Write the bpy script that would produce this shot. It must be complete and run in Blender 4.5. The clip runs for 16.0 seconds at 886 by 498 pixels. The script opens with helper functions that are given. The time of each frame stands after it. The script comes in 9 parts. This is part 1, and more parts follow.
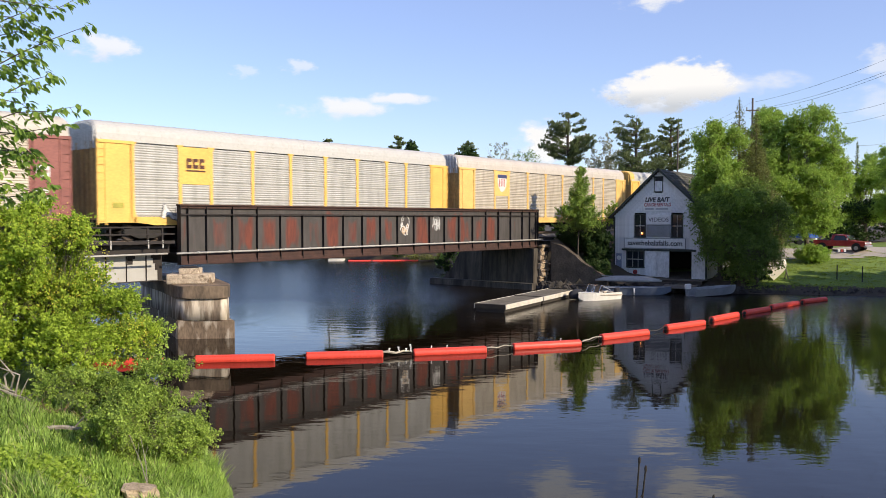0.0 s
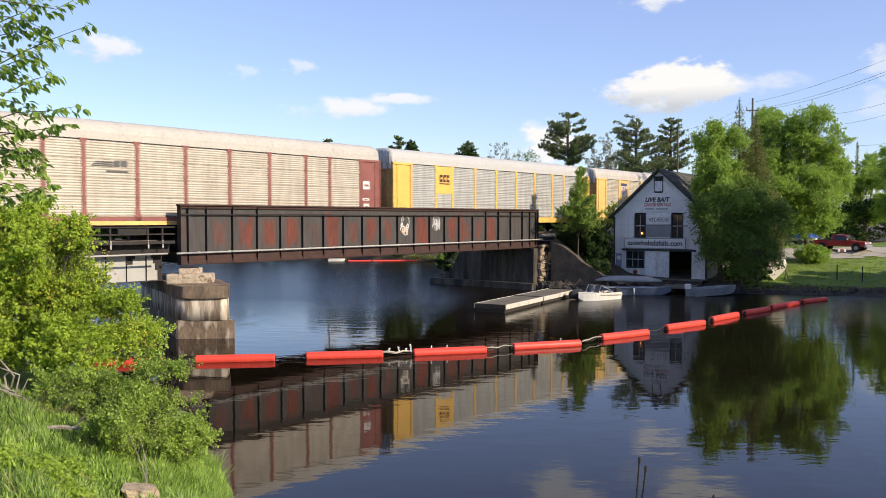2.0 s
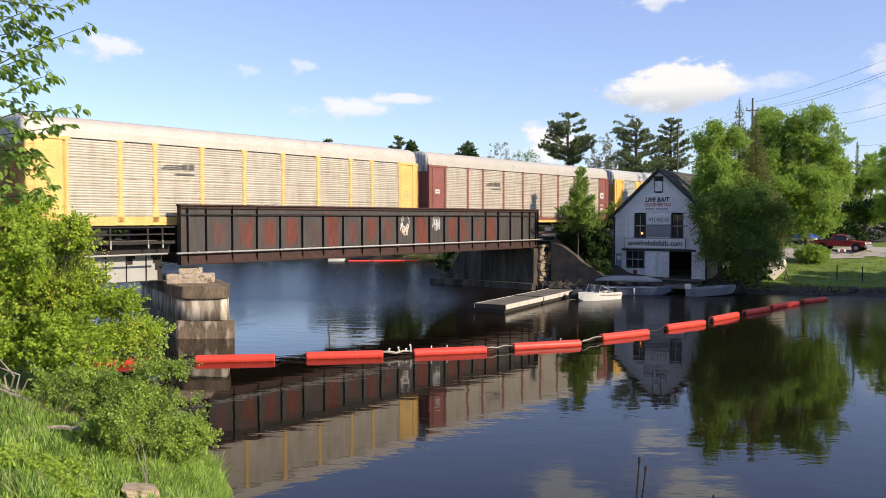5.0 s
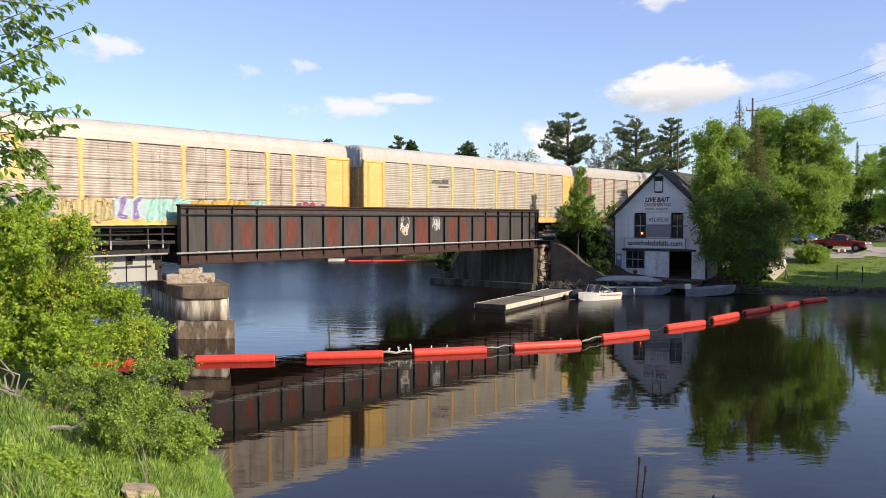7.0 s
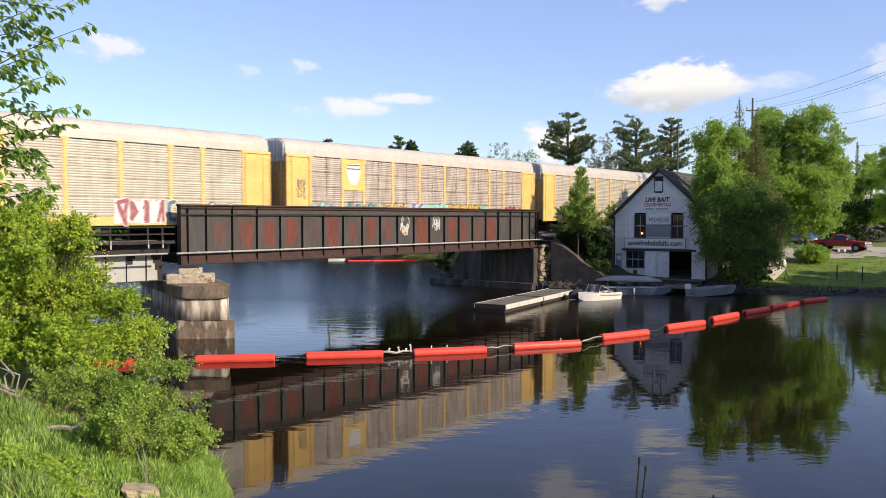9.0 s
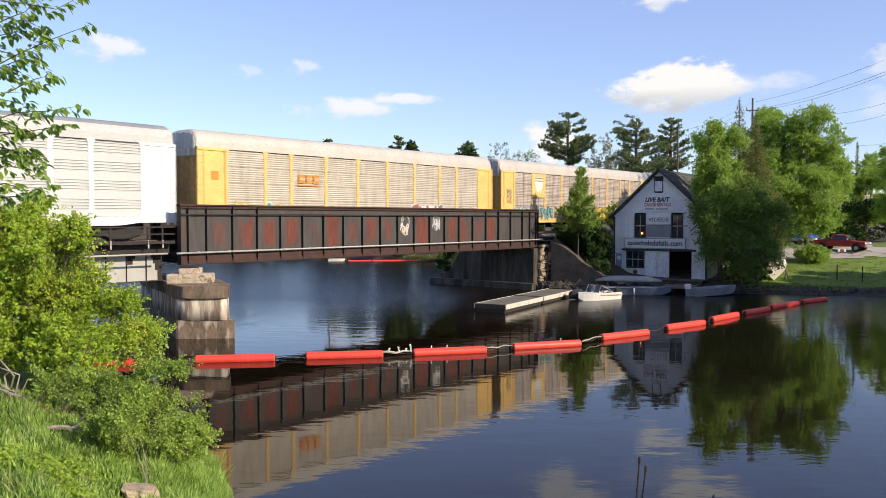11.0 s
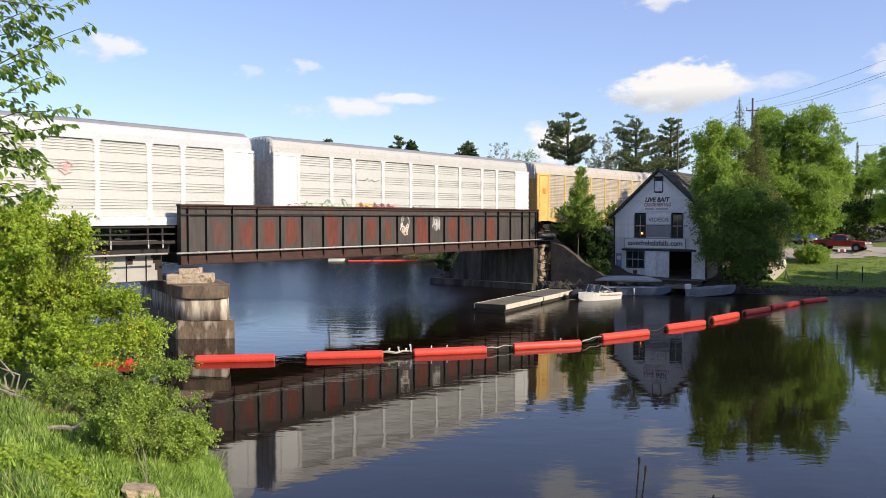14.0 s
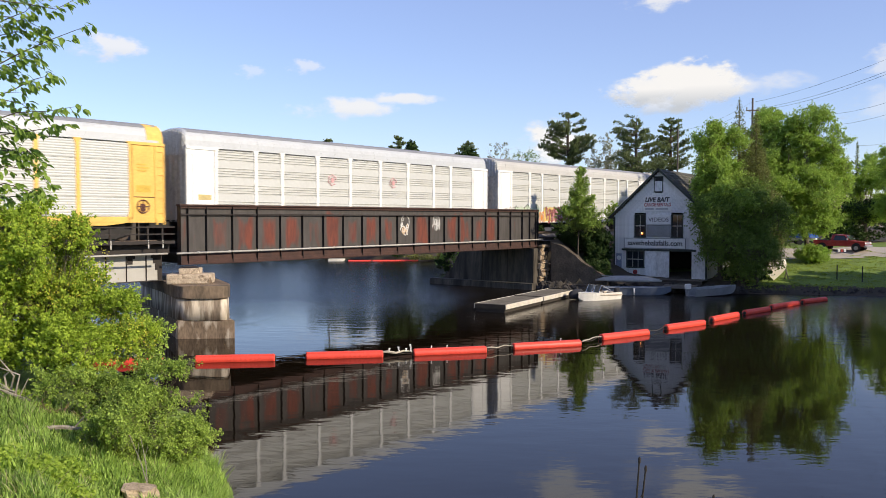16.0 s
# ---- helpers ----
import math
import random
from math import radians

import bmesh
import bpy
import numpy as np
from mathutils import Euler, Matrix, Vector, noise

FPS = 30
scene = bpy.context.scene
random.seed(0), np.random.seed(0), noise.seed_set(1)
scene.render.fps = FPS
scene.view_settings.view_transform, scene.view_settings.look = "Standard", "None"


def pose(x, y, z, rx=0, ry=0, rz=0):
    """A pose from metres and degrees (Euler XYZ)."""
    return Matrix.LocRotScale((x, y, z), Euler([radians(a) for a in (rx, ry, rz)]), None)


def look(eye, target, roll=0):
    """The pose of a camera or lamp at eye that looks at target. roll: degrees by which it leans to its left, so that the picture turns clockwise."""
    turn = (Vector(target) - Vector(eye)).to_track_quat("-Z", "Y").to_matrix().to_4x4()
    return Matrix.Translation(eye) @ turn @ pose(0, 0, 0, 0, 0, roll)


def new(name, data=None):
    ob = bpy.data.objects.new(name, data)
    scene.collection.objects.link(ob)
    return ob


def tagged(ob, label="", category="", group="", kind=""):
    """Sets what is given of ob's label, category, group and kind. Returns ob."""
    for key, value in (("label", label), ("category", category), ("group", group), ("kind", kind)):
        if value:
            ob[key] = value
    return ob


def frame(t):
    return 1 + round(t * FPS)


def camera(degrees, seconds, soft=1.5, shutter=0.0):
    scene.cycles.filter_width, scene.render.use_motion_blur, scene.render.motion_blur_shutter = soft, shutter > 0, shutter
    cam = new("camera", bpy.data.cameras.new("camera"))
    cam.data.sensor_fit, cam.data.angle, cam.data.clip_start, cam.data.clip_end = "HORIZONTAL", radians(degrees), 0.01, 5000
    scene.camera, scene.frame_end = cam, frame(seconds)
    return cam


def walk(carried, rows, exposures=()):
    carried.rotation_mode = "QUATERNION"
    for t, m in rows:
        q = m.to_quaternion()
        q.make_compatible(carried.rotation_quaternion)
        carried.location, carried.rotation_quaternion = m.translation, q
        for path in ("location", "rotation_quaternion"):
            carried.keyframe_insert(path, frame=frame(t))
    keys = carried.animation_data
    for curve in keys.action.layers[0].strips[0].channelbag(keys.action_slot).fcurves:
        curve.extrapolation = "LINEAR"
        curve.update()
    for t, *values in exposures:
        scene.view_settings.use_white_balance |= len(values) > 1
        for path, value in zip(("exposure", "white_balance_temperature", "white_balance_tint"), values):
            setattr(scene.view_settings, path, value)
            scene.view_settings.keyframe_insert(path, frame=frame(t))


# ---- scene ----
# camera: stands still on the grassy bank
EYE_Z = 5.8
cam = camera(57.0, 16.0, soft=0.85, shutter=0.4)
STAND = pose(0, 0, EYE_Z, 90 - 2.14, 0, 0)
walk(cam, [(0.0, STAND), (16.0, STAND)], [(0.0, 0.17), (12.5, 0.17), (15.0, 0.10), (16.0, 0.08)])

# world and sun
SUN_EL, SUN_AZ = 28.0, 123.0
world = bpy.data.worlds.new("sky_world")
scene.world = world
world.use_nodes = True
wn, wl = world.node_tree.nodes, world.node_tree.links
sky = wn.new("ShaderNodeTexSky")
sky.sky_type, sky.sun_disc = "NISHITA", False
sky.sun_elevation, sky.sun_rotation = radians(SUN_EL), radians(SUN_AZ)
sky.air_density, sky.dust_density, sky.ozone_density = 1.0, 0.2, 3.0
wn["Background"].inputs["Strength"].default_value = 0.115
haze = wn.new("ShaderNodeMix")   # thin high haze over the clear sky
haze.data_type, haze.blend_type = "RGBA", "ADD"
haze.inputs["Factor"].default_value = 1.0
haze.inputs["B"].default_value = (1.22, 1.22, 2.6, 1)
wl.new(sky.outputs["Color"], haze.inputs["A"])
wl.new(haze.outputs["Result"], wn["Background"].inputs["Color"])
sun = new("sun", bpy.data.lights.new("sun", "SUN"))
sun.data.energy, sun.data.angle, sun.data.color = 5.2, radians(0.5), (1.0, 0.87, 0.68)
_el, _az = radians(SUN_EL), radians(SUN_AZ)
SUN_DIR = Vector((math.sin(_az) * math.cos(_el), math.cos(_az) * math.cos(_el), math.sin(_el)))
sun.matrix_world = look(SUN_DIR * 300, (0, 0, 0))

# the railway's own frame: x along the track, y away from the bank, z up
TRACK = pose(0, 0, 0, 0, 0, 50.5)
RAIL_Z = 4.65
TRACK_Y = 40.3


# ---- mesh helpers ----
def mesh_ob(name, bm, material, smooth=False):
    me = bpy.data.meshes.new(name)
    bm.to_mesh(me)
    bm.free()
    if smooth:
        me.polygons.foreach_set("use_smooth", [True] * len(me.polygons))
    if material:
        for mm in (material if isinstance(material, (list, tuple)) else [material]):
            me.materials.append(mm)
    return new(name, me)


def part(name, bm, material, parent, label="", smooth=False, m=None):
    ob = mesh_ob(name, bm, material, smooth)
    ob.parent = parent
    if m is not None:
        ob.matrix_local = m
    return tagged(ob, label=label)


def piece(name, me, parent, m=None, label=""):
    ob = new(name, me)
    ob.parent = parent
    if m is not None:
        ob.matrix_local = m
    return tagged(ob, label=label)


def thing(name, m, label, category, group="", kind=""):
    ob = new(name)
    ob.empty_display_size = 0.2
    ob.matrix_world = m
    return tagged(ob, label, category, group, kind)


def raw_mesh(name, verts, faces, material, smooth=False):
    """A mesh from arrays: verts (n, 3) and faces (m, k)."""
    me = bpy.data.meshes.new(name)
    verts, faces = np.asarray(verts, np.float32), np.asarray(faces, np.int32)
    k = faces.shape[1]
    me.vertices.add(len(verts))
    me.vertices.foreach_set("co", verts.ravel())
    me.loops.add(faces.size)
    me.loops.foreach_set("vertex_index", faces.ravel())
    me.polygons.add(len(faces))
    me.polygons.foreach_set("loop_start", np.arange(0, faces.size, k, dtype=np.int32))
    me.polygons.foreach_set("loop_total", np.full(len(faces), k, np.int32))
    me.polygons.foreach_set("use_smooth", np.full(len(faces), smooth, bool))
    me.update(calc_edges=True)
    if material:
        me.materials.append(material)
    return me


def box(bm, x0, x1, y0, y1, z0, z1, bevel=0.0, m=None):
    vs = [bm.verts.new(p) for p in ((x0, y0, z0), (x1, y0, z0), (x1, y1, z0), (x0, y1, z0),
                                    (x0, y0, z1), (x1, y0, z1), (x1, y1, z1), (x0, y1, z1))]
    fs = [bm.faces.new([vs[i] for i in q]) for q in
          ((3, 2, 1, 0), (4, 5, 6, 7), (0, 1, 5, 4), (1, 2, 6, 5), (2, 3, 7, 6), (3, 0, 4, 7))]
    if bevel:
        es = list({e for f in fs for e in f.edges})
        out = bmesh.ops.bevel(bm, geom=es, offset=bevel, segments=1, affect="EDGES", clamp_overlap=True)
        vs = list({v for f in out["faces"] for v in f.verts} | {v for v in vs if v.is_valid})
    if m is not None:
        bmesh.ops.transform(bm, matrix=m, verts=vs)
    return bm


def boxes(*specs, bevel=0.0):
    bm = bmesh.new()
    for s in specs:
        box(bm, *s, bevel=bevel)
    return bm


def tube(bm, pts, radii, seg=8, cap=True):
    """A tube through pts with a radius at each."""
    rings = []
    pts = [Vector(p) for p in pts]
    for i, p in enumerate(pts):
        d = (pts[min(i + 1, len(pts) - 1)] - pts[max(i - 1, 0)]).normalized()
        u = d.orthogonal().normalized() if i == 0 else (u - d * u.dot(d)).normalized()
        v = d.cross(u)
        r = radii[i] if isinstance(radii, (list, tuple)) else radii
        rings.append([bm.verts.new(p + (u * math.cos(a) + v * math.sin(a)) * r)
                      for a in (2 * math.pi * k / seg for k in range(seg))])
    for a, b in zip(rings, rings[1:]):
        for k in range(seg):
            bm.faces.new((a[k], a[(k + 1) % seg], b[(k + 1) % seg], b[k]))
    if cap:
        bm.faces.new(rings[0][::-1])
        bm.faces.new(rings[-1])
    return bm


def prism(bm, poly, z0, z1, top_poly=None):
    """An upright prism over a plan; poly runs counter-clockwise."""
    top_poly = top_poly or poly
    lo = [bm.verts.new((x, y, z0)) for x, y in poly]
    hi = [bm.verts.new((x, y, z1)) for x, y in top_poly]
    n = len(poly)
    for i in range(n):
        bm.faces.new((lo[i], lo[(i + 1) % n], hi[(i + 1) % n], hi[i]))
    bm.faces.new(hi)
    bm.faces.new(lo[::-1])
    return bm


def loft(bm, sections, cap=True):
    """Skin through rings of equal length."""
    rings = [[bm.verts.new(p) for p in s] for s in sections]
    n = len(rings[0])
    for a, b in zip(rings, rings[1:]):
        for k in range(n):
            bm.faces.new((a[k], a[(k + 1) % n], b[(k + 1) % n], b[k]))
    if cap:
        bm.faces.new(rings[0][::-1])
        bm.faces.new(rings[-1])
    return bm


def fix(bm):
    bmesh.ops.recalc_face_normals(bm, faces=bm.faces[:])
    return bm


# ---- materials ----
def rgb(c):
    return (c[0], c[1], c[2], 1.0)


def mat(name, color, rough=0.6, metal=0.0, var=0.25, scale=3.0, fine=40.0, bump=0.15, dark=None, spots=0.0,
        island=0.0, objvar=0.0, stretch=(1, 1, 1), spec=0.4, patch=None):
    """Paint, metal, wood or stone: two scales of variation, stains, and fine relief."""
    m = bpy.data.materials.new(name)
    m.use_nodes = True
    n, l = m.node_tree.nodes, m.node_tree.links
    p = n["Principled BSDF"]
    p.inputs["Roughness"].default_value, p.inputs["Metallic"].default_value = rough, metal
    p.inputs["Specular IOR Level"].default_value = spec
    tc, mp = n.new("ShaderNodeTexCoord"), n.new("ShaderNodeMapping")
    mp.inputs["Scale"].default_value = stretch
    l.new(tc.outputs["Object"], mp.inputs["Vector"])
    big, small = n.new("ShaderNodeTexNoise"), n.new("ShaderNodeTexNoise")
    big.inputs["Scale"].default_value, big.inputs["Detail"].default_value = scale, 6
    small.inputs["Scale"].default_value, small.inputs["Detail"].default_value = fine, 4
    l.new(mp.outputs[0], big.inputs["Vector"]), l.new(mp.outputs[0], small.inputs["Vector"])
    dk = dark or tuple(c * 0.45 for c in color)
    ramp = n.new("ShaderNodeValToRGB")
    ramp.color_ramp.elements[0].position, ramp.color_ramp.elements[1].position = 0.32, 0.62
    mixf = tuple(a * (1 - var) + b * var for a, b in zip(color, dk))
    ramp.color_ramp.elements[0].color, ramp.color_ramp.elements[1].color = rgb(mixf), rgb(color)
    l.new(big.outputs["Fac"], ramp.inputs["Fac"])
    mx = n.new("ShaderNodeMix")
    mx.data_type, mx.blend_type = "RGBA", "MULTIPLY"
    mx.inputs["Factor"].default_value = min(1.0, var * 1.6)
    r2 = n.new("ShaderNodeValToRGB")
    r2.color_ramp.elements[0].position, r2.color_ramp.elements[1].position = 0.3, 0.6
    r2.color_ramp.elements[0].color, r2.color_ramp.elements[1].color = (0.55, 0.55, 0.55, 1), (1, 1, 1, 1)
    l.new(small.outputs["Fac"], r2.inputs["Fac"])
    l.new(ramp.outputs["Color"], mx.inputs["A"]), l.new(r2.outputs["Color"], mx.inputs["B"])
    out = mx.outputs["Result"]
    if island or objvar:
        hs = n.new("ShaderNodeHueSaturation")
        src = n.new("ShaderNodeNewGeometry").outputs["Random Per Island"] if island else n.new("ShaderNodeObjectInfo").outputs["Random"]
        mr = n.new("ShaderNodeMapRange")
        k = island or objvar
        mr.inputs["To Min"].default_value, mr.inputs["To Max"].default_value = 1 - k, 1 + k
        l.new(src, mr.inputs["Value"]), l.new(mr.outputs[0], hs.inputs["Value"]), l.new(out, hs.inputs["Color"])
        out = hs.outputs["Color"]
    if spots:
        sp = n.new("ShaderNodeTexNoise")
        sp.inputs["Scale"].default_value, sp.inputs["Detail"].default_value = scale * 0.6, 8
        l.new(mp.outputs[0], sp.inputs["Vector"])
        rs = n.new("ShaderNodeValToRGB")
        rs.color_ramp.elements[0].position, rs.color_ramp.elements[1].position = 0.62 - spots * 0.2, 0.68
        rs.color_ramp.elements[0].color, rs.color_ramp.elements[1].color = (0, 0, 0, 1), (1, 1, 1, 1)
        l.new(sp.outputs["Fac"], rs.inputs["Fac"])
        m2 = n.new("ShaderNodeMix")
        m2.data_type = "RGBA"
        m2.inputs["B"].default_value = rgb(dk)
        l.new(rs.outputs["Color"], m2.inputs["Factor"]), l.new(out, m2.inputs["A"])
        out = m2.outputs["Result"]
    if patch:   # worn or lime-washed places of another colour
        colour, lo, hi = patch
        sp = n.new("ShaderNodeTexNoise")
        sp.inputs["Scale"].default_value, sp.inputs["Detail"].default_value = scale * 1.1, 7
        l.new(mp.outputs[0], sp.inputs["Vector"])
        rs = n.new("ShaderNodeMapRange")
        rs.inputs["From Min"].default_value, rs.inputs["From Max"].default_value = lo, hi
        l.new(sp.outputs["Fac"], rs.inputs["Value"])
        m2 = n.new("ShaderNodeMix")
        m2.data_type = "RGBA"
        m2.inputs["B"].default_value = rgb(colour)
        l.new(rs.outputs[0], m2.inputs["Factor"]), l.new(out, m2.inputs["A"])
        out = m2.outputs["Result"]
    l.new(out, p.inputs["Base Color"])
    rr = n.new("ShaderNodeMapRange")
    rr.inputs["To Min"].default_value, rr.inputs["To Max"].default_value = max(0.02, rough - 0.12), min(1, rough + 0.12)
    l.new(small.outputs["Fac"], rr.inputs["Value"]), l.new(rr.outputs[0], p.inputs["Roughness"])
    if bump:
        b = n.new("ShaderNodeBump")
        b.inputs["Strength"].default_value, b.inputs["Distance"].default_value = bump, 0.02
        l.new(small.outputs["Fac"], b.inputs["Height"]), l.new(b.outputs[0], p.inputs["Normal"])
    return m


def leaf_mat(name, c1, c2, trans=0.35, rough=0.5):
    """Leaves: colour from leaf to leaf, some light shines through."""
    m = bpy.data.materials.new(name)
    m.use_nodes = True
    n, l = m.node_tree.nodes, m.node_tree.links
    p, out = n["Principled BSDF"], n["Material Output"]
    geo = n.new("ShaderNodeNewGeometry")
    tc, nz = n.new("ShaderNodeTexCoord"), n.new("ShaderNodeTexNoise")
    nz.inputs["Scale"].default_value = 0.9
    l.new(tc.outputs["Object"], nz.inputs["Vector"])
    mm = n.new("ShaderNodeMath")
    mm.operation = "MULTIPLY_ADD"
    mm.inputs[1].default_value = 0.55
    l.new(geo.outputs["Random Per Island"], mm.inputs[0])
    m3 = n.new("ShaderNodeMath")
    m3.operation = "MULTIPLY"
    m3.inputs[1].default_value = 0.45
    l.new(nz.outputs["Fac"], m3.inputs[0]), l.new(m3.outputs[0], mm.inputs[2])
    ramp = n.new("ShaderNodeValToRGB")
    ramp.color_ramp.elements[0].position, ramp.color_ramp.elements[1].position = 0.1, 0.85
    ramp.color_ramp.elements[0].color, ramp.color_ramp.elements[1].color = rgb(c1), rgb(c2)
    l.new(mm.outputs[0], ramp.inputs["Fac"])
    l.new(ramp.outputs["Color"], p.inputs["Base Color"])
    p.inputs["Roughness"].default_value = rough
    p.inputs["Specular IOR Level"].default_value = 0.15
    tr = n.new("ShaderNodeBsdfTranslucent")
    l.new(ramp.outputs["Color"], tr.inputs["Color"])
    ms = n.new("ShaderNodeMixShader")
    ms.inputs["Fac"].default_value = trans
    l.new(p.outputs[0], ms.inputs[1]), l.new(tr.outputs[0], ms.inputs[2]), l.new(ms.outputs[0], out.inputs["Surface"])
    return m


def glass_mat(name, tint=(0.02, 0.025, 0.03)):
    m = bpy.data.materials.new(name)
    m.use_nodes = True
    p = m.node_tree.nodes["Principled BSDF"]
    p.inputs["Base Color"].default_value = rgb(tint)
    p.inputs["Roughness"].default_value = 0.05
    p.inputs["IOR"].default_value = 1.5
    return m


def water_mat():
    """Dark, slow river water with fine wind ripples."""
    m = bpy.data.materials.new("river_water")
    m.use_nodes = True
    n, l = m.node_tree.nodes, m.node_tree.links
    p = n["Principled BSDF"]
    p.inputs["Base Color"].default_value = (0.008, 0.0055, 0.003, 1)   # peaty brown
    p.inputs["Roughness"].default_value = 0.035
    p.inputs["IOR"].default_value = 1.33
    tc = n.new("ShaderNodeTexCoord")
    mp = n.new("ShaderNodeMapping")
    mp.inputs["Scale"].default_value = (0.55, 1.25, 1)
    mp.inputs["Rotation"].default_value = (0, 0, radians(12))
    l.new(tc.outputs["Object"], mp.inputs["Vector"])
    n1, n2, patch = (n.new("ShaderNodeTexNoise") for _ in range(3))
    n1.inputs["Scale"].default_value, n1.inputs["Detail"].default_value = 1.1, 3
    n2.inputs["Scale"].default_value, n2.inputs["Detail"].default_value = 5.0, 3
    patch.inputs["Scale"].default_value, patch.inputs["Detail"].default_value = 0.06, 3
    l.new(mp.outputs[0], n1.inputs["Vector"]), l.new(mp.outputs[0], n2.inputs["Vector"])
    l.new(tc.outputs["Object"], patch.inputs["Vector"])
    # rougher where the current runs past the bridge, calm below the boom
    xyz = n.new("ShaderNodeSeparateXYZ")
    l.new(tc.outputs["Object"], xyz.inputs[0])
    far = n.new("ShaderNodeMapRange")
    far.inputs["From Min"].default_value, far.inputs["From Max"].default_value = 34.0, 62.0
    far.inputs["To Min"].default_value, far.inputs["To Max"].default_value = 0.12, 0.62
    l.new(xyz.outputs["Y"], far.inputs["Value"])
    pm = n.new("ShaderNodeMapRange")
    pm.inputs["From Min"].default_value, pm.inputs["From Max"].default_value = 0.35, 0.65
    pm.inputs["To Min"].default_value, pm.inputs["To Max"].default_value = 0.5, 1.3
    l.new(patch.outputs["Fac"], pm.inputs["Value"])
    st = n.new("ShaderNodeMath")
    st.operation = "MULTIPLY"
    l.new(far.outputs[0], st.inputs[0]), l.new(pm.outputs[0], st.inputs[1])
    add = n.new("ShaderNodeMath")
    add.operation = "MULTIPLY_ADD"
    add.inputs[1].default_value = 0.10
    l.new(n2.outputs["Fac"], add.inputs[0]), l.new(n1.outputs["Fac"], add.inputs[2])
    gloss = n.new("ShaderNodeMapRange")   # wind-ruffled water upstream mirrors less sharply
    gloss.inputs["From Min"].default_value, gloss.inputs["From Max"].default_value = 40.0, 60.0
    gloss.inputs["To Min"].default_value, gloss.inputs["To Max"].default_value = 0.022, 0.27
    l.new(xyz.outputs["Y"], gloss.inputs["Value"]), l.new(gloss.outputs[0], p.inputs["Roughness"])
    b = n.new("ShaderNodeBump")
    b.inputs["Distance"].default_value = 0.05
    l.new(st.outputs[0], b.inputs["Strength"]), l.new(add.outputs[0], b.inputs["Height"])
    l.new(b.outputs[0], p.inputs["Normal"])
    return m


def girder_mat(name, rusty=1.0):
    """Weathered dark grey bridge paint with rust breaking through in the middle of each plate, and streaks."""
    m = bpy.data.materials.new(name)
    m.use_nodes = True
    n, l = m.node_tree.nodes, m.node_tree.links
    p = n["Principled BSDF"]
    p.inputs["Roughness"].default_value = 0.75
    tc, oi = n.new("ShaderNodeTexCoord"), n.new("ShaderNodeObjectInfo")
    off = n.new("ShaderNodeVectorMath")
    off.operation = "MULTIPLY_ADD"
    off.inputs[1].default_value = (1, 1, 1)
    comb = n.new("ShaderNodeCombineXYZ")
    k = n.new("ShaderNodeMath")
    k.operation = "MULTIPLY"
    k.inputs[1].default_value = 57.0
    l.new(oi.outputs["Random"], k.inputs[0]), l.new(k.outputs[0], comb.inputs[0]), l.new(k.outputs[0], comb.inputs[1])
    l.new(tc.outputs["Object"], off.inputs[0]), l.new(comb.outputs[0], off.inputs[2])
    mp = n.new("ShaderNodeMapping")
    mp.inputs["Scale"].default_value = (0.80, 1.0, 0.17)
    l.new(off.outputs[0], mp.inputs["Vector"])
    nz, st, fine = (n.new("ShaderNodeTexNoise") for _ in range(3))
    nz.inputs["Scale"].default_value, nz.inputs["Detail"].default_value = 1.7, 3
    st.inputs["Scale"].default_value, st.inputs["Detail"].default_value = 4.0, 6
    fine.inputs["Scale"].default_value, fine.inputs["Detail"].default_value = 7.0, 6
    l.new(mp.outputs[0], nz.inputs["Vector"]), l.new(mp.outputs[0], st.inputs["Vector"]), l.new(mp.outputs[0], fine.inputs["Vector"])
    # the rust sits in the middle of the plate, more on some plates than on others
    sub = n.new("ShaderNodeVectorMath")
    sub.operation = "SUBTRACT"
    sub.inputs[1].default_value = (0.55, 0.5, 0.5)
    l.new(tc.outputs["Generated"], sub.inputs[0])
    sc = n.new("ShaderNodeVectorMath")
    sc.operation = "MULTIPLY"
    sc.inputs[1].default_value = (1.7, 0.0, 1.6)
    l.new(sub.outputs[0], sc.inputs[0])
    ab = n.new("ShaderNodeVectorMath")
    ab.operation = "ABSOLUTE"
    l.new(sc.outputs[0], ab.inputs[0])
    sp = n.new("ShaderNodeSeparateXYZ")
    l.new(ab.outputs[0], sp.inputs[0])
    ln = n.new("ShaderNodeMath")
    ln.operation = "MAXIMUM"
    l.new(sp.outputs["X"], ln.inputs[0]), l.new(sp.outputs["Z"], ln.inputs[1])
    mr = n.new("ShaderNodeMapRange")
    mr.inputs["From Min"].default_value, mr.inputs["From Max"].default_value = 0.25, 0.85
    mr.inputs["To Min"].default_value, mr.inputs["To Max"].default_value = 0.15 * rusty, -0.36
    l.new(ln.outputs["Value"], mr.inputs["Value"])
    per = n.new("ShaderNodeMapRange")
    per.inputs["To Min"].default_value, per.inputs["To Max"].default_value = -0.12, 0.13
    l.new(oi.outputs["Random"], per.inputs["Value"])
    a1, a2 = n.new("ShaderNodeMath"), n.new("ShaderNodeMath")
    l.new(nz.outputs["Fac"], a1.inputs[0]), l.new(mr.outputs[0], a1.inputs[1])
    l.new(a1.outputs[0], a2.inputs[0]), l.new(per.outputs[0], a2.inputs[1])
    rm = n.new("ShaderNodeValToRGB")
    rm.color_ramp.elements[0].position, rm.color_ramp.elements[1].position = 0.45, 0.64
    rm.color_ramp.elements[0].color, rm.color_ramp.elements[1].color = (0, 0, 0, 1), (1, 1, 1, 1)
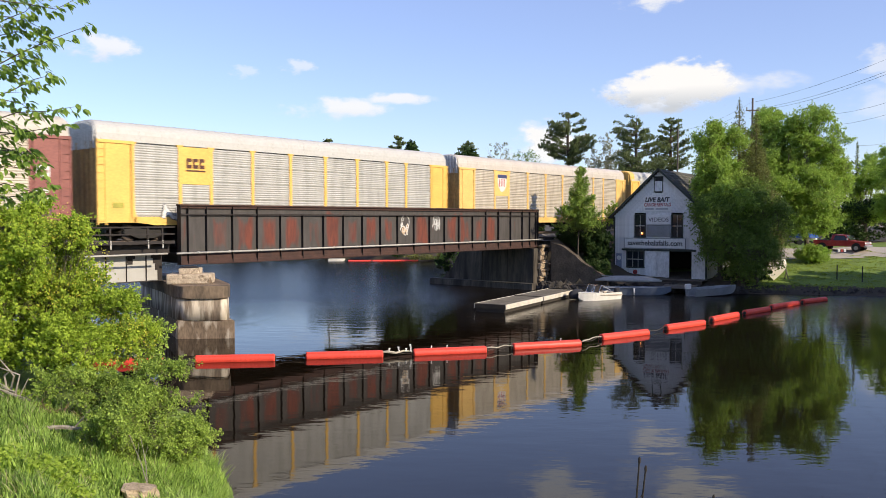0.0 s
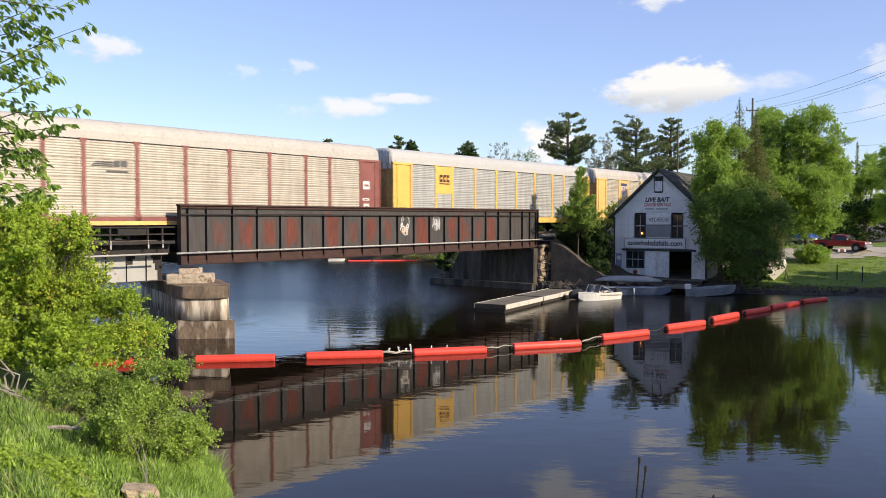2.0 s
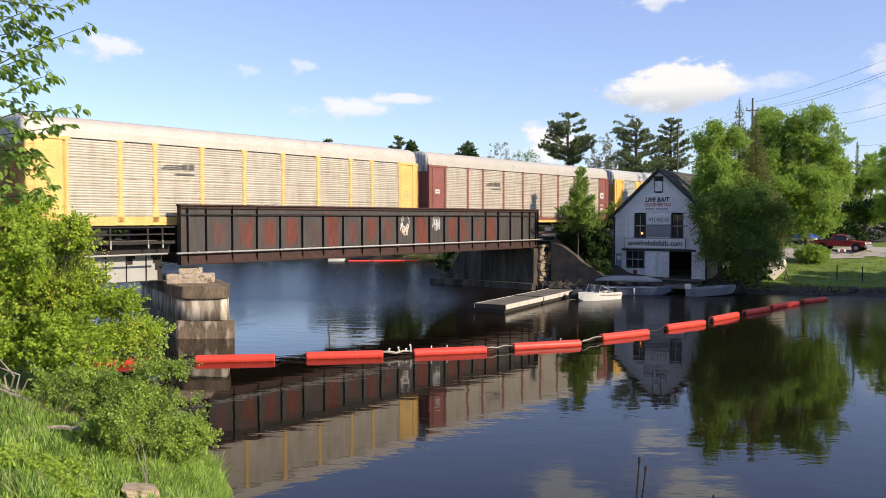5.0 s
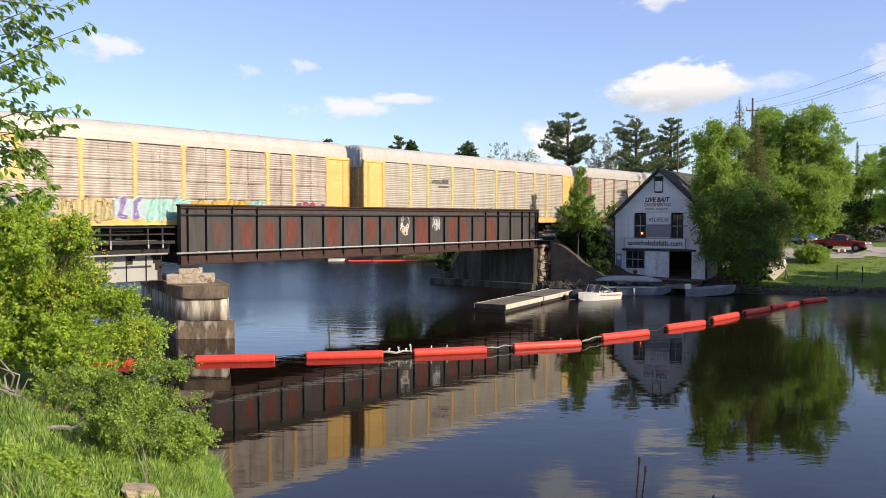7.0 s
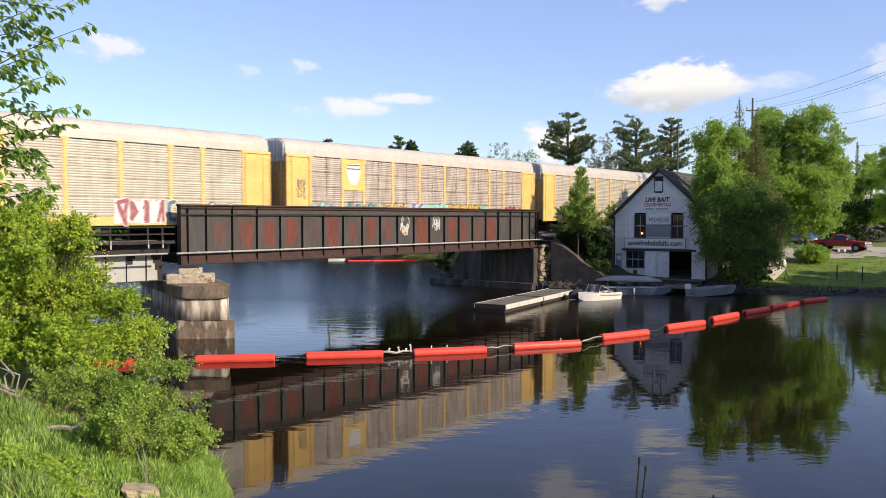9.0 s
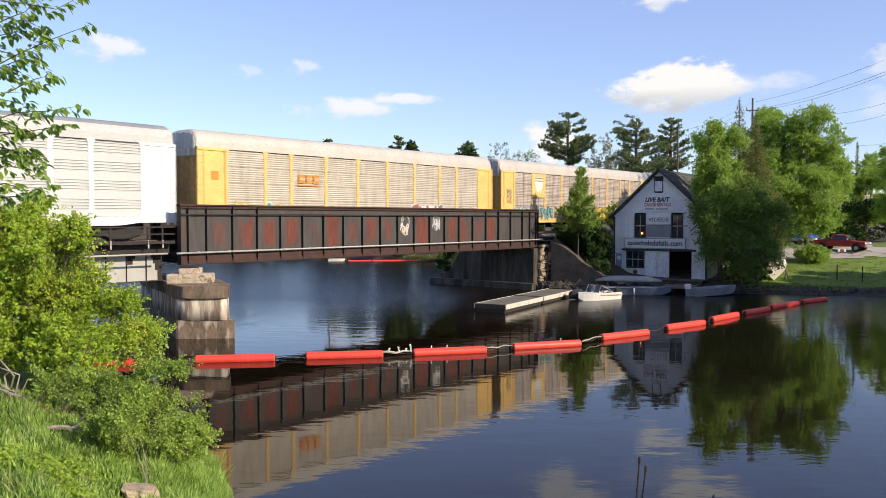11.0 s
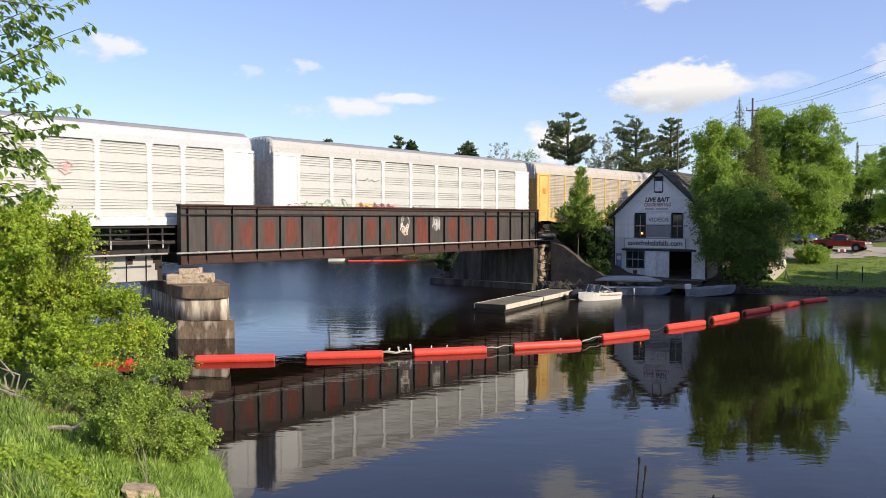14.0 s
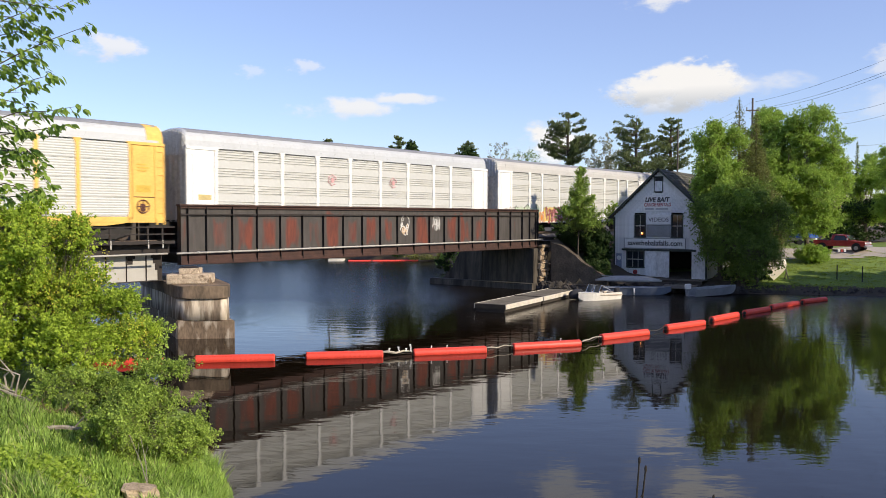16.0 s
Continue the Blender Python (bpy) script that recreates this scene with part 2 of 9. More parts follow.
    l.new(a2.outputs[0], rm.inputs["Fac"])
    paint = n.new("ShaderNodeValToRGB")
    e = paint.color_ramp.elements
    e[0].position, e[1].position = 0.3, 0.7
    e[0].color, e[1].color = (0.042, 0.036, 0.032, 1), (0.070, 0.061, 0.056, 1)
    l.new(st.outputs["Fac"], paint.inputs["Fac"])
    rust = n.new("ShaderNodeValToRGB")
    e = rust.color_ramp.elements
    e[0].position, e[1].position = 0.3, 0.7
    e[0].color, e[1].color = (0.090, 0.023, 0.014, 1), (0.160, 0.038, 0.020, 1)
    l.new(fine.outputs["Fac"], rust.inputs["Fac"])
    mx = n.new("ShaderNodeMix")
    mx.data_type = "RGBA"
    l.new(rm.outputs["Color"], mx.inputs["Factor"]), l.new(paint.outputs["Color"], mx.inputs["A"]), l.new(rust.outputs["Color"], mx.inputs["B"])
    l.new(mx.outputs["Result"], p.inputs["Base Color"])
    b = n.new("ShaderNodeBump")
    b.inputs["Strength"].default_value, b.inputs["Distance"].default_value = 0.25, 0.01
    l.new(fine.outputs["Fac"], b.inputs["Height"]), l.new(b.outputs[0], p.inputs["Normal"])
    return m


def panel_mat(name, lo, hi, rough=0.45, metal=0.25):
    """Galvanised sheet, streaked by rain and road dirt, differing from panel to panel."""
    m = bpy.data.materials.new(name)
    m.use_nodes = True
    n, l = m.node_tree.nodes, m.node_tree.links
    p = n["Principled BSDF"]
    p.inputs["Roughness"].default_value, p.inputs["Metallic"].default_value = rough, metal
    tc, oi = n.new("ShaderNodeTexCoord"), n.new("ShaderNodeObjectInfo")
    comb, k = n.new("ShaderNodeCombineXYZ"), n.new("ShaderNodeMath")
    k.operation = "MULTIPLY"
    k.inputs[1].default_value = 83.0
    l.new(oi.outputs["Random"], k.inputs[0]), l.new(k.outputs[0], comb.inputs[0])
    off = n.new("ShaderNodeVectorMath")
    l.new(tc.outputs["Object"], off.inputs[0]), l.new(comb.outputs[0], off.inputs[1])
    m1, m2 = n.new("ShaderNodeMapping"), n.new("ShaderNodeMapping")
    m1.inputs["Scale"].default_value, m2.inputs["Scale"].default_value = (1.6, 1, 0.35), (0.25, 1, 5.0)
    l.new(off.outputs[0], m1.inputs["Vector"]), l.new(off.outputs[0], m2.inputs["Vector"])
    v, h, f = (n.new("ShaderNodeTexNoise") for _ in range(3))
    v.inputs["Scale"].default_value, v.inputs["Detail"].default_value = 1.4, 6
    h.inputs["Scale"].default_value, h.inputs["Detail"].default_value = 1.2, 3
    f.inputs["Scale"].default_value, f.inputs["Detail"].default_value = 22.0, 3
    l.new(m1.outputs[0], v.inputs["Vector"]), l.new(m2.outputs[0], h.inputs["Vector"]), l.new(off.outputs[0], f.inputs["Vector"])
    s1, s2 = n.new("ShaderNodeMath"), n.new("ShaderNodeMath")
    s1.operation = s2.operation = "MULTIPLY_ADD"
    s1.inputs[1].default_value, s2.inputs[1].default_value = 0.45, 0.25
    hm = n.new("ShaderNodeMath")
    hm.operation = "MULTIPLY"
    hm.inputs[1].default_value = 0.30
    l.new(h.outputs["Fac"], hm.inputs[0])
    l.new(v.outputs["Fac"], s1.inputs[0]), l.new(hm.outputs[0], s1.inputs[2])
    l.new(f.outputs["Fac"], s2.inputs[0]), l.new(s1.outputs[0], s2.inputs[2])
    ramp = n.new("ShaderNodeValToRGB")
    e = ramp.color_ramp.elements
    e[0].position, e[1].position = 0.36, 0.60
    e[0].color, e[1].color = rgb(lo), rgb(hi)
    l.new(s2.outputs[0], ramp.inputs["Fac"]), l.new(ramp.outputs["Color"], p.inputs["Base Color"])
    return m


def cloud_mat(name, seed, density=1.0, gray=0.12, grain=0.011, soft=0.42):
    """A far cumulus on a glowing card: a soft, torn edge, painted bright above and greyer beneath."""
    m = bpy.data.materials.new(name)
    m.use_nodes = True
    n, l = m.node_tree.nodes, m.node_tree.links
    n.remove(n["Principled BSDF"])
    out = n["Material Output"]
    tc = n.new("ShaderNodeTexCoord")
    sub, ln = n.new("ShaderNodeVectorMath"), n.new("ShaderNodeVectorMath")
    sub.operation, ln.operation = "SUBTRACT", "LENGTH"
    sub.inputs[1].default_value = (0.5, 0.5, 0.5)
    l.new(tc.outputs["Generated"], sub.inputs[0])
    sc = n.new("ShaderNodeVectorMath")
    sc.operation = "MULTIPLY"
    sc.inputs[1].default_value = (2, 2, 0)
    l.new(sub.outputs[0], sc.inputs[0]), l.new(sc.outputs[0], ln.inputs[0])
    nz = n.new("ShaderNodeTexNoise")
    nz.noise_dimensions = "4D"
    nz.inputs["W"].default_value = seed
    nz.inputs["Scale"].default_value, nz.inputs["Detail"].default_value = grain, 7
    nz.inputs["Roughness"].default_value = 0.58
    flat = n.new("ShaderNodeMapping")
    flat.inputs["Scale"].default_value = (0.6, 1.15, 1)
    l.new(tc.outputs["Object"], flat.inputs["Vector"]), l.new(flat.outputs[0], nz.inputs["Vector"])
    amp = n.new("ShaderNodeMath")
    amp.operation = "MULTIPLY_ADD"
    amp.inputs[1].default_value, amp.inputs[2].default_value = 1.7, -0.29
    l.new(nz.outputs["Fac"], amp.inputs[0])
    a = n.new("ShaderNodeMath")
    a.operation = "MULTIPLY_ADD"
    a.inputs[1].default_value = -0.66
    l.new(ln.outputs["Value"], a.inputs[0]), l.new(amp.outputs[0], a.inputs[2])
    mr = n.new("ShaderNodeMapRange")
    mr.interpolation_type = "SMOOTHSTEP"
    mr.inputs["From Min"].default_value, mr.inputs["From Max"].default_value = 0.0, soft
    mr.inputs["To Max"].default_value = density
    l.new(a.outputs[0], mr.inputs["Value"])
    edge = n.new("ShaderNodeMapRange")
    edge.inputs["From Min"].default_value, edge.inputs["From Max"].default_value = 0.8, 0.98
    edge.inputs["To Min"].default_value, edge.inputs["To Max"].default_value = 1, 0
    l.new(ln.outputs["Value"], edge.inputs["Value"])
    al = n.new("ShaderNodeMath")
    al.operation = "MULTIPLY"
    l.new(mr.outputs[0], al.inputs[0]), l.new(edge.outputs[0], al.inputs[1])
    # light and shade put into the colour by height: base greyer than the top
    sx = n.new("ShaderNodeSeparateXYZ")
    l.new(tc.outputs["Generated"], sx.inputs[0])
    ramp = n.new("ShaderNodeValToRGB")
    ramp.color_ramp.elements[0].position, ramp.color_ramp.elements[1].position = 0.22, 0.55
    ramp.color_ramp.elements[0].color = (0.92 - gray * 1.75, 0.92 - gray * 1.62, 0.92 - gray * 1.42, 1)
    ramp.color_ramp.elements[1].color = (0.90, 0.875, 0.85, 1)
    l.new(sx.outputs["Y"], ramp.inputs["Fac"])
    em, tr, ms = n.new("ShaderNodeEmission"), n.new("ShaderNodeBsdfTransparent"), n.new("ShaderNodeMixShader")
    l.new(ramp.outputs["Color"], em.inputs["Color"])
    l.new(al.outputs[0], ms.inputs["Fac"]), l.new(tr.outputs[0], ms.inputs[1]), l.new(em.outputs[0], ms.inputs[2])
    l.new(ms.outputs[0], out.inputs["Surface"])
    return m


WATER = water_mat()
EARTH = mat("bank_earth", (0.085, 0.066, 0.045), 0.95, var=0.6, scale=1.0, fine=14, bump=0.8, dark=(0.03, 0.03, 0.018))
LAWN = mat("lawn_turf", (0.18, 0.26, 0.04), 0.95, var=0.45, scale=0.5, fine=22, bump=0.7, dark=(0.06, 0.085, 0.025))
GRAVEL = mat("gravel_lane", (0.46, 0.40, 0.33), 0.95, var=0.3, scale=0.6, fine=30, bump=0.5)
CONCRETE = mat("stained_concrete", (0.30, 0.23, 0.165), 0.9, var=0.5, scale=1.3, fine=9, bump=0.4, dark=(0.10, 0.075, 0.055), stretch=(1.7, 1.7, 0.35), patch=((0.62, 0.53, 0.41), 0.45, 0.60))
CONCRETE_DARK = mat("very_dark_concrete", (0.042, 0.034, 0.026), 0.95, var=0.6, scale=1.0, fine=12, bump=0.4, dark=(0.035, 0.028, 0.022), stretch=(1, 1, 0.4), spots=0.3)
STONE = mat("pale_stone", (0.62, 0.50, 0.36), 0.95, var=0.5, scale=2.0, fine=12, bump=0.6, dark=(0.20, 0.14, 0.09), patch=((0.16, 0.11, 0.07), 0.56, 0.66))
GIRDER = girder_mat("weathered_girder_plate")
GIRDER_SOUND = girder_mat("sound_girder_plate", -1.2)
STEEL_DARK = mat("black_bridge_steel", (0.032, 0.025, 0.022), 0.75, var=0.4, scale=2, fine=20, dark=(0.012, 0.009, 0.008))
STEEL_RUST = mat("rusty_flange_steel", (0.075, 0.036, 0.027), 0.8, var=0.7, scale=2.5, fine=24, dark=(0.040, 0.022, 0.018))
PIPE = mat("grey_conduit", (0.50, 0.47, 0.42), 0.55, metal=0.1, var=0.4, scale=2, fine=20)
PLATE_GREY = mat("galvanised_plate", (0.46, 0.44, 0.40), 0.6, metal=0.1, var=0.22, scale=1.0, fine=30, dark=(0.20, 0.17, 0.14))
WOOD_TIE = mat("creosoted_tie", (0.055, 0.042, 0.032), 0.9, var=0.4, scale=3, fine=20, objvar=0.2)
BALLAST = mat("track_ballast", (0.20, 0.18, 0.16), 0.95, var=0.5, scale=4, fine=18, bump=0.9)
RAIL_STEEL = mat("rail_steel", (0.20, 0.15, 0.12), 0.45, metal=0.7, var=0.4)
# ---- land and water ----
NEAR_SHORE = [(90, -4), (40, 4), (20, 7), (5, 9.5), (-2.0, 11.5), (-4.3, 15.6), (-4.65, 17.2), (-6.0, 20), (-7.5, 24), (-12, 29), (-19, 33),
              (-25, 38), (-34, 46), (-60, 70), (-140, 130)]
FAR_SHORE = [(140, 20), (60, 27), (40.5, 32), (38.5, 45), (37.5, 57), (34.5, 61.8), (30, 63), (22, 64.3), (12.5, 66.2), (8.6, 66.8), (7.2, 69), (1.5, 74.5), (0.5, 80),
             (3, 90), (8, 100), (0, 112), (-14, 119), (-50, 140), (-140, 210)]


def shore_distance(px, py, line, land_left):
    """Distance to a shore line, positive over land."""
    best = np.full(px.shape, 1e9)
    sign = np.ones(px.shape)
    for (x0, y0), (x1, y1) in zip(line, line[1:]):
        dx, dy = x1 - x0, y1 - y0
        u = np.clip(((px - x0) * dx + (py - y0) * dy) / (dx * dx + dy * dy), 0, 1)
        ex, ey = px - (x0 + u * dx), py - (y0 + u * dy)
        d = np.hypot(ex, ey)
        s = np.sign(dx * ey - dy * ex)
        near = d < best
        best, sign = np.where(near, d, best), np.where(near, s, sign)
    return best * sign * (1 if land_left else -1)


def ground_z(px, py):
    px, py = np.asarray(px, float), np.asarray(py, float)
    dn = shore_distance(px, py, NEAR_SHORE, True)
    df = shore_distance(px, py, FAR_SHORE, False)
    zn = np.where(dn > 0, 4.25 * (1 - np.exp(-np.maximum(dn, 0) / 7.0)), np.maximum(dn * 0.5, -1.6))
    rise = np.minimum(np.maximum(df, 0) * 0.5, 0.35 + 0.118 * np.maximum(df, 0))
    zf = np.where(df > 0, np.minimum(rise, 2.9 + 0.004 * np.maximum(df - 22, 0)), np.maximum(df * 0.4, -1.6))
    zn = np.where(dn > 0, zn + 0.95 * np.clip((5.0 - py) / 5.0, 0, 1) * np.clip(dn / 3, 0, 1), zn)   # level ground where the camera stands
    z = np.maximum(zn, zf)
    # railway embankment on both banks
    c, s = math.cos(radians(50.5)), math.sin(radians(50.5))
    a, b = px * c + py * s, -px * s + py * c
    slope = 4.25 - np.maximum(np.abs(b - TRACK_Y) - 2.6, 0) * 0.62
    out = np.minimum(np.maximum(12.5 - a, a - 59.2), 3.0)
    bank = np.where(out > 0, np.minimum(slope, 4.25 - (3.0 - out) * 0.15), -9)
    z = np.maximum(z, bank)
    bumps = 0.10 * np.sin(px * 1.3 + 0.7 * py) * np.sin(py * 1.1 - 0.4 * px) + 0.05 * np.sin(px * 3.1) * np.cos(py * 2.7)
    return z + np.where(z > 0.15, bumps * np.clip(z, 0, 1), 0)


def axis(lo, hi, step, far):
    mid = list(np.arange(lo, hi + 0.01, step))
    return np.array([lo - f for f in far[::-1]] + mid + [hi + f for f in far])


def land():
    xs = axis(-50, 80, 0.8, (6, 16, 40, 90, 200, 500, 1200, 3000))
    ys = axis(-8, 120, 0.8, (6, 16, 40, 90, 200, 500, 1200, 3000))
    gx, gy = np.meshgrid(xs, ys)
    gz = ground_z(gx, gy)
    v = np.stack([gx, gy, gz], -1).reshape(-1, 3)
    nx, ny = len(xs), len(ys)
    i = (np.arange(ny - 1)[:, None] * nx + np.arange(nx - 1)[None]).ravel()
    f = np.stack([i, i + 1, i + nx + 1, i + nx], -1)
    me = raw_mesh("ground", v, f, GROUND, True)
    me.materials.append(EARTH)
    # bare earth on the railway slopes and along the wooded shore
    cx, cy = v[f].mean(1)[:, 0], v[f].mean(1)[:, 1]
    c, s = math.cos(radians(50.5)), math.sin(radians(50.5))
    b = np.abs(-cx * s + cy * c - TRACK_Y)
    df = shore_distance(cx, cy, FAR_SHORE, False)
    bare = (b < 9.5) | ((df > -3) & (df < 6.5) & (cx < 25.5)) | ((df > -3) & (df < 1.2)) | ((df > 0) & (cy > 95))
    me.polygons.foreach_set("material_index", bare.astype(np.int32))
    ob = new("ground", me)
    tagged(ob, "earth banks with green turf sloping to the river", "ground", kind="structure")
    bm = bmesh.new()
    vs = [bm.verts.new(p) for p in ((-2500, -30, -0.1), (2500, -30, -0.1), (2500, 2600, -0.1), (-2500, 2600, -0.1))]
    bm.faces.new(vs)
    w = mesh_ob("water", bm, WATER)
    tagged(w, "calm dark river water with fine ripples and reflections", "water", kind="structure")


GROUND = LAWN
land()


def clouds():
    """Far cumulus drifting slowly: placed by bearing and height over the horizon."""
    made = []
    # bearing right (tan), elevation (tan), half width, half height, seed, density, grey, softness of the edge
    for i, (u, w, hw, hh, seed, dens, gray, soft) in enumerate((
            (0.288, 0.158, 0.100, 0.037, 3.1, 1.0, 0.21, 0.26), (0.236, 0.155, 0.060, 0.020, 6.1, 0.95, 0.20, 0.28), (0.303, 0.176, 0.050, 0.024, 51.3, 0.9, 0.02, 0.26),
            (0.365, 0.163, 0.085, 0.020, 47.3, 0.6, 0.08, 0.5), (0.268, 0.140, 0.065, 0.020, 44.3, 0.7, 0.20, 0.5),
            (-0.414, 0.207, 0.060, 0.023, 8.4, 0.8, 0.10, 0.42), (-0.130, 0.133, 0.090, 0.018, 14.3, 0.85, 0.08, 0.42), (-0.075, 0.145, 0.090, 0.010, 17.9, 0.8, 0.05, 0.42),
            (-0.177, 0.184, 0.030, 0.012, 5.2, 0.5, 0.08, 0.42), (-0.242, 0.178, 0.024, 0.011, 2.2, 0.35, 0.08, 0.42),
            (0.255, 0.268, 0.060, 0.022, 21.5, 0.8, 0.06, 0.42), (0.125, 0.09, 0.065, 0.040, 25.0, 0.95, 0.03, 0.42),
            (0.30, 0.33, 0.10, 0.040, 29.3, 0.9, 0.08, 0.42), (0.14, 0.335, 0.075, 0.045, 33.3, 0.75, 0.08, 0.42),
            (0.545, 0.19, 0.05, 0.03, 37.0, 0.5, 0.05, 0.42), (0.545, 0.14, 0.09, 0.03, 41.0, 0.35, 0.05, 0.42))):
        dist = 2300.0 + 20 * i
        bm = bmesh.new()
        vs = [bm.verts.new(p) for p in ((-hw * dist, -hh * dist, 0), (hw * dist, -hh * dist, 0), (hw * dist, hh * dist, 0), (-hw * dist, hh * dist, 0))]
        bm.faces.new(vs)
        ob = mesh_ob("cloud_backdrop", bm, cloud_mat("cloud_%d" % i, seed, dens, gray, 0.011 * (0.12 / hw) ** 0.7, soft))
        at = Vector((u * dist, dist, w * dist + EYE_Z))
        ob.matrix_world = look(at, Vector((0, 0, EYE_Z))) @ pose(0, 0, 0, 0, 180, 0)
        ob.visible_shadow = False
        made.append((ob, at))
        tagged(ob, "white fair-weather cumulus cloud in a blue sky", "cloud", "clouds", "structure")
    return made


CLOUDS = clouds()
# ---- railway bridge ----
CONCRETE_MID = mat("weather_darkened_concrete", (0.27, 0.195, 0.13), 0.95, var=0.7, scale=0.9, fine=6, bump=0.4, dark=(0.07, 0.055, 0.04), stretch=(1, 1, 0.5), spots=0.2)
CONCRETE_FOOT = mat("damp_stained_concrete", (0.25, 0.18, 0.12), 0.95, var=0.6, scale=0.9, fine=7, bump=0.3, dark=(0.09, 0.065, 0.045), stretch=(1.6, 1.6, 0.5), patch=((0.50, 0.43, 0.34), 0.58, 0.68))
SLOPE_ROCK = mat("rough_wing_wall", (0.125, 0.100, 0.074), 0.95, var=0.7, scale=1.1, fine=7, bump=0.9, dark=(0.04, 0.032, 0.025))
FACE = 37.6          # outer edge of the near girder's flanges
A0, A1 = 24.15, 58.35  # the main span's ends
GZ0, GZ1 = 3.37, 6.53
PITCH = 1.68
FIRST = 27.43
STIFF = [24.62, 25.75] + [FIRST + PITCH * k for k in range(18)] + [57.1]


def girder(y0, near):
    """A riveted plate girder: web plates, flanges, stiffeners."""
    g = thing("plate_girder", TRACK @ pose(0, y0, 0), "dark riveted steel plate girder with rust patches spanning the river" if near
              else "dark steel plate girder behind the track", "bridge girder", "bridge girders")
    web = 0.20
    cuts = [A0] + STIFF + [A1]
    plates = {}
    sound = (0, 1, 11, 13, 18, 19, 20, 21)   # plates whose paint still holds
    for i, (p, q) in enumerate(zip(cuts, cuts[1:])):
        w = (round(q - p, 3), i in sound)
        if w not in plates:
            bm = boxes((0, w[0], web, web + 0.03, GZ0 + 0.10, GZ1 - 0.06))
            me = bpy.data.meshes.new("web_plate")
            bm.to_mesh(me)
            bm.free()
            me.materials.append(GIRDER_SOUND if w[1] else GIRDER)
            plates[w] = me
        piece("web_plate", plates[w], g, pose(p, 0, 0))
    part("top_flange", boxes((A0 - 0.05, A1 + 0.05, 0.0, 0.40, GZ1 - 0.06, GZ1 - 0.02), (A0 - 0.05, A1 + 0.05, 0.03, 0.37, GZ1 - 0.02, GZ1 + 0.02), (A0, A1, 0.09, 0.20, GZ1 - 0.20, GZ1 - 0.06), bevel=0.006), STEEL_RUST, g, "rust-brown top flange")
    part("bottom_flange", boxes((A0, A1, 0.0, 0.40, GZ0, GZ0 + 0.04), (A0 + 2, A1 - 2, 0.02, 0.38, GZ0 - 0.03, GZ0), (A0, A1, 0.09, 0.20, GZ0 + 0.04, GZ0 + 0.20), bevel=0.005), STEEL_RUST, g, "rust-brown bottom flange")
    if near:
        part("lower_plate", boxes((A0 + 0.02, A1 - 0.02, web - 0.025, web, GZ0 + 0.20, GZ0 + 0.52)), STEEL_RUST, g, "rusty cover plate along the lower edge")
    part("longitudinal_angle", boxes((A0, A1, 0.07, 0.20, GZ1 - 0.50, GZ1 - 0.48), (A0, A1, 0.07, 0.085, GZ1 - 0.56, GZ1 - 0.48)), STEEL_DARK, g)
    stiff = bpy.data.meshes.new("stiffener")
    bm = boxes((-0.008, 0.008, 0.03, 0.20, GZ0 + 0.04, GZ1 - 0.5), (-0.008, 0.09, 0.175, 0.20, GZ0 + 0.06, GZ1 - 0.52))
    for k in range(9):
        z = GZ0 + 0.25 + k * 0.27
        box(bm, 0.035, 0.06, 0.162, 0.176, z, z + 0.025)
    bm.to_mesh(stiff)
    bm.free()
    stiff.materials.append(STEEL_DARK)
    tall = bpy.data.meshes.new("stiffener")
    bm = boxes((-0.008, 0.008, 0.03, 0.20, GZ0 + 0.04, GZ1 - 0.06), (-0.008, 0.09, 0.175, 0.20, GZ0 + 0.06, GZ1 - 0.1))
    for k in range(18):
        z = GZ0 + 0.25 + k * 0.155
        box(bm, 0.035, 0.06, 0.16, 0.176, z, z + 0.025)
    bm.to_mesh(tall)
    bm.free()
    tall.materials.append(STEEL_DARK)
    for i, a in enumerate(STIFF):
        piece("stiffener", tall if i < 4 or i > len(STIFF) - 6 else stiff, g, pose(a, 0, 0))
    for a in (A0, A1 - 0.02, A1 - 0.35):
        part("end_plate", boxes((a, a + 0.02, 0.03, 0.37, GZ0 + 0.04, GZ1 - 0.06)), STEEL_DARK, g)
    if near:
        part("pipe", tube(bmesh.new(), [(A0 - 0.3, -0.03, 3.98), (A1 + 3.2, -0.03, 4.03)], 0.055, 10), PIPE, g, "pale grey conduit pipe along the girder", True)
        clip = bpy.data.meshes.new("pipe_clamp")
        bm = tube(bmesh.new(), [(-0.035, -0.03, 4.0), (0.035, -0.03, 4.0)], 0.075, 10)
        box(bm, -0.03, 0.03, -0.03, 0.19, 3.91, 3.94)
        bm.to_mesh(clip)
        bm.free()
        clip.materials.append(PIPE)
        for k in range(18):
            piece("pipe_clamp", clip, g, pose(A0 + 1.0 + 1.95 * k, 0, 0.0012 * k))
        marks(g, web)
    return g


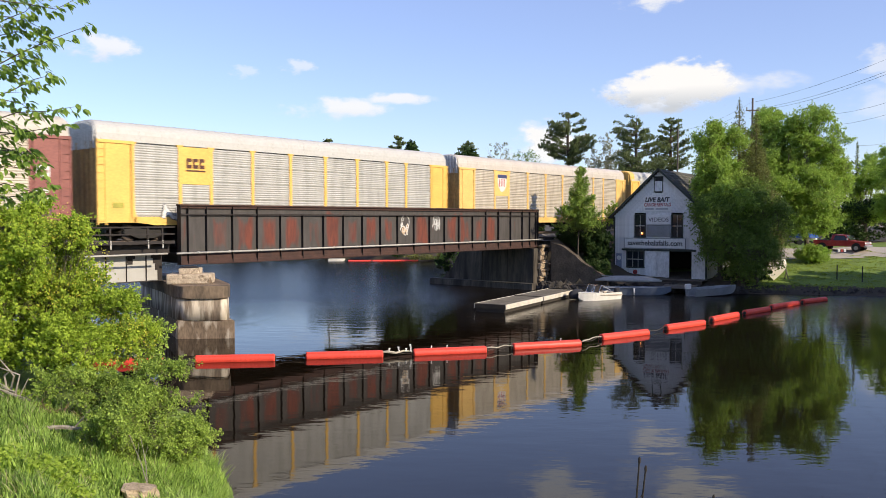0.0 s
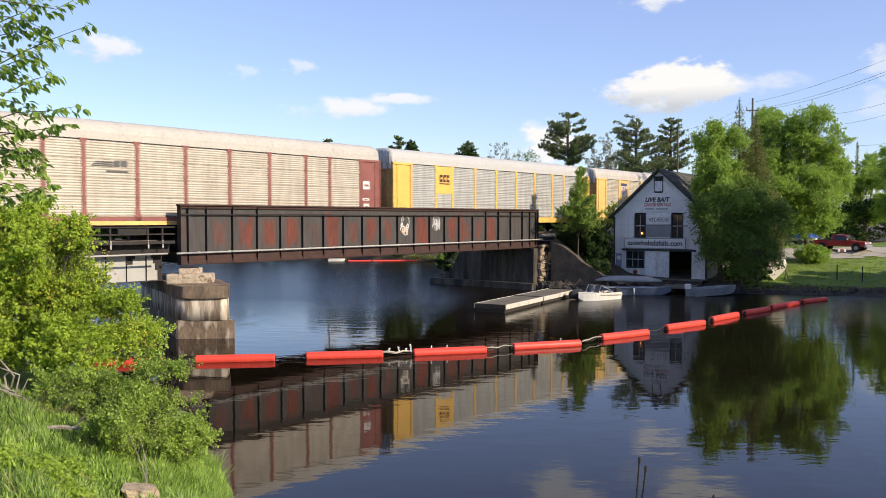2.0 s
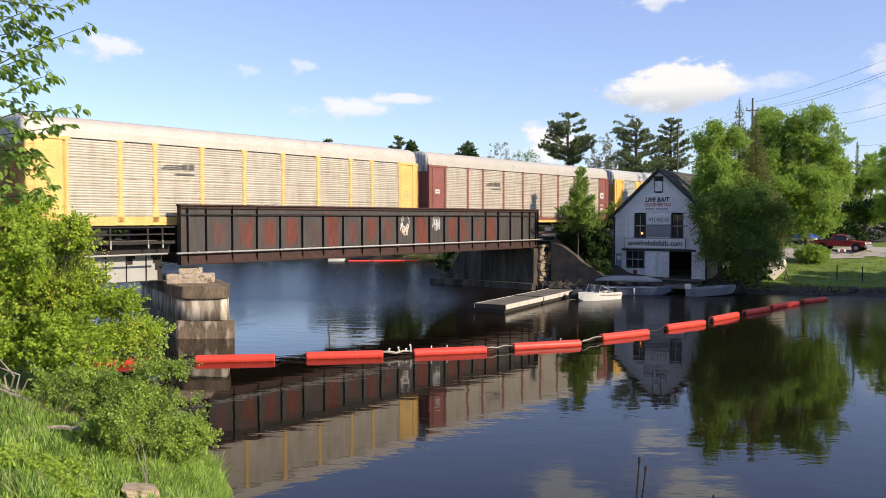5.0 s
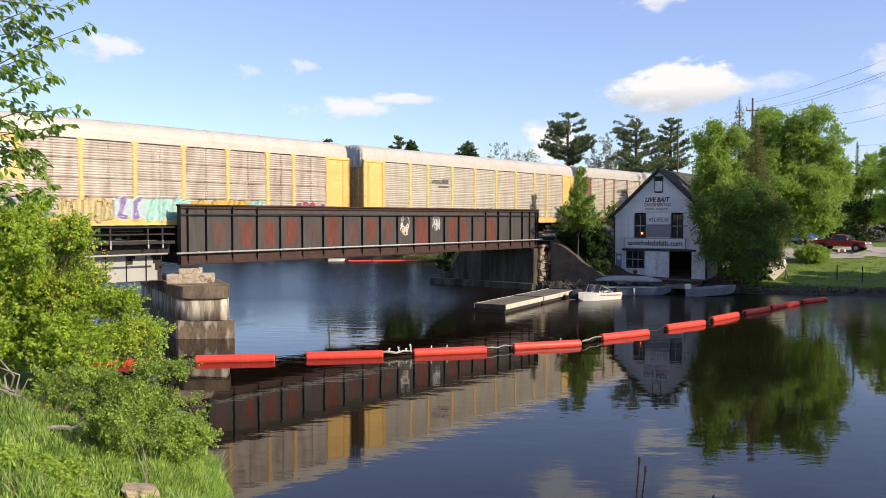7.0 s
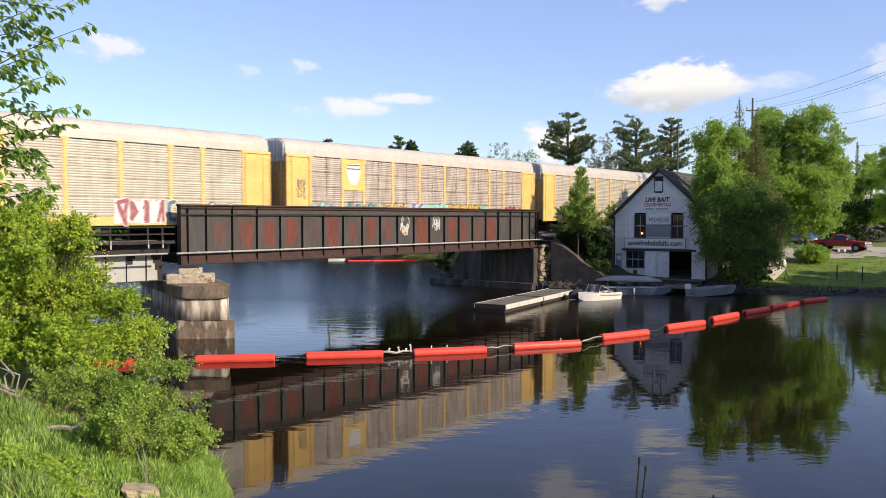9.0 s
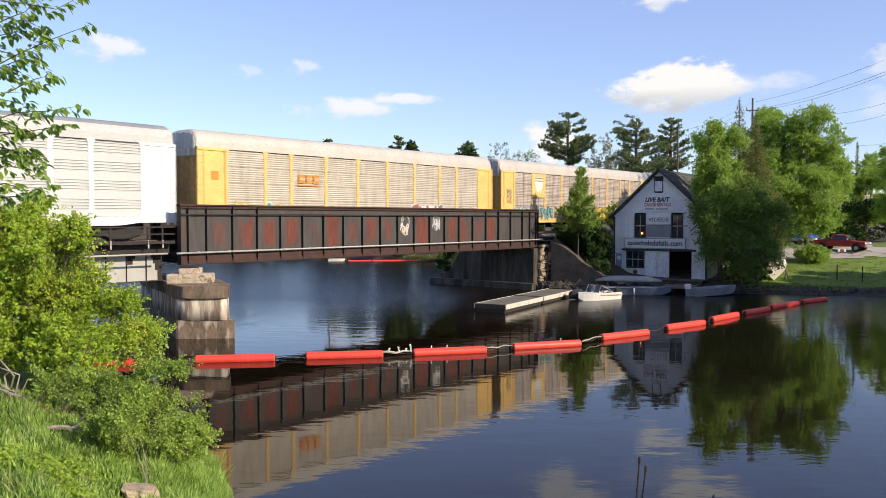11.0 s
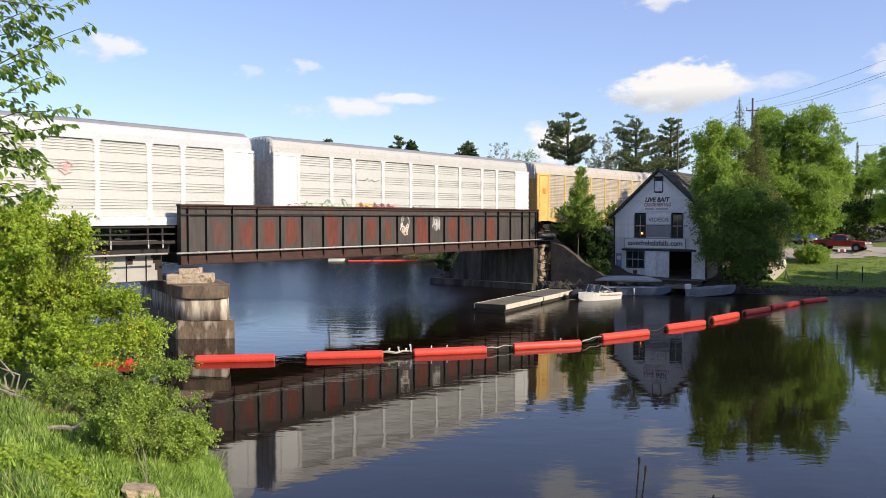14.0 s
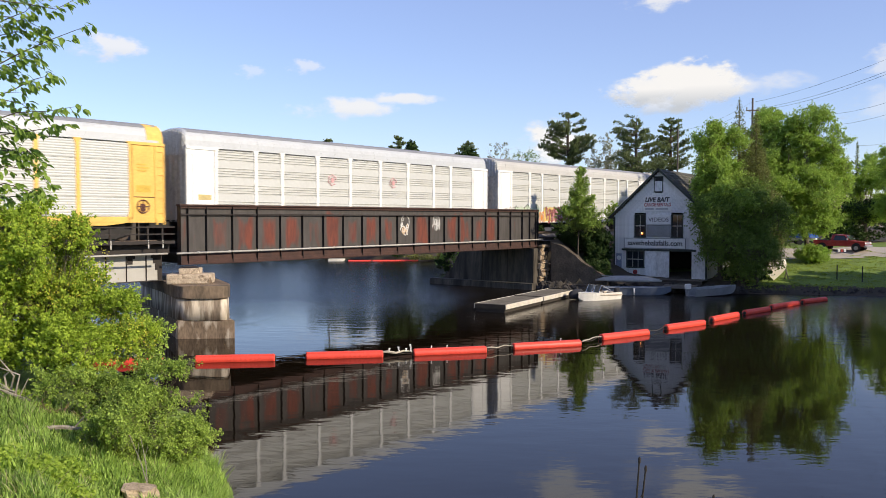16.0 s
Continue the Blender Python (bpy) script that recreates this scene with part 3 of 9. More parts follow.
def marks(g, web):
    """White spray-painted scrawl on two plates: loops and strokes that cannot be read."""
    white = mat("white_spray_paint", (0.78, 0.76, 0.72), 0.7, var=0.4, scale=8)
    tan = mat("tan_spray_paint", (0.70, 0.48, 0.28), 0.7, var=0.4, scale=8)
    rnd = random.Random(4)
    for a0, w, z0, z1, m in ((FIRST + 8 * PITCH + 0.3, 1.15, 4.65, 6.0, white), (FIRST + 8 * PITCH + 0.55, 0.7, 4.75, 5.3, tan),
                             (FIRST + 10 * PITCH + 0.35, 1.0, 4.95, 6.0, white)):
        bm = bmesh.new()
        for k in range(13):
            x, z = a0 + w * rnd.uniform(0.15, 0.75), z0 + (z1 - z0) * rnd.uniform(0.1, 0.85)
            r0, a = rnd.uniform(0.08, 0.22), rnd.uniform(0, 6)
            pts = [(x + r0 * math.cos(a + t * 0.7) * (0.6 + 0.1 * t), web - 0.012, z + r0 * math.sin(a + t * 0.7)) for t in range(rnd.randint(4, 8))]
            tube(bm, pts, 0.036, 4)
        # a rounded outline
        pts = [(a0 + w * (0.5 + 0.48 * math.cos(t) * (0.7 + 0.3 * math.sin(t))), web - 0.012, z0 + (z1 - z0) * (0.5 + 0.5 * math.sin(t))) for t in np.linspace(0, 6.28, 22)]
        if m is white:
            tube(bm, pts, 0.03, 4)
        bmesh.ops.scale(bm, vec=(1, 0.3, 1), verts=bm.verts[:], space=Matrix.Translation((0, -(web - 0.008), 0)))
        part("spray_paint", bm, m, g, "faded spray-painted scrawl")


def deck():
    d = thing("bridge_deck", TRACK, "dark steel floor beams under the rails between the girders", "bridge deck")
    part("floor", boxes((A0, A1, 38.12, 42.6, 3.85, 4.0)), STEEL_DARK, d)
    fb = bpy.data.meshes.new("floor_beam")
    bm = boxes((-0.15, 0.15, 38.1, 42.6, 3.4, 3.43), (-0.15, 0.15, 38.1, 42.6, 3.82, 3.85), (-0.012, 0.012, 38.1, 42.6, 3.43, 3.82))
    bm.to_mesh(fb)
    bm.free()
    fb.materials.append(STEEL_DARK)
    for k in range(11):
        piece("floor_beam", fb, d, pose(A0 + 0.8 + 3.26 * k, 0, 0))


def track():
    t = thing("railway_track", TRACK, "steel rails on dark wooden ties", "railway track")
    for y in (-0.7175, 0.7175):
        bm = boxes((-150, 330, TRACK_Y + y - 0.036, TRACK_Y + y + 0.036, RAIL_Z - 0.04, RAIL_Z), (-150, 330, TRACK_Y + y - 0.01, TRACK_Y + y + 0.01, RAIL_Z - 0.15, RAIL_Z - 0.04),
                   (-150, 330, TRACK_Y + y - 0.07, TRACK_Y + y + 0.07, RAIL_Z - 0.17, RAIL_Z - 0.15))
        part("rail", bm, RAIL_STEEL, t)
    tie = bpy.data.meshes.new("tie")
    bm = boxes((-0.11, 0.11, TRACK_Y - 1.3, TRACK_Y + 1.3, RAIL_Z - 0.36, RAIL_Z - 0.17))
    bm.to_mesh(tie)
    bm.free()
    tie.materials.append(WOOD_TIE)
    for k in range(110):
        piece("tie", tie, t, pose(5 + 0.55 * k, 0, 0))
    b = thing("ballast_bed", TRACK, "grey crushed-stone ballast along the track", "ballast", kind="stuff")
    for x0, x1 in ((-150, 12.2), (58.6, 330)):
        bm = bmesh.new()
        loft(bm, [[(x, TRACK_Y + y, z) for y, z in ((-3.0, 3.9), (-1.7, RAIL_Z - 0.2), (1.7, RAIL_Z - 0.2), (3.0, 3.9))] for x in (x0, x1)])
        part("ballast_ridge", fix(bm), BALLAST, b)


def approach():
    """The shallow deck span on the near side of the pier, with its railed walkway."""
    s = thing("approach_span", TRACK, "short steel approach span with pale plates and a dark railed walkway", "bridge span")
    x0, x1 = 10.5, 23.85
    for y in (39.0, 41.4):
        part("girder_web", boxes((x0, x1, y, y + 0.03, 2.56, 3.96)), PLATE_GREY, s, "pale grey girder web")
        part("girder_flange", boxes((x0, x1, y - 0.17, y + 0.2, 2.52, 2.56), (x0, x1, y - 0.17, y + 0.2, 3.96, 4.0)), STEEL_DARK, s)
    st = bpy.data.meshes.new("girder_stiffener")
    bm = boxes((-0.015, 0.015, 38.92, 39.0, 2.56, 3.96))
    bm.to_mesh(st)
    bm.free()
    st.materials.append(STEEL_DARK)
    for k in range(11):
        piece("girder_stiffener", st, s, pose(22.93 - 1.1 * k, 0, 0))
    # walkway and girder shadow on the pale web, built as thin dark stepped plates
    for steps in (((21.9, 22.32, 3.72, 3.96), (21.9, 22.18, 3.44, 3.72)), ((23.22, 23.85, 3.72, 3.96), (23.34, 23.85, 3.45, 3.72), (23.46, 23.85, 3.1, 3.45), (23.6, 23.85, 2.56, 3.1))):
        bm = boxes(*[(a, b, 38.965, 38.995, z, w) for a, b, z, w in steps])
        part("gusset_plate", bm, STEEL_DARK, s, "thin dark plate shaped as a stepped cast shadow")
    part("deck_beam", boxes((x0, x1, 38.3, 42.3, 4.10, 4.28), (x0, x1, 38.25, 38.33, 4.004, 4.45)), STEEL_DARK, s)
    part("walkway", boxes((x0, x1, 37.75, 38.7, 4.55, 4.60), (x0, x1, 37.72, 37.76, 4.50, 4.66)), STEEL_DARK, s)
    for z in (5.36, 5.00):
        part("handrail", boxes((x0, x1, 37.72, 37.78, z - 0.035, z + 0.035)), STEEL_DARK, s)
    post = bpy.data.meshes.new("rail_post")
    bm = boxes((-0.045, 0.045, 37.76, 37.84, 4.35, 5.40), (-0.08, 0.08, 37.80, 38.6, 4.42, 4.50))
    bm.to_mesh(post)
    bm.free()
    post.materials.append(STEEL_DARK)
    foot = bpy.data.meshes.new("post_foot")
    bm = boxes((-0.04, 0.04, 37.72, 37.76, 4.28, 4.70), bevel=0.008)
    bm.to_mesh(foot)
    bm.free()
    foot.materials.append(PIPE)
    for a in (23.17, 22.36, 20.35, 17.8, 15.2, 12.6):
        p = piece("rail_post", post, s, pose(a, 0, 0))
        piece("post_foot", foot, p, None, "pale painted post foot")
    part("pipe", tube(bmesh.new(), [(x0, 37.7, 3.98), (19.0, 37.7, 3.98), (23.4, 37.7, 3.99)], 0.05, 8), PIPE, s, "pale grey conduit pipe", True)


def soften(poly, r=0.25, n=3):
    """Cut the corners of a plan round."""
    for _ in range(n):
        out = []
        for p, q in zip(poly, poly[1:] + poly[:1]):
            out += [(p[0] * (1 - r) + q[0] * r, p[1] * (1 - r) + q[1] * r), (p[0] * r + q[0] * (1 - r), p[1] * r + q[1] * (1 - r))]
        poly = out
    return poly


def grow(poly, k):
    cx, cy = sum(p[0] for p in poly) / len(poly), sum(p[1] for p in poly) / len(poly)
    out = []
    for x, y in poly:
        d = math.hypot(x - cx, y - cy)
        out.append((cx + (x - cx) * (d + k) / d, cy + (y - cy) * (d + k) / d))
    return out


def pier():
    p = thing("bridge_pier", pose(0, 0, 0), "stained concrete bridge pier with a rounded nose standing in the river", "bridge pier")
    base = [(-13.05, 39.8), (-10.25, 40.0), (-14.3, 48.6), (-18.6, 49.4), (-15.2, 44.0)]
    bm = prism(bmesh.new(), base, -1.5, 0.80)
    bmesh.ops.bevel(bm, geom=bm.edges[:], offset=0.05, segments=2, affect="EDGES")
    part("footing", fix(bm), CONCRETE_FOOT, p, "stained concrete footing")
    stem = soften(grow(base, -0.02), 0.13, 3)
    bm = prism(bmesh.new(), grow(stem, 0.04), 0.80, 1.92, grow(stem, -0.03))
    part("stem", fix(bm), CONCRETE, p, "streaked concrete stem", True)
    bm = prism(bmesh.new(), soften(grow(base, 0.10), 0.13, 3), 1.88, 2.50)
    bmesh.ops.bevel(bm, geom=[e for e in bm.edges if abs(e.verts[0].co.z - e.verts[1].co.z) < 1e-4], offset=0.04, segments=1, affect="EDGES")
    part("cap", fix(bm), CONCRETE_MID, p, "weathered concrete cap")
    bm = boxes((-1.55, 0.62, -0.5, 0.9, 0, 0.50), bevel=0.05)
    part("bearing_block", bm, STONE, p, "pale stone bearing block", m=pose(-12.35, 41.3, 2.50, 0, 0, 6))
    bm = boxes((-0.58, 0.42, -0.4, 0.6, 0, 0.29), bevel=0.03)
    part("bearing_pad", bm, STONE, p, "pale stone bearing pad", m=pose(-12.75, 41.35, 3.00, 0, 0, 6))
    bm = boxes((-0.55, 0.30, -0.3, 0.5, 0, 0.035), (-0.40, 0.18, -0.22, 0.4, 0.035, 0.08), bevel=0.006)
    part("bearing_shoe", bm, STEEL_DARK, p, "dark steel bearing shoe", m=pose(-12.75, 41.35, 3.29, 0, 0, 6))
    # far bearing under the other girder
    q = TRACK @ Vector((24.3, 42.8, 0))
    part("bearing_block", boxes((-0.6, 0.6, -0.5, 0.5, 0, 0.86), bevel=0.03), CONCRETE_DARK, p, m=pose(q.x, q.y, 2.50, 0, 0, 50.5))


def abutment():
    p = thing("bridge_abutment", TRACK, "dark stained concrete abutment under the end of the bridge", "bridge abutment")
    face = mat("streaked_abutment_concrete", (0.135, 0.112, 0.085), 0.95, var=0.8, scale=1.1, fine=6, bump=0.5, dark=(0.030, 0.025, 0.020), stretch=(1, 1, 0.22), spots=0.35)
    # the far end is battered back
    part("wall", fix(prism(bmesh.new(), [(57.0, 37.3), (60.5, 37.3), (60.5, 47.6), (57.0, 47.6)], -1.5, 3.30, [(57.12, 37.3), (60.5, 37.3), (60.5, 44.9), (57.12, 44.9)])), face, p)
    for y, z0, z1 in ((39.9, 0.45, 3.3), (42.6, 0.45, 3.2)):
        part("pour_joint", fix(prism(bmesh.new(), [(56.97, y), (57.06, y), (57.06, y + 0.04), (56.97, y + 0.04)], z0, z1, [(57.09, y), (57.16, y), (57.16, y + 0.04), (57.09, y + 0.04)])), CONCRETE_DARK, p)
    part("ledge", fix(prism(bmesh.new(), [(56.3, 37.0), (57.1, 37.0), (57.1, 48.2), (56.3, 48.2)], -1.5, 0.42, [(56.42, 37.0), (57.1, 37.0), (57.1, 48.0), (56.42, 48.0)])), face, p)
    part("back_wall", boxes((58.9, 60.4, 37.4, 46.9, 3.30, 4.25)), CONCRETE_DARK, p)
    rnd = random.Random(12)
    rough = mat("rough_corner_stone", (0.50, 0.38, 0.25), 0.95, var=0.7, scale=2.2, fine=9, bump=0.8, dark=(0.15, 0.10, 0.06), patch=((0.13, 0.09, 0.06), 0.50, 0.62), objvar=0.25)
    z = -0.5
    while z < 3.5:
        hh = min(rnd.uniform(0.24, 0.46), 3.6 - z)
        x1 = 58.75 + rnd.uniform(-0.25, 0.5)
        bm = boxes((57.75 + rnd.uniform(-0.08, 0.12), x1, 36.92 + rnd.uniform(-0.08, 0.12), 37.3, z, z + hh), bevel=0.06)
        for v in bm.verts:
            v.co += noise.noise_vector(v.co * 2.3 + Vector((z, 0, 0))) * 0.08
        part("quoin_stone", bm, rough, p, "rough tan corner stone")
        z += hh
    w = thing("wing_wall", pose(9.05, 68.1, 0, 0, 0, -31), "sloping dark rock-faced wing wall beside the abutment", "retaining wall")
    bm = bmesh.new()
    rnd = random.Random(6)
    pr = [(0, -1.0), (5.0, -1.0), (5.0, 0.7)] + [(4.4 - 0.45 * k, 1.2 + 0.30 * k + rnd.uniform(-0.10, 0.10)) for k in range(9)] + [(0, 3.8)]
    lo = [bm.verts.new((x, 0, z)) for x, z in pr]
    hi = [bm.verts.new((x, 0.7, z)) for x, z in pr]
    bm.faces.new(lo)
    bm.faces.new(hi[::-1])
    for i in range(len(pr)):
        bm.faces.new((lo[i], hi[i], hi[(i + 1) % len(pr)], lo[(i + 1) % len(pr)]))
    part("wall", fix(bm), SLOPE_ROCK, w)
    part("coping", boxes((0.4, 5.1, -0.35, 0.1, -0.6, 0.42), bevel=0.05), CONCRETE_MID, w, "low concrete kerb along the waterline")


girder(FACE, True)
girder(42.6, False)
deck()
track()
approach()
pier()
abutment()
# ---- train ----
CAR_L = 27.35
RIBS = [1.9, 4.65, 6.6, 9.42, 12.25, 15.08, 17.9, 20.72, 22.7, 25.45]
SILL, EAVE, CROWN = 0.92, 5.05, 6.12   # above the rail
HALF = 1.5
YELLOW = mat("yellow_car_paint", (0.82, 0.50, 0.12), 0.5, var=0.25, scale=1.0, fine=10, dark=(0.36, 0.19, 0.05))
YELLOW2 = mat("faded_yellow_paint", (0.82, 0.53, 0.17), 0.55, var=0.3, scale=1.0, fine=10, dark=(0.40, 0.20, 0.07))
MAROON = mat("oxide_red_paint", (0.29, 0.105, 0.085), 0.55, var=0.35, scale=1.2, fine=10, dark=(0.12, 0.04, 0.035))
WHITE_CAR = mat("white_car_paint", (0.88, 0.865, 0.83), 0.35, var=0.2, scale=1.0, fine=10, dark=(0.5, 0.46, 0.40))
ROOF_WHITE = mat("white_roof_paint", (0.49, 0.475, 0.445), 0.5, var=0.2, scale=0.7, fine=9, dark=(0.45, 0.40, 0.34), stretch=(1.2, 1, 0.5))
ROOF_TAN = mat("galvanised_roof", (0.57, 0.515, 0.445), 0.5, metal=0.1, var=0.25, scale=0.8, fine=9, dark=(0.36, 0.29, 0.24), stretch=(1.2, 1, 0.5))
ROOF_GREY = mat("grey_roof_paint", (0.50, 0.515, 0.53), 0.5, metal=0.1, var=0.15, scale=0.7, fine=9, dark=(0.3, 0.29, 0.28), stretch=(1.2, 1, 0.5))
ROOF_DULL = mat("dull_white_roof_paint", (0.49, 0.478, 0.452), 0.55, var=0.25, scale=0.7, fine=9, dark=(0.38, 0.36, 0.33))
ROOF_CREAM = mat("cream_roof_paint", (0.50, 0.46, 0.40), 0.5, var=0.25, scale=0.7, fine=9, dark=(0.38, 0.33, 0.27), stretch=(1.2, 1, 0.5))
END_DARK = mat("dusty_yellow_end_door", (0.60, 0.38, 0.14), 0.7, var=0.5, scale=1.3, fine=12, dark=(0.20, 0.13, 0.07), stretch=(1, 1, 0.4))
END_PALE = mat("dusty_white_end_door", (0.66, 0.60, 0.53), 0.7, var=0.5, scale=1.3, fine=12, dark=(0.30, 0.25, 0.20), stretch=(1, 1, 0.4))
END_GREY = mat("galvanised_end", (0.58, 0.57, 0.56), 0.45, metal=0.3, var=0.4, scale=1.0, fine=10)
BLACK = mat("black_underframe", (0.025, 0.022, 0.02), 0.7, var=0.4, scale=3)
WHEEL_STEEL = mat("wheel_steel", (0.10, 0.075, 0.06), 0.5, metal=0.5, var=0.4, scale=4)
PANEL_CLEAN = panel_mat("bright_galvanised_panel", (0.34, 0.325, 0.29), (0.52, 0.50, 0.455))
PANEL_TAN = panel_mat("dusty_galvanised_panel", (0.38, 0.32, 0.245), (0.60, 0.53, 0.425))
PANEL_BROWN = panel_mat("rust_stained_panel", (0.29, 0.22, 0.17), (0.60, 0.51, 0.43))
PANEL_WHITE = mat("white_painted_panel", (0.54, 0.54, 0.515), 0.5, var=0.15, scale=0.8, fine=8, bump=0.05, dark=(0.36, 0.35, 0.33), stretch=(1, 1, 0.5))


def panel_mesh(width, style, material):
    """A corrugated side panel: rows of ridges, or louvre slots in fours."""
    z0, z1 = SILL + 0.33, EAVE - 0.06
    prof = [(0.0, z0)]
    rows = 4
    rh = (z1 - z0) / rows
    if style == "louvre":
        for r in range(rows):
            b = z0 + r * rh
            for k in range(4):
                z = b + rh * (0.36 + 0.155 * k)
                prof += [(0.0, z), (-0.010, z + 0.010), (0.05, z + 0.016), (0.05, z + 0.045), (0.0, z + 0.080)]
    else:
        n = 7
        for r in range(rows):
            b = z0 + r * rh
            seam = 0.06 if material is PANEL_BROWN else 0.03
            prof += [(seam, b + 0.001), (seam, b + 0.032), (0.0, b + 0.034)]
            for k in range(n):
                z = b + 0.05 + (rh - 0.06) * k / n
                h = (rh - 0.06) / n
                prof += [(0.0, z), (-0.019, z + 0.35 * h), (-0.019, z + 0.6 * h), (0.0, z + 0.9 * h)]
    prof += [(0.0, z1 - 0.06), (0.045, z1 - 0.055), (0.045, z1 - 0.015), (0.0, z1 - 0.01), (0.0, z1)]
    # the ridged panels are two sheets with an open seam between them
    cols = [(0, 0), (width, 0)] if material is not PANEL_BROWN else [(0, 0), (width / 2 - 0.025, 0), (width / 2 - 0.022, 0.05), (width / 2 + 0.022, 0.05), (width / 2 + 0.025, 0), (width, 0)]
    v, f, m = [], [], len(cols)
    for y, z in prof:
        v += [(x, y + d, z) for x, d in cols]
    for i in range(len(prof) - 1):
        for j in range(m - 1):
            f.append((m * i + j, m * i + j + 1, m * i + m + j + 1, m * i + m + j))
    return raw_mesh("side_panel", v, f, material)


PANELS = {}


def get_panel(w, style, material):
    key = (round(w, 2), style, material.name)
    if key not in PANELS:
        PANELS[key] = panel_mesh(w, style, material)
    return PANELS[key]


def shared(name, bm, material, smooth=False):
    me = bpy.data.meshes.new(name)
    bm.to_mesh(me)
    bm.free()
    me.materials.append(material)
    if smooth:
        me.polygons.foreach_set("use_smooth", [True] * len(me.polygons))
    return me


CAR_MESHES = {}


def car_mesh(key, maker, material, smooth=False):
    k = (key, material.name)
    if k not in CAR_MESHES:
        CAR_MESHES[k] = shared(key, maker(), material, smooth)
    return CAR_MESHES[k]


def roof_profile(inset, lift=0.0, n=16):
    """Half-round roof outline from eave to eave."""
    out = []
    for k in range(n + 1):
        t = math.pi * k / n
        y, z = -math.cos(t), math.sin(t)
        out.append((math.copysign(abs(y) ** 0.55, y) * (HALF - inset), EAVE - 0.02 + (CROWN - EAVE + 0.02 + lift) * z ** 0.62))
    return out


def roof_bm():
    secs = []
    for x, k in ((0.05, 0.90), (0.10, 0.965), (0.22, 1.0), (CAR_L - 0.22, 1.0), (CAR_L - 0.10, 0.965), (CAR_L - 0.05, 0.90)):
        secs.append([(x, y * (0.8 + 0.2 * k), EAVE + (z - EAVE) * k) for y, z in roof_profile(0.06)])
    return fix(loft(bmesh.new(), secs))


def eave_bm():
    """The rolled lip along the eave, with the dark slot under it between the ribs."""
    bm = boxes((0.3, CAR_L - 0.3, -HALF - 0.005, -HALF + 0.06, EAVE - 0.005, EAVE + 0.055))
    box(bm, 0.3, CAR_L - 0.3, -HALF + 0.03, -HALF + 0.09, EAVE + 0.055, EAVE + 0.16)
    return bm


def roof_seams_bm():
    bm = bmesh.new()
    x = 1.2
    while x < CAR_L - 1:
        pts = []
        for k in range(13):
            t = math.pi * k / 12
            y, z = -math.cos(t), math.sin(t)
            pts.append((x, math.copysign(abs(y) ** 0.55, y) * (HALF - 0.055), EAVE - 0.02 + (CROWN - EAVE + 0.025) * z ** 0.62))
        tube(bm, pts, 0.007, 4)
        x += 1.22
    return bm


def rib_bm():
    bm = bmesh.new()
    pr = [(-0.12, SILL + 0.02), (0.12, SILL + 0.02), (0.13, SILL + 0.33), (0.105, SILL + 0.75), (0.105, EAVE - 0.22), (0.22, EAVE + 0.02),
          (-0.22, EAVE + 0.02), (-0.105, EAVE - 0.22), (-0.105, SILL + 0.75), (-0.13, SILL + 0.33)]
    lo = [bm.verts.new((x * (1.5 if z < SILL + 0.4 else 1), -HALF - 0.05, z)) for x, z in pr]
    hi = [bm.verts.new((x * (1.5 if z < SILL + 0.4 else 1), -HALF + 0.02, z)) for x, z in pr]
    bm.faces.new(lo)
    for i in range(len(pr)):
        bm.faces.new((lo[i], hi[i], hi[(i + 1) % len(pr)], lo[(i + 1) % len(pr)]))
    for k in range(5):
        z = SILL + 0.95 + 0.72 * k
        box(bm, -0.115, 0.115, -HALF - 0.035, -HALF + 0.01, z, z + 0.07)
    return fix(bm)


def door_bm():
    """The end bay: a plain sheet with folded edges."""
    bm = boxes((0.50, 1.86, -HALF - 0.01, -HALF + 0.04, SILL + 0.20, EAVE - 0.12))
    box(bm, 0.50, 0.56, -HALF - 0.05, -HALF, SILL + 0.18, EAVE - 0.10)
    box(bm, 1.78, 1.86, -HALF - 0.05, -HALF, SILL + 0.18, EAVE - 0.10)
    box(bm, 0.0, 1.95, -HALF - 0.07, -HALF + 0.06, EAVE - 0.12, EAVE + 0.03)
    return bm


def ladder_bm():
    bm = boxes((0.0, 0.06, -HALF - 0.05, -HALF + 0.05, SILL - 0.1, EAVE - 0.1), (0.42, 0.50, -HALF - 0.05, -HALF + 0.05, SILL - 0.1, EAVE - 0.1), (0.05, 0.45, -HALF - 0.005, -HALF + 0.03, SILL, EAVE - 0.1))
    for k in range(10):
        z = SILL + 0.1 + 0.40 * k
        box(bm, 0.05, 0.44, -HALF - 0.045, -HALF - 0.02, z, z + 0.03)
    return bm


def end_bm():
    bm = bmesh.new()
    ys = []
    for y in (-1.0, -0.5, 0.0, 0.5, 1.0):
        ys += [(0.03, y - 0.05), (-0.02, y - 0.03), (-0.02, y + 0.03), (0.03, y + 0.05)]
    ring = [(0.03, -HALF + 0.04)] + ys + [(0.03, HALF - 0.04), (0.10, HALF - 0.04), (0.10, -HALF + 0.04)]
    loft(bm, [[(x, y, z) for x, y in ring] for z in (SILL + 0.05, EAVE - 0.05)])
    return fix(bm)


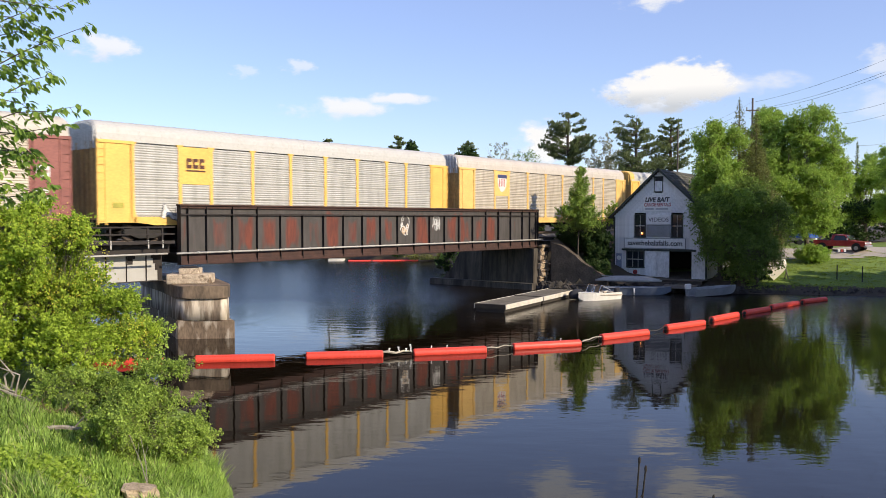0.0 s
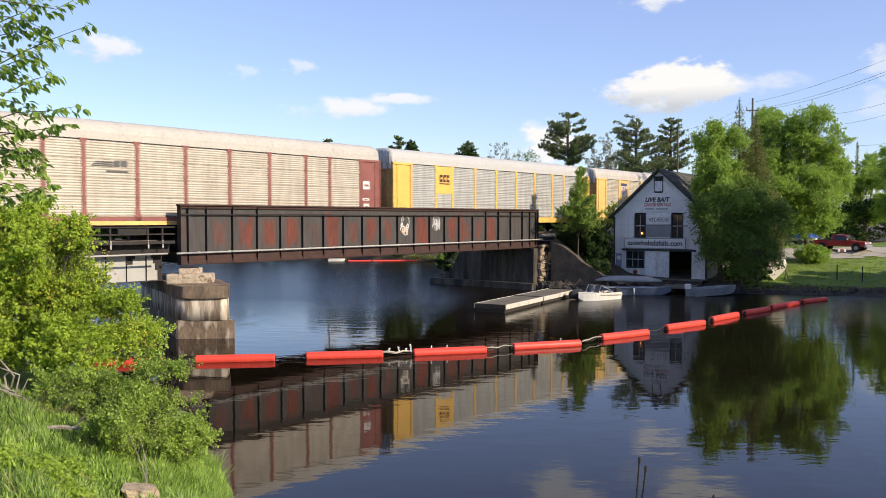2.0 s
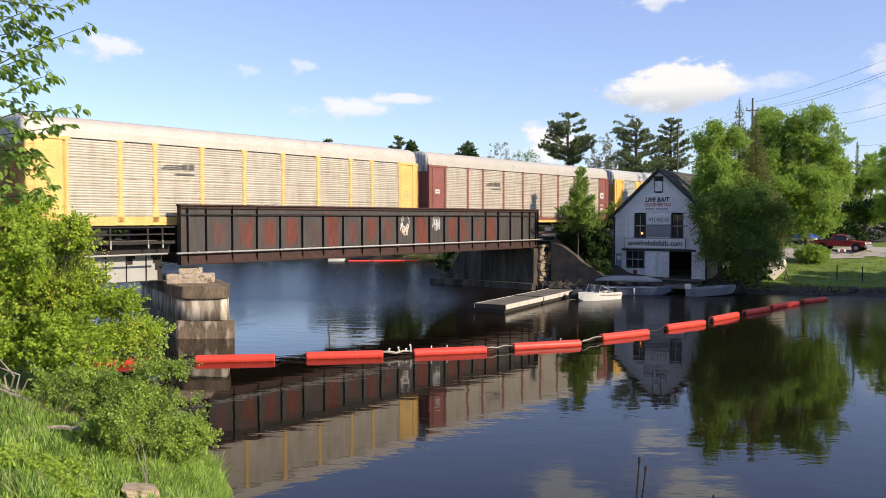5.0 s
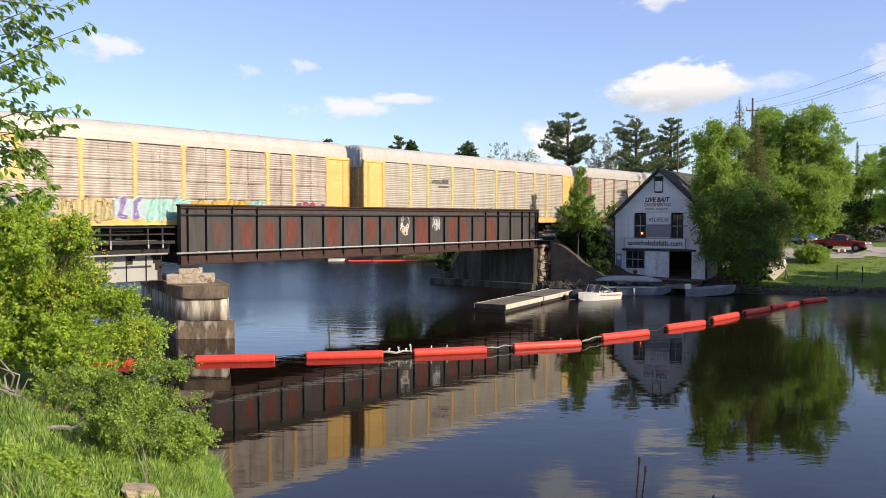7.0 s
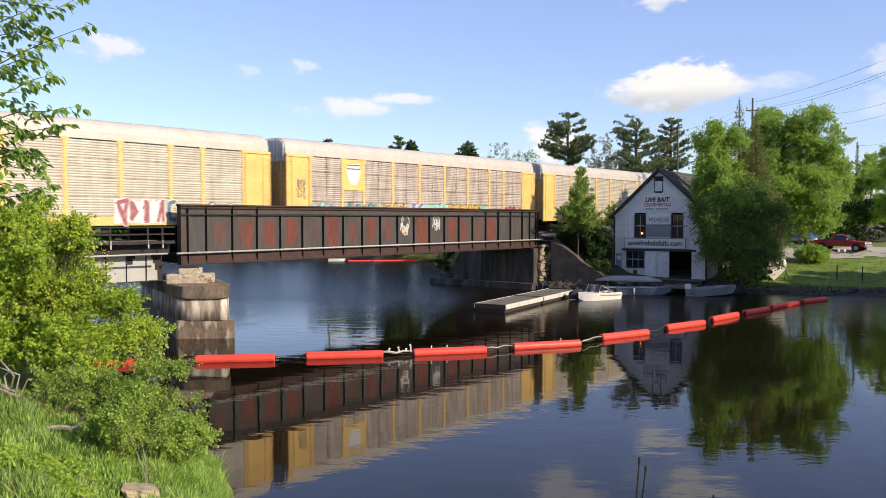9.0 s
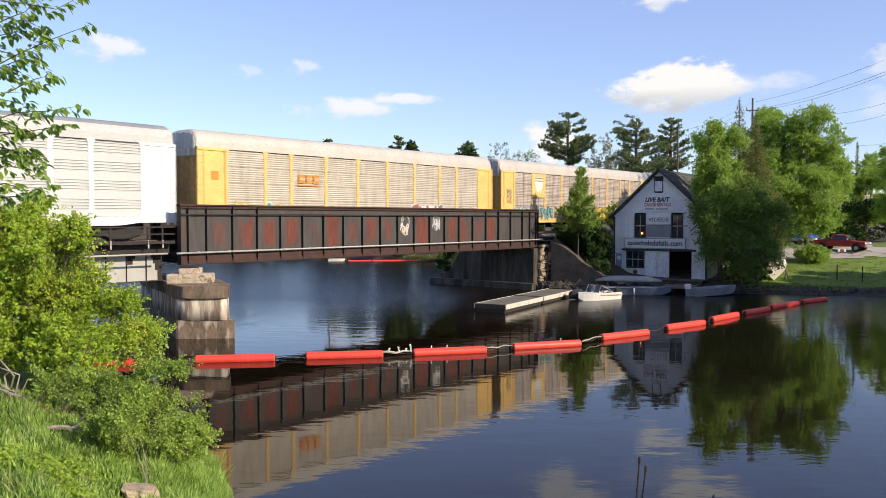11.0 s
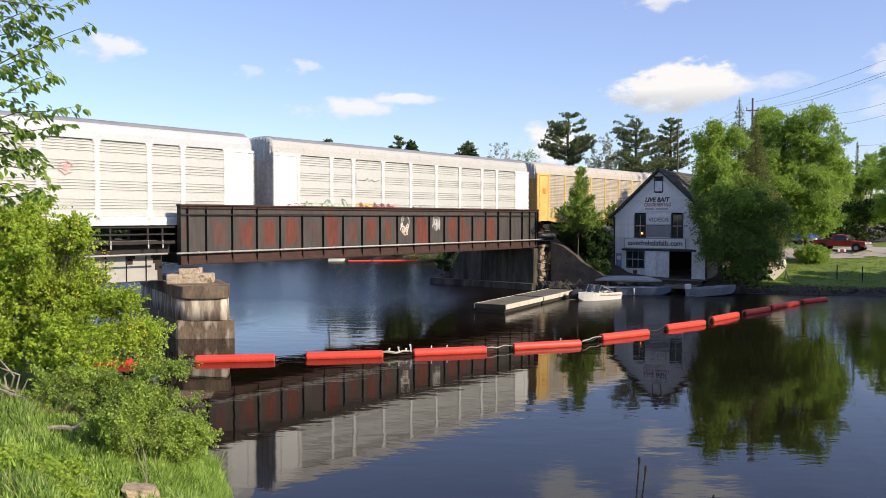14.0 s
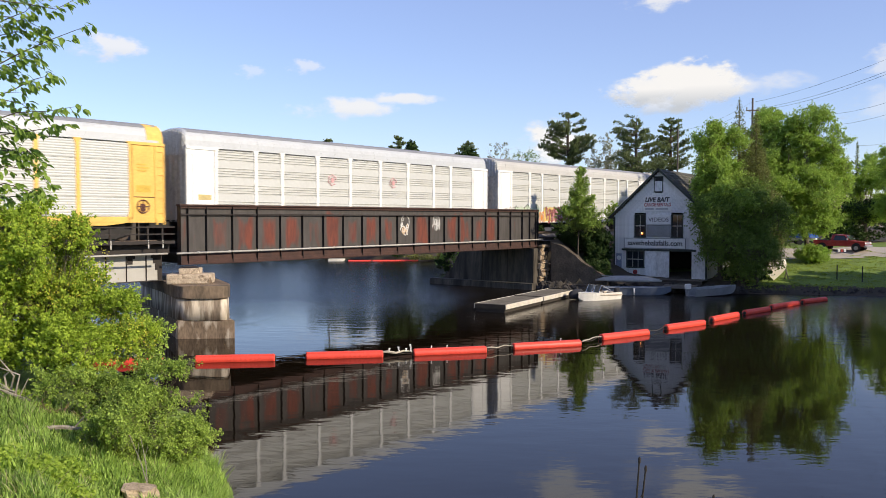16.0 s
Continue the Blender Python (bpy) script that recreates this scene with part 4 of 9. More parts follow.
def end_cap_bm():
    """The arched end sheet under the roof, one sheet pressed into upright ribs."""
    arch = [(y * 0.955, EAVE + (z - EAVE) * 0.91) for y, z in roof_profile(0.06, n=28)]
    ys, zs = [p[0] for p in arch], [p[1] for p in arch]
    cols = [(ys[0] + 0.002, 0.02)]
    for y in np.arange(-1.2, 1.21, 0.3):
        cols += [(y - 0.07, 0.02), (y - 0.05, -0.025), (y + 0.05, -0.025), (y + 0.07, 0.02)]
    cols.append((ys[-1] - 0.002, 0.02))
    bm = bmesh.new()
    front = [(bm.verts.new((x, y, EAVE - 0.42)), bm.verts.new((x, y, float(np.interp(y, ys, zs))))) for y, x in cols]
    back = [(bm.verts.new((0.09, y, EAVE - 0.42)), bm.verts.new((0.09, y, float(np.interp(y, ys, zs))))) for y, x in cols]
    for i in range(len(cols) - 1):
        (a, b), (c, d), (e, f), (g, h) = front[i], front[i + 1], back[i], back[i + 1]
        bm.faces.new((a, c, d, b)), bm.faces.new((e, f, h, g)), bm.faces.new((b, d, h, f)), bm.faces.new((a, e, g, c))
    return fix(bm)


def truck_bm():
    """Side frames of a freight truck."""
    bm = bmesh.new()
    for y in (-1.0, 1.0):
        pr = [(-1.25, 0.38), (-0.95, 0.30), (-0.45, 0.12), (0.45, 0.12), (0.95, 0.30), (1.25, 0.38), (1.25, 0.58), (0.7, 0.66), (-0.7, 0.66), (-1.25, 0.58)]
        lo = [bm.verts.new((x, y - 0.08, z)) for x, z in pr]
        hi = [bm.verts.new((x, y + 0.08, z)) for x, z in pr]
        bm.faces.new(lo), bm.faces.new(hi[::-1])
        for i in range(len(pr)):
            bm.faces.new((lo[i], hi[i], hi[(i + 1) % len(pr)], lo[(i + 1) % len(pr)]))
        for dx in (-0.12, 0.0, 0.12):
            tube(bm, [(dx, y, 0.16), (dx, y, 0.56)], 0.05, 6)
    box(bm, -0.2, 0.2, -1.0, 1.0, 0.42, 0.68)
    return fix(bm)


def wheelset_bm():
    bm = tube(bmesh.new(), [(0, -1.0, 0), (0, 1.0, 0)], 0.075, 10)
    for y in (-0.76, 0.76):
        s = 1 if y > 0 else -1
        tube(bm, [(0, y - 0.07 * s, 0), (0, y - 0.045 * s, 0), (0, y - 0.04 * s, 0), (0, y + 0.07 * s, 0)], [0.445, 0.445, 0.42, 0.415], 24)
        for k in range(6):
            a = k * math.pi / 3
            box(bm, 0.20 * math.cos(a) - 0.03, 0.20 * math.cos(a) + 0.03, y + 0.06 * s - 0.02, y + 0.06 * s + 0.02, 0.2 * math.sin(a) - 0.03, 0.2 * math.sin(a) + 0.03)
    return bm


def under_bm():
    bm = boxes((1.2, CAR_L - 1.2, -0.35, 0.35, 0.55, SILL + 0.05), (0.0, CAR_L, -HALF + 0.12, HALF - 0.12, SILL + 0.05, SILL + 0.16))
    for x in (-0.72, CAR_L - 0.1):
        box(bm, x, x + 0.82, -0.09, 0.09, 0.72, 0.98)
    box(bm, 8.5, 10.2, -1.2, -0.4, 0.35, 0.85)
    box(bm, 14.5, 17.5, -1.1, -0.5, 0.4, 0.8)
    tube(bm, [(11.2, -0.8, 0.6), (13.0, -0.8, 0.6)], 0.2, 10)
    return bm


def sill_bm():
    bm = boxes((1.9, CAR_L - 1.9, -HALF - 0.05, -HALF + 0.08, SILL + 0.04, SILL + 0.32))
    prism_pts = [(1.9, SILL + 0.04), (3.2, SILL - 0.12), (CAR_L - 3.2, SILL - 0.12), (CAR_L - 1.9, SILL + 0.04)]
    lo = [bm.verts.new((x, -HALF - 0.035, z)) for x, z in prism_pts]
    hi = [bm.verts.new((x, -HALF + 0.06, z)) for x, z in prism_pts]
    bm.faces.new(lo), bm.faces.new(hi[::-1])
    for i in range(4):
        bm.faces.new((lo[i], hi[i], hi[(i + 1) % 4], lo[(i + 1) % 4]))
    box(bm, 0.0, 1.9, -HALF - 0.0, -HALF + 0.08, SILL + 0.02, SILL + 0.2)
    box(bm, CAR_L - 1.9, CAR_L, -HALF - 0.0, -HALF + 0.08, SILL + 0.02, SILL + 0.2)
    return fix(bm)


# solid box, painted black to stand in for the dark inside seen through gaps
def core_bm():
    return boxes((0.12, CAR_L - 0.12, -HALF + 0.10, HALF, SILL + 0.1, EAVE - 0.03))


MIRROR = Matrix.Translation((CAR_L, 0, 0)) @ Matrix.Diagonal((-1, 1, 1, 1))
WHEELSETS = []


def flipped(key, maker, material):
    """The same part for the car's other end."""
    def go():
        bm = maker()
        bmesh.ops.transform(bm, matrix=MIRROR, verts=bm.verts[:])
        return fix(bm)
    return car_mesh(key + "_", go, material)


def autorack(label, style, paint, panel, roof, end, sill=None, grey_end=True):
    car = thing("autorack_car", TRACK, label, "freight car", "cars of the train")
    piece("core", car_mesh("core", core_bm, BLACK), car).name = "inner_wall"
    piece("roof", car_mesh("roof", roof_bm, roof, False), car)
    piece("roof_seams", car_mesh("roof_seams", roof_seams_bm, roof), car)
    piece("eave_lip", car_mesh("eave_lip", eave_bm, roof), car)
    piece("side_sill", car_mesh("side_sill", sill_bm, sill or paint), car)
    piece("underframe", car_mesh("underframe", under_bm, BLACK), car)
    for w, mk, ml in (("end_bay", door_bm, paint), ("ladder", ladder_bm, paint), ("end_door", end_bm, end), ("end_hood", end_cap_bm, END_GREY if grey_end else paint)):
        piece(w, car_mesh(w, mk, ml), car)
        o = piece(w, flipped(w, mk, ml), car)
    for x in RIBS:
        piece("rib", car_mesh("rib", rib_bm, paint), car, pose(x, 0, 0))
    for p, q in zip(RIBS, RIBS[1:]):
        piece("side_panel", get_panel(q - p, style, panel), car, pose(p, -HALF, 0))
    for x in (2.9, CAR_L - 2.9):
        t = piece("truck", car_mesh("truck", truck_bm, BLACK), car, pose(x, 0, 0))
        for dx in (-0.86, 0.86):
            w = piece("wheelset", car_mesh("wheelset", wheelset_bm, WHEEL_STEEL), t, pose(dx, 0, 0.42))
            WHEELSETS.append(w)
    return car


def plate_on(car, name, x0, x1, z0, z1, material, label="", y=-HALF - 0.055, t=0.012):
    return part(name, boxes((x0, x1, y, y + t, z0, z1)), material, car, label)


def stroke(bm, pts, r, y):
    """A painted stroke: a thin raised band through points (x, z)."""
    tube(bm, [(x, y, z) for x, z in pts], r, 4)


# positions of each car's trailing corner along the track at 0 s
CAR_AT = dict(zip("ZABCDEFGHI", (109.55, 80.95, 52.2, 23.60, -5.0, -33.7, -62.25, -90.93, -119.75, -148.4)))
CARS = {}
CARS["Z"] = autorack("yellow autorack freight car with galvanised side panels", "fine", YELLOW, PANEL_CLEAN, ROOF_WHITE, END_DARK, grey_end=False)
CARS["A"] = autorack("pale yellow-ribbed autorack freight car with a shield panel", "fine", YELLOW2, PANEL_TAN, ROOF_TAN, END_DARK)
CARS["B"] = autorack("bright yellow autorack freight car with clean silver panels", "fine", YELLOW, PANEL_CLEAN, ROOF_WHITE, END_DARK)
CARS["C"] = autorack("oxide-red autorack freight car with dusty silver panels", "fine", MAROON, PANEL_TAN, ROOF_CREAM, MAROON)
CARS["D"] = autorack("yellow-ribbed autorack freight car with dusty tan panels", "fine", YELLOW2, PANEL_TAN, ROOF_TAN, END_DARK)
CARS["E"] = autorack("yellow-ribbed autorack freight car with rust-stained brown panels and graffiti", "fine", YELLOW2, PANEL_BROWN, ROOF_TAN, END_DARK)
CARS["F"] = autorack("yellow-ribbed autorack freight car with tan panels and graffiti", "fine", YELLOW2, PANEL_TAN, ROOF_TAN, END_DARK)
CARS["G"] = autorack("white autorack freight car with louvred panels and graffiti along the sill", "louvre", WHITE_CAR, PANEL_WHITE, ROOF_DULL, END_PALE)
CARS["H"] = autorack("clean white autorack freight car with louvred panels and red emblems", "louvre", WHITE_CAR, PANEL_WHITE, ROOF_GREY, END_PALE)
CARS["I"] = autorack("bright yellow-ended autorack freight car with white panels", "fine", YELLOW, PANEL_WHITE, ROOF_GREY, END_DARK, grey_end=False)
FOOT = 31.97


def travelled(t):
    return 10.62 * t + 0.0275 * t * t


def motions():
    for k, car in CARS.items():
        rows = [(t, TRACK @ pose(CAR_AT[k] - FOOT + travelled(t), TRACK_Y, RAIL_Z)) for t in np.arange(0, 16.01, 1.0)]
        walk(car, rows)
    # wheels turn with the way that the car has gone
    for w in WHEELSETS:
        rest = w.matrix_local.copy()
        walk(w, [(k / FPS, rest @ pose(0, 0, 0, 0, math.degrees(travelled(k / FPS) / 0.42) % 360, 0)) for k in range(0, 16 * FPS + 1)])
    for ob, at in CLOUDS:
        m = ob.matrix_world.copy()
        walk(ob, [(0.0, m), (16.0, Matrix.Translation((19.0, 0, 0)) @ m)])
# ---- paint on the cars: emblems as plain shapes, and graffiti that cannot be read ----
G = {}


def paint(key, c):
    if key not in G:
        G[key] = mat(key + "_car_paint", c, 0.55, var=0.3, scale=2.5, fine=10)
    return G[key]


PAL = dict(brown=(0.10, 0.035, 0.025), white=(0.72, 0.70, 0.66), red=(0.50, 0.045, 0.05), teal=(0.12, 0.36, 0.32), cream=(0.58, 0.46, 0.20), black=(0.03, 0.028, 0.03),
           violet=(0.22, 0.17, 0.36), olive=(0.40, 0.36, 0.06), orange=(0.72, 0.25, 0.03), pink=(0.66, 0.36, 0.36), pale_blue=(0.46, 0.55, 0.58), navy=(0.06, 0.07, 0.16), grey=(0.12, 0.115, 0.11), wine=(0.36, 0.11, 0.12), slate=(0.10, 0.17, 0.22),
           mint=(0.40, 0.62, 0.54), ochre=(0.62, 0.40, 0.06), pale_green=(0.52, 0.60, 0.46), lemon=(0.74, 0.55, 0.17))
FRONT = -HALF - 0.058


def puff(car, x, z, w, h, fill, line, seed, open_only=False):
    """One letter-like shape of crossing thick strokes with arrow ends, over its own outline."""
    rnd = random.Random(seed)
    lean = rnd.uniform(-0.12, 0.2) * w
    u0, u1, t = x - 0.36 * w, x + 0.36 * w, rnd.uniform(0.20, 0.30) * w
    b, m, e = z - 0.42 * h, z + rnd.uniform(-0.08, 0.1) * h, z + 0.42 * h
    spots = [(rnd.uniform(u0, u1) + lean * rnd.random(), q + rnd.uniform(-0.12, 0.12) * h) for q in (b, m, e, b, e)]
    rnd.shuffle(spots)
    paths = [(*p, *q) for p, q in zip(spots, spots[1:])]

    def strokes(half, y):
        bm = bmesh.new()
        for i, (ax, az, bx, bz) in enumerate(paths):
            d = Vector((bx - ax, bz - az))
            d = d / max(d.length, 1e-4)
            n = Vector((-d.y, d.x))
            tip = half * (1.7 if i == len(paths) - 1 else 0.5)
            rim = [(ax - d.x * half * 0.6 + n.x * half, az - d.y * half * 0.6 + n.y * half), (ax - d.x * half * 0.6 - n.x * half, az - d.y * half * 0.6 - n.y * half),
                   (bx - n.x * half, bz - n.y * half), (bx + d.x * tip, bz + d.y * tip), (bx + n.x * half, bz + n.y * half)]
            lo = [bm.verts.new((p, y - 0.0015 * i, q)) for p, q in rim]
            hi = [bm.verts.new((p, y + 0.006, q)) for p, q in rim]
            bm.faces.new(lo), bm.faces.new(hi[::-1])
            for k in range(5):
                bm.faces.new((lo[k], hi[k], hi[(k + 1) % 5], lo[(k + 1) % 5]))
        return fix(bm)
    part("graffiti_outline", strokes(t * 0.5 + (0.05 if not open_only else -0.3 * t), FRONT), paint(line, PAL[line]), car)
    if not open_only:
        part("graffiti_letter", strokes(t * 0.5, FRONT - 0.012), paint(fill, PAL[fill]), car)
        shine = bmesh.new()
        for ax, az, bx, bz in paths[:2]:
            tube(shine, [(ax * 0.8 + bx * 0.2 - 0.04, FRONT - 0.022, az * 0.8 + bz * 0.2), (ax * 0.3 + bx * 0.7 - 0.04, FRONT - 0.022, az * 0.3 + bz * 0.7)], 0.016, 4)
        part("graffiti_highlight", shine, paint("white", PAL["white"]), car)


def halo(car, x0, x1, z0, z1, color, seed):
    """The uneven sprayed ground behind a piece of graffiti."""
    rnd = random.Random(seed)
    n = 26
    top = [(x0 + (x1 - x0) * i / n, z1 + rnd.uniform(-0.16, 0.08)) for i in range(n + 1)]
    low = [(x1 - (x1 - x0) * i / n, z0 + rnd.uniform(-0.03, 0.10)) for i in range(n + 1)]
    bm = bmesh.new()
    lo = [bm.verts.new((p, FRONT + 0.003, q)) for p, q in top + low]
    hi = [bm.verts.new((p, FRONT + 0.012, q)) for p, q in top + low]
    k = len(lo)
    bm.faces.new(lo), bm.faces.new(hi[::-1])
    for i in range(k):
        bm.faces.new((lo[i], hi[i], hi[(i + 1) % k], lo[(i + 1) % k]))
    part("graffiti_ground", fix(bm), paint(color, PAL[color]), car)


def bubble(car, x, z, w, h, fill, line, seed):
    """A swollen rounded letter with a dark rim."""
    rnd = random.Random(seed)
    n, k1, ph = 20, rnd.uniform(0.05, 0.14), rnd.uniform(0, 6)
    for grow_by, dy, colour, name in ((0.045, 0.0, line, "graffiti_outline"), (0.0, -0.008 - 0.001 * (seed % 5), fill, "graffiti_letter")):
        rim = []
        for i in range(n):
            a = 2 * math.pi * i / n
            r = 1 + k1 * math.sin(2 * a + ph)
            ca, sa = math.cos(a), math.sin(a)
            rim.append((x + (w * 0.5 * r + grow_by) * math.copysign(abs(ca) ** 0.75, ca), z + (h * 0.5 + grow_by) * math.copysign(abs(sa) ** 0.75, sa)))
        bm = bmesh.new()
        lo = [bm.verts.new((p, FRONT - 0.004 + dy, q)) for p, q in rim]
        hi = [bm.verts.new((p, FRONT + 0.002 + dy, q)) for p, q in rim]
        bm.faces.new(lo), bm.faces.new(hi[::-1])
        for i in range(n):
            bm.faces.new((lo[i], hi[i], hi[(i + 1) % n], lo[(i + 1) % n]))
        part(name, fix(bm), paint(colour, PAL[colour]), car)


def throw_up(car, x0, x1, z0, z1, fill, line, n, seed, open_only=False, ground=""):
    rnd = random.Random(seed)
    if ground:
        halo(car, x0 - 0.1, x1 + 0.1, z0, z1, ground, seed)
    w = (x1 - x0) / n
    for k in range(n):
        puff(car, x0 + w * (k + 0.5), (z0 + z1) / 2 + rnd.uniform(-0.06, 0.06), w * 1.08, (z1 - z0) * rnd.uniform(0.85, 1.02), fill, line, seed * 31 + k, open_only)


def bars(car, x0, x1, z0, z1, n, color):
    """A brand mark drawn as upright blocks over an underline."""
    w = (x1 - x0) / n
    for k in range(n):
        part("emblem_block", boxes((x0 + w * k + 0.06 * w, x0 + w * (k + 0.86), FRONT - 0.02, FRONT - 0.012, z0 + 0.16, z1), bevel=0.003), paint(color, PAL[color]), car)
        part("emblem_notch", boxes((x0 + w * (k + 0.30), x0 + w * (k + 0.86), FRONT - 0.023, FRONT - 0.02, z0 + 0.16 + (z1 - z0 - 0.16) * 0.36, z0 + 0.16 + (z1 - z0 - 0.16) * 0.64)), YELLOW if color == "brown" else PANEL_TAN, car)
    part("emblem_underline", boxes((x0, x1, FRONT - 0.02, FRONT - 0.012, z0, z0 + 0.07)), paint(color, PAL[color]), car)


def shield_plate(car, paintmat, shield):
    p = part("emblem_plate", boxes((4.76, 6.50, -HALF - 0.045, -HALF - 0.03, EAVE - 2.05, EAVE - 0.05)), paintmat, car, "yellow emblem plate")
    if shield:
        pts = [(5.08, EAVE - 0.32), (5.0, EAVE - 0.9), (5.12, EAVE - 1.35), (5.4, EAVE - 1.66), (5.63, EAVE - 1.74), (5.86, EAVE - 1.66), (6.14, EAVE - 1.35), (6.26, EAVE - 0.9), (6.18, EAVE - 0.32)]
        bm = bmesh.new()
        lo = [bm.verts.new((x, -HALF - 0.052, z)) for x, z in pts]
        hi = [bm.verts.new((x, -HALF - 0.045, z)) for x, z in pts]
        bm.faces.new(lo), bm.faces.new(hi[::-1])
        for i in range(9):
            bm.faces.new((lo[i], hi[i], hi[(i + 1) % 9], lo[(i + 1) % 9]))
        s = part("emblem_shield", fix(bm), paint("white", PAL["white"]), p, "white shield emblem")
        if shield == 2:
            part("shield_band", boxes((5.0, 6.26, -HALF - 0.058, -HALF - 0.052, EAVE - 0.62, EAVE - 0.33)), paint("navy", PAL["navy"]), s)
            for k in range(3):
                part("shield_stripe", boxes((5.2 + 0.32 * k, 5.32 + 0.32 * k, -HALF - 0.058, -HALF - 0.052, EAVE - 1.3, EAVE - 0.68)), paint("red", PAL["red"]), s)
        else:
            for z in (0.38, 0.62):
                part("shield_band", boxes((5.05, 6.2, -HALF - 0.058, -HALF - 0.052, EAVE - z - 0.07, EAVE - z)), paint("grey", PAL["grey"]), s)


def bar_mark(car, x0, x1, z, color="grey"):
    """A horse-and-letters mark as plain horizontal bars."""
    for k in range(3):
        part("emblem_bar", boxes((x0 + 0.12 * k, x0 + 0.6 * (x1 - x0), FRONT, FRONT + 0.008, z + 0.1 * k, z + 0.1 * k + 0.045)), paint(color, PAL[color]), car)
    for k in range(2):
        a = x0 + (x1 - x0) * (0.62 + 0.2 * k)
        part("emblem_block", boxes((a, a + 0.16 * (x1 - x0), FRONT, FRONT + 0.008, z, z + 0.3)), paint(color, PAL[color]), car)
    part("emblem_line", boxes((x0 + 0.4 * (x1 - x0), x1, FRONT, FRONT + 0.008, z - 0.28, z - 0.20)), paint(color, PAL[color]), car)


def notice(car, x, z, w, h, color="white"):
    part("notice_plate", boxes((x, x + w, -HALF - 0.022, -HALF - 0.012, z, z + h)), paint(color, PAL[color]), car)


c = CARS["B"]
shield_plate(c, YELLOW, 0)
bars(c, 5.0, 6.2, EAVE - 1.35, EAVE - 0.65, 3, "brown")
throw_up(c, 3.5, 5.6, SILL + 0.25, SILL + 0.85, "white", "grey", 3, 5)
notice(c, 0.8, SILL + 0.75, 0.6, 0.28, "olive")
notice(c, 26.1, SILL + 0.55, 0.5, 0.3, "red")
c = CARS["Z"]
shield_plate(c, YELLOW, 0)
bars(c, 5.0, 6.2, EAVE - 1.35, EAVE - 0.65, 3, "brown")
c = CARS["A"]
shield_plate(c, YELLOW2, 2)
c = CARS["C"]
plate_on(c, "sill_strip", 1.9, 25.4, SILL - 0.10, SILL + 0.10, YELLOW2, "faded yellow sill strip")
bar_mark(c, 6.95, 8.9, 3.75)
for x, z, w, h in ((25.7, 3.1, 0.62, 0.55), (25.65, 2.35, 0.6, 0.16), (25.75, 1.75, 0.5, 0.4), (0.75, 3.0, 0.5, 0.3)):
    notice(c, x, z, w, h)
    part("notice_line", boxes((x + 0.12, x + w - 0.12, -HALF - 0.027, -HALF - 0.022, z + h * 0.35, z + h * 0.6)), MAROON, c)
c = CARS["D"]
bar_mark(c, 6.95, 8.95, 3.75)
throw_up(c, 12.3, 15.0, SILL + 0.02, SILL + 1.0, "white", "black", 6, 6, ground="white")
notice(c, 25.9, 2.6, 0.5, 0.5, "cream")
c = CARS["E"]
shield_plate(c, YELLOW2, 1)
throw_up(c, 8.4, 11.0, SILL + 0.1, SILL + 1.25, "cream", "brown", 5, 7, ground="cream")
throw_up(c, 11.1, 12.7, SILL + 0.2, SILL + 1.3, "violet", "white", 2, 8, ground="pale_blue")
throw_up(c, 12.9, 15.3, SILL + 0.1, SILL + 1.3, "mint", "teal", 5, 9, ground="mint")
throw_up(c, 15.7, 19.3, SILL - 0.05, SILL + 1.2, "ochre", "black", 4, 10, ground="ochre")
throw_up(c, 19.3, 20.4, SILL + 0.1, SILL + 1.2, "mint", "teal", 2, 32, ground="mint")
throw_up(c, 22.6, 25.3, SILL + 0.3, SILL + 1.15, "red", "navy", 4, 11)
throw_up(c, 1.9, 4.1, SILL + 0.25, SILL + 1.2, "pale_blue", "teal", 4, 12)
throw_up(c, 4.7, 8.0, SILL + 0.2, SILL + 1.2, "teal", "navy", 6, 31)
for k, z in enumerate((3.5, 3.2, 2.9, 2.6)):
    throw_up(c, 0.75, 1.5, z - 0.2, z + 0.12, "teal" if k > 1 else "olive", "slate", 3, 60 + k, True)
c = CARS["F"]
bars(c, 7.1, 8.9, 3.15, 3.85, 3, "orange")
throw_up(c, 2.1, 4.3, SILL + 0.2, SILL + 1.1, "cream", "olive", 3, 13)
throw_up(c, 4.4, 5.4, SILL + 0.2, SILL + 1.15, "teal", "white", 1, 14)
throw_up(c, 5.4, 7.2, SILL + 0.2, SILL + 1.0, "cream", "olive", 2, 15)
throw_up(c, 9.9, 12.6, SILL + 0.2, SILL + 0.9, "cream", "olive", 4, 16, True)
throw_up(c, 17.6, 20.3, SILL - 0.05, SILL + 1.2, "wine", "white", 4, 17, ground="white")
throw_up(c, 20.3, 21.7, SILL - 0.0, SILL + 1.15, "slate", "white", 2, 18)
halo(c, 21.95, 25.35, SILL - 0.05, SILL + 0.55, "black", 19)
for k, (gx, gz, gw, gh) in enumerate(((23.65, 0.28, 3.25, 0.60), (22.75, 0.40, 0.8, 0.6), (23.25, 0.68, 0.52, 0.85), (23.9, 0.48, 0.7, 0.5), (24.45, 0.66, 0.6, 0.80))):
    bubble(c, gx, SILL + gz - 0.02, gw, gh, "white", "black", 190 + k)
scribble = bmesh.new()
for gx in (22.5, 23.0, 23.5, 24.05, 24.6):
    tube(scribble, [(gx, FRONT - 0.02, SILL + 0.18), (gx + 0.12, FRONT - 0.02, SILL + 0.42), (gx + 0.22, FRONT - 0.02, SILL + 0.30)], 0.014, 4)
part("graffiti_line", scribble, paint("grey", PAL["grey"]), c)
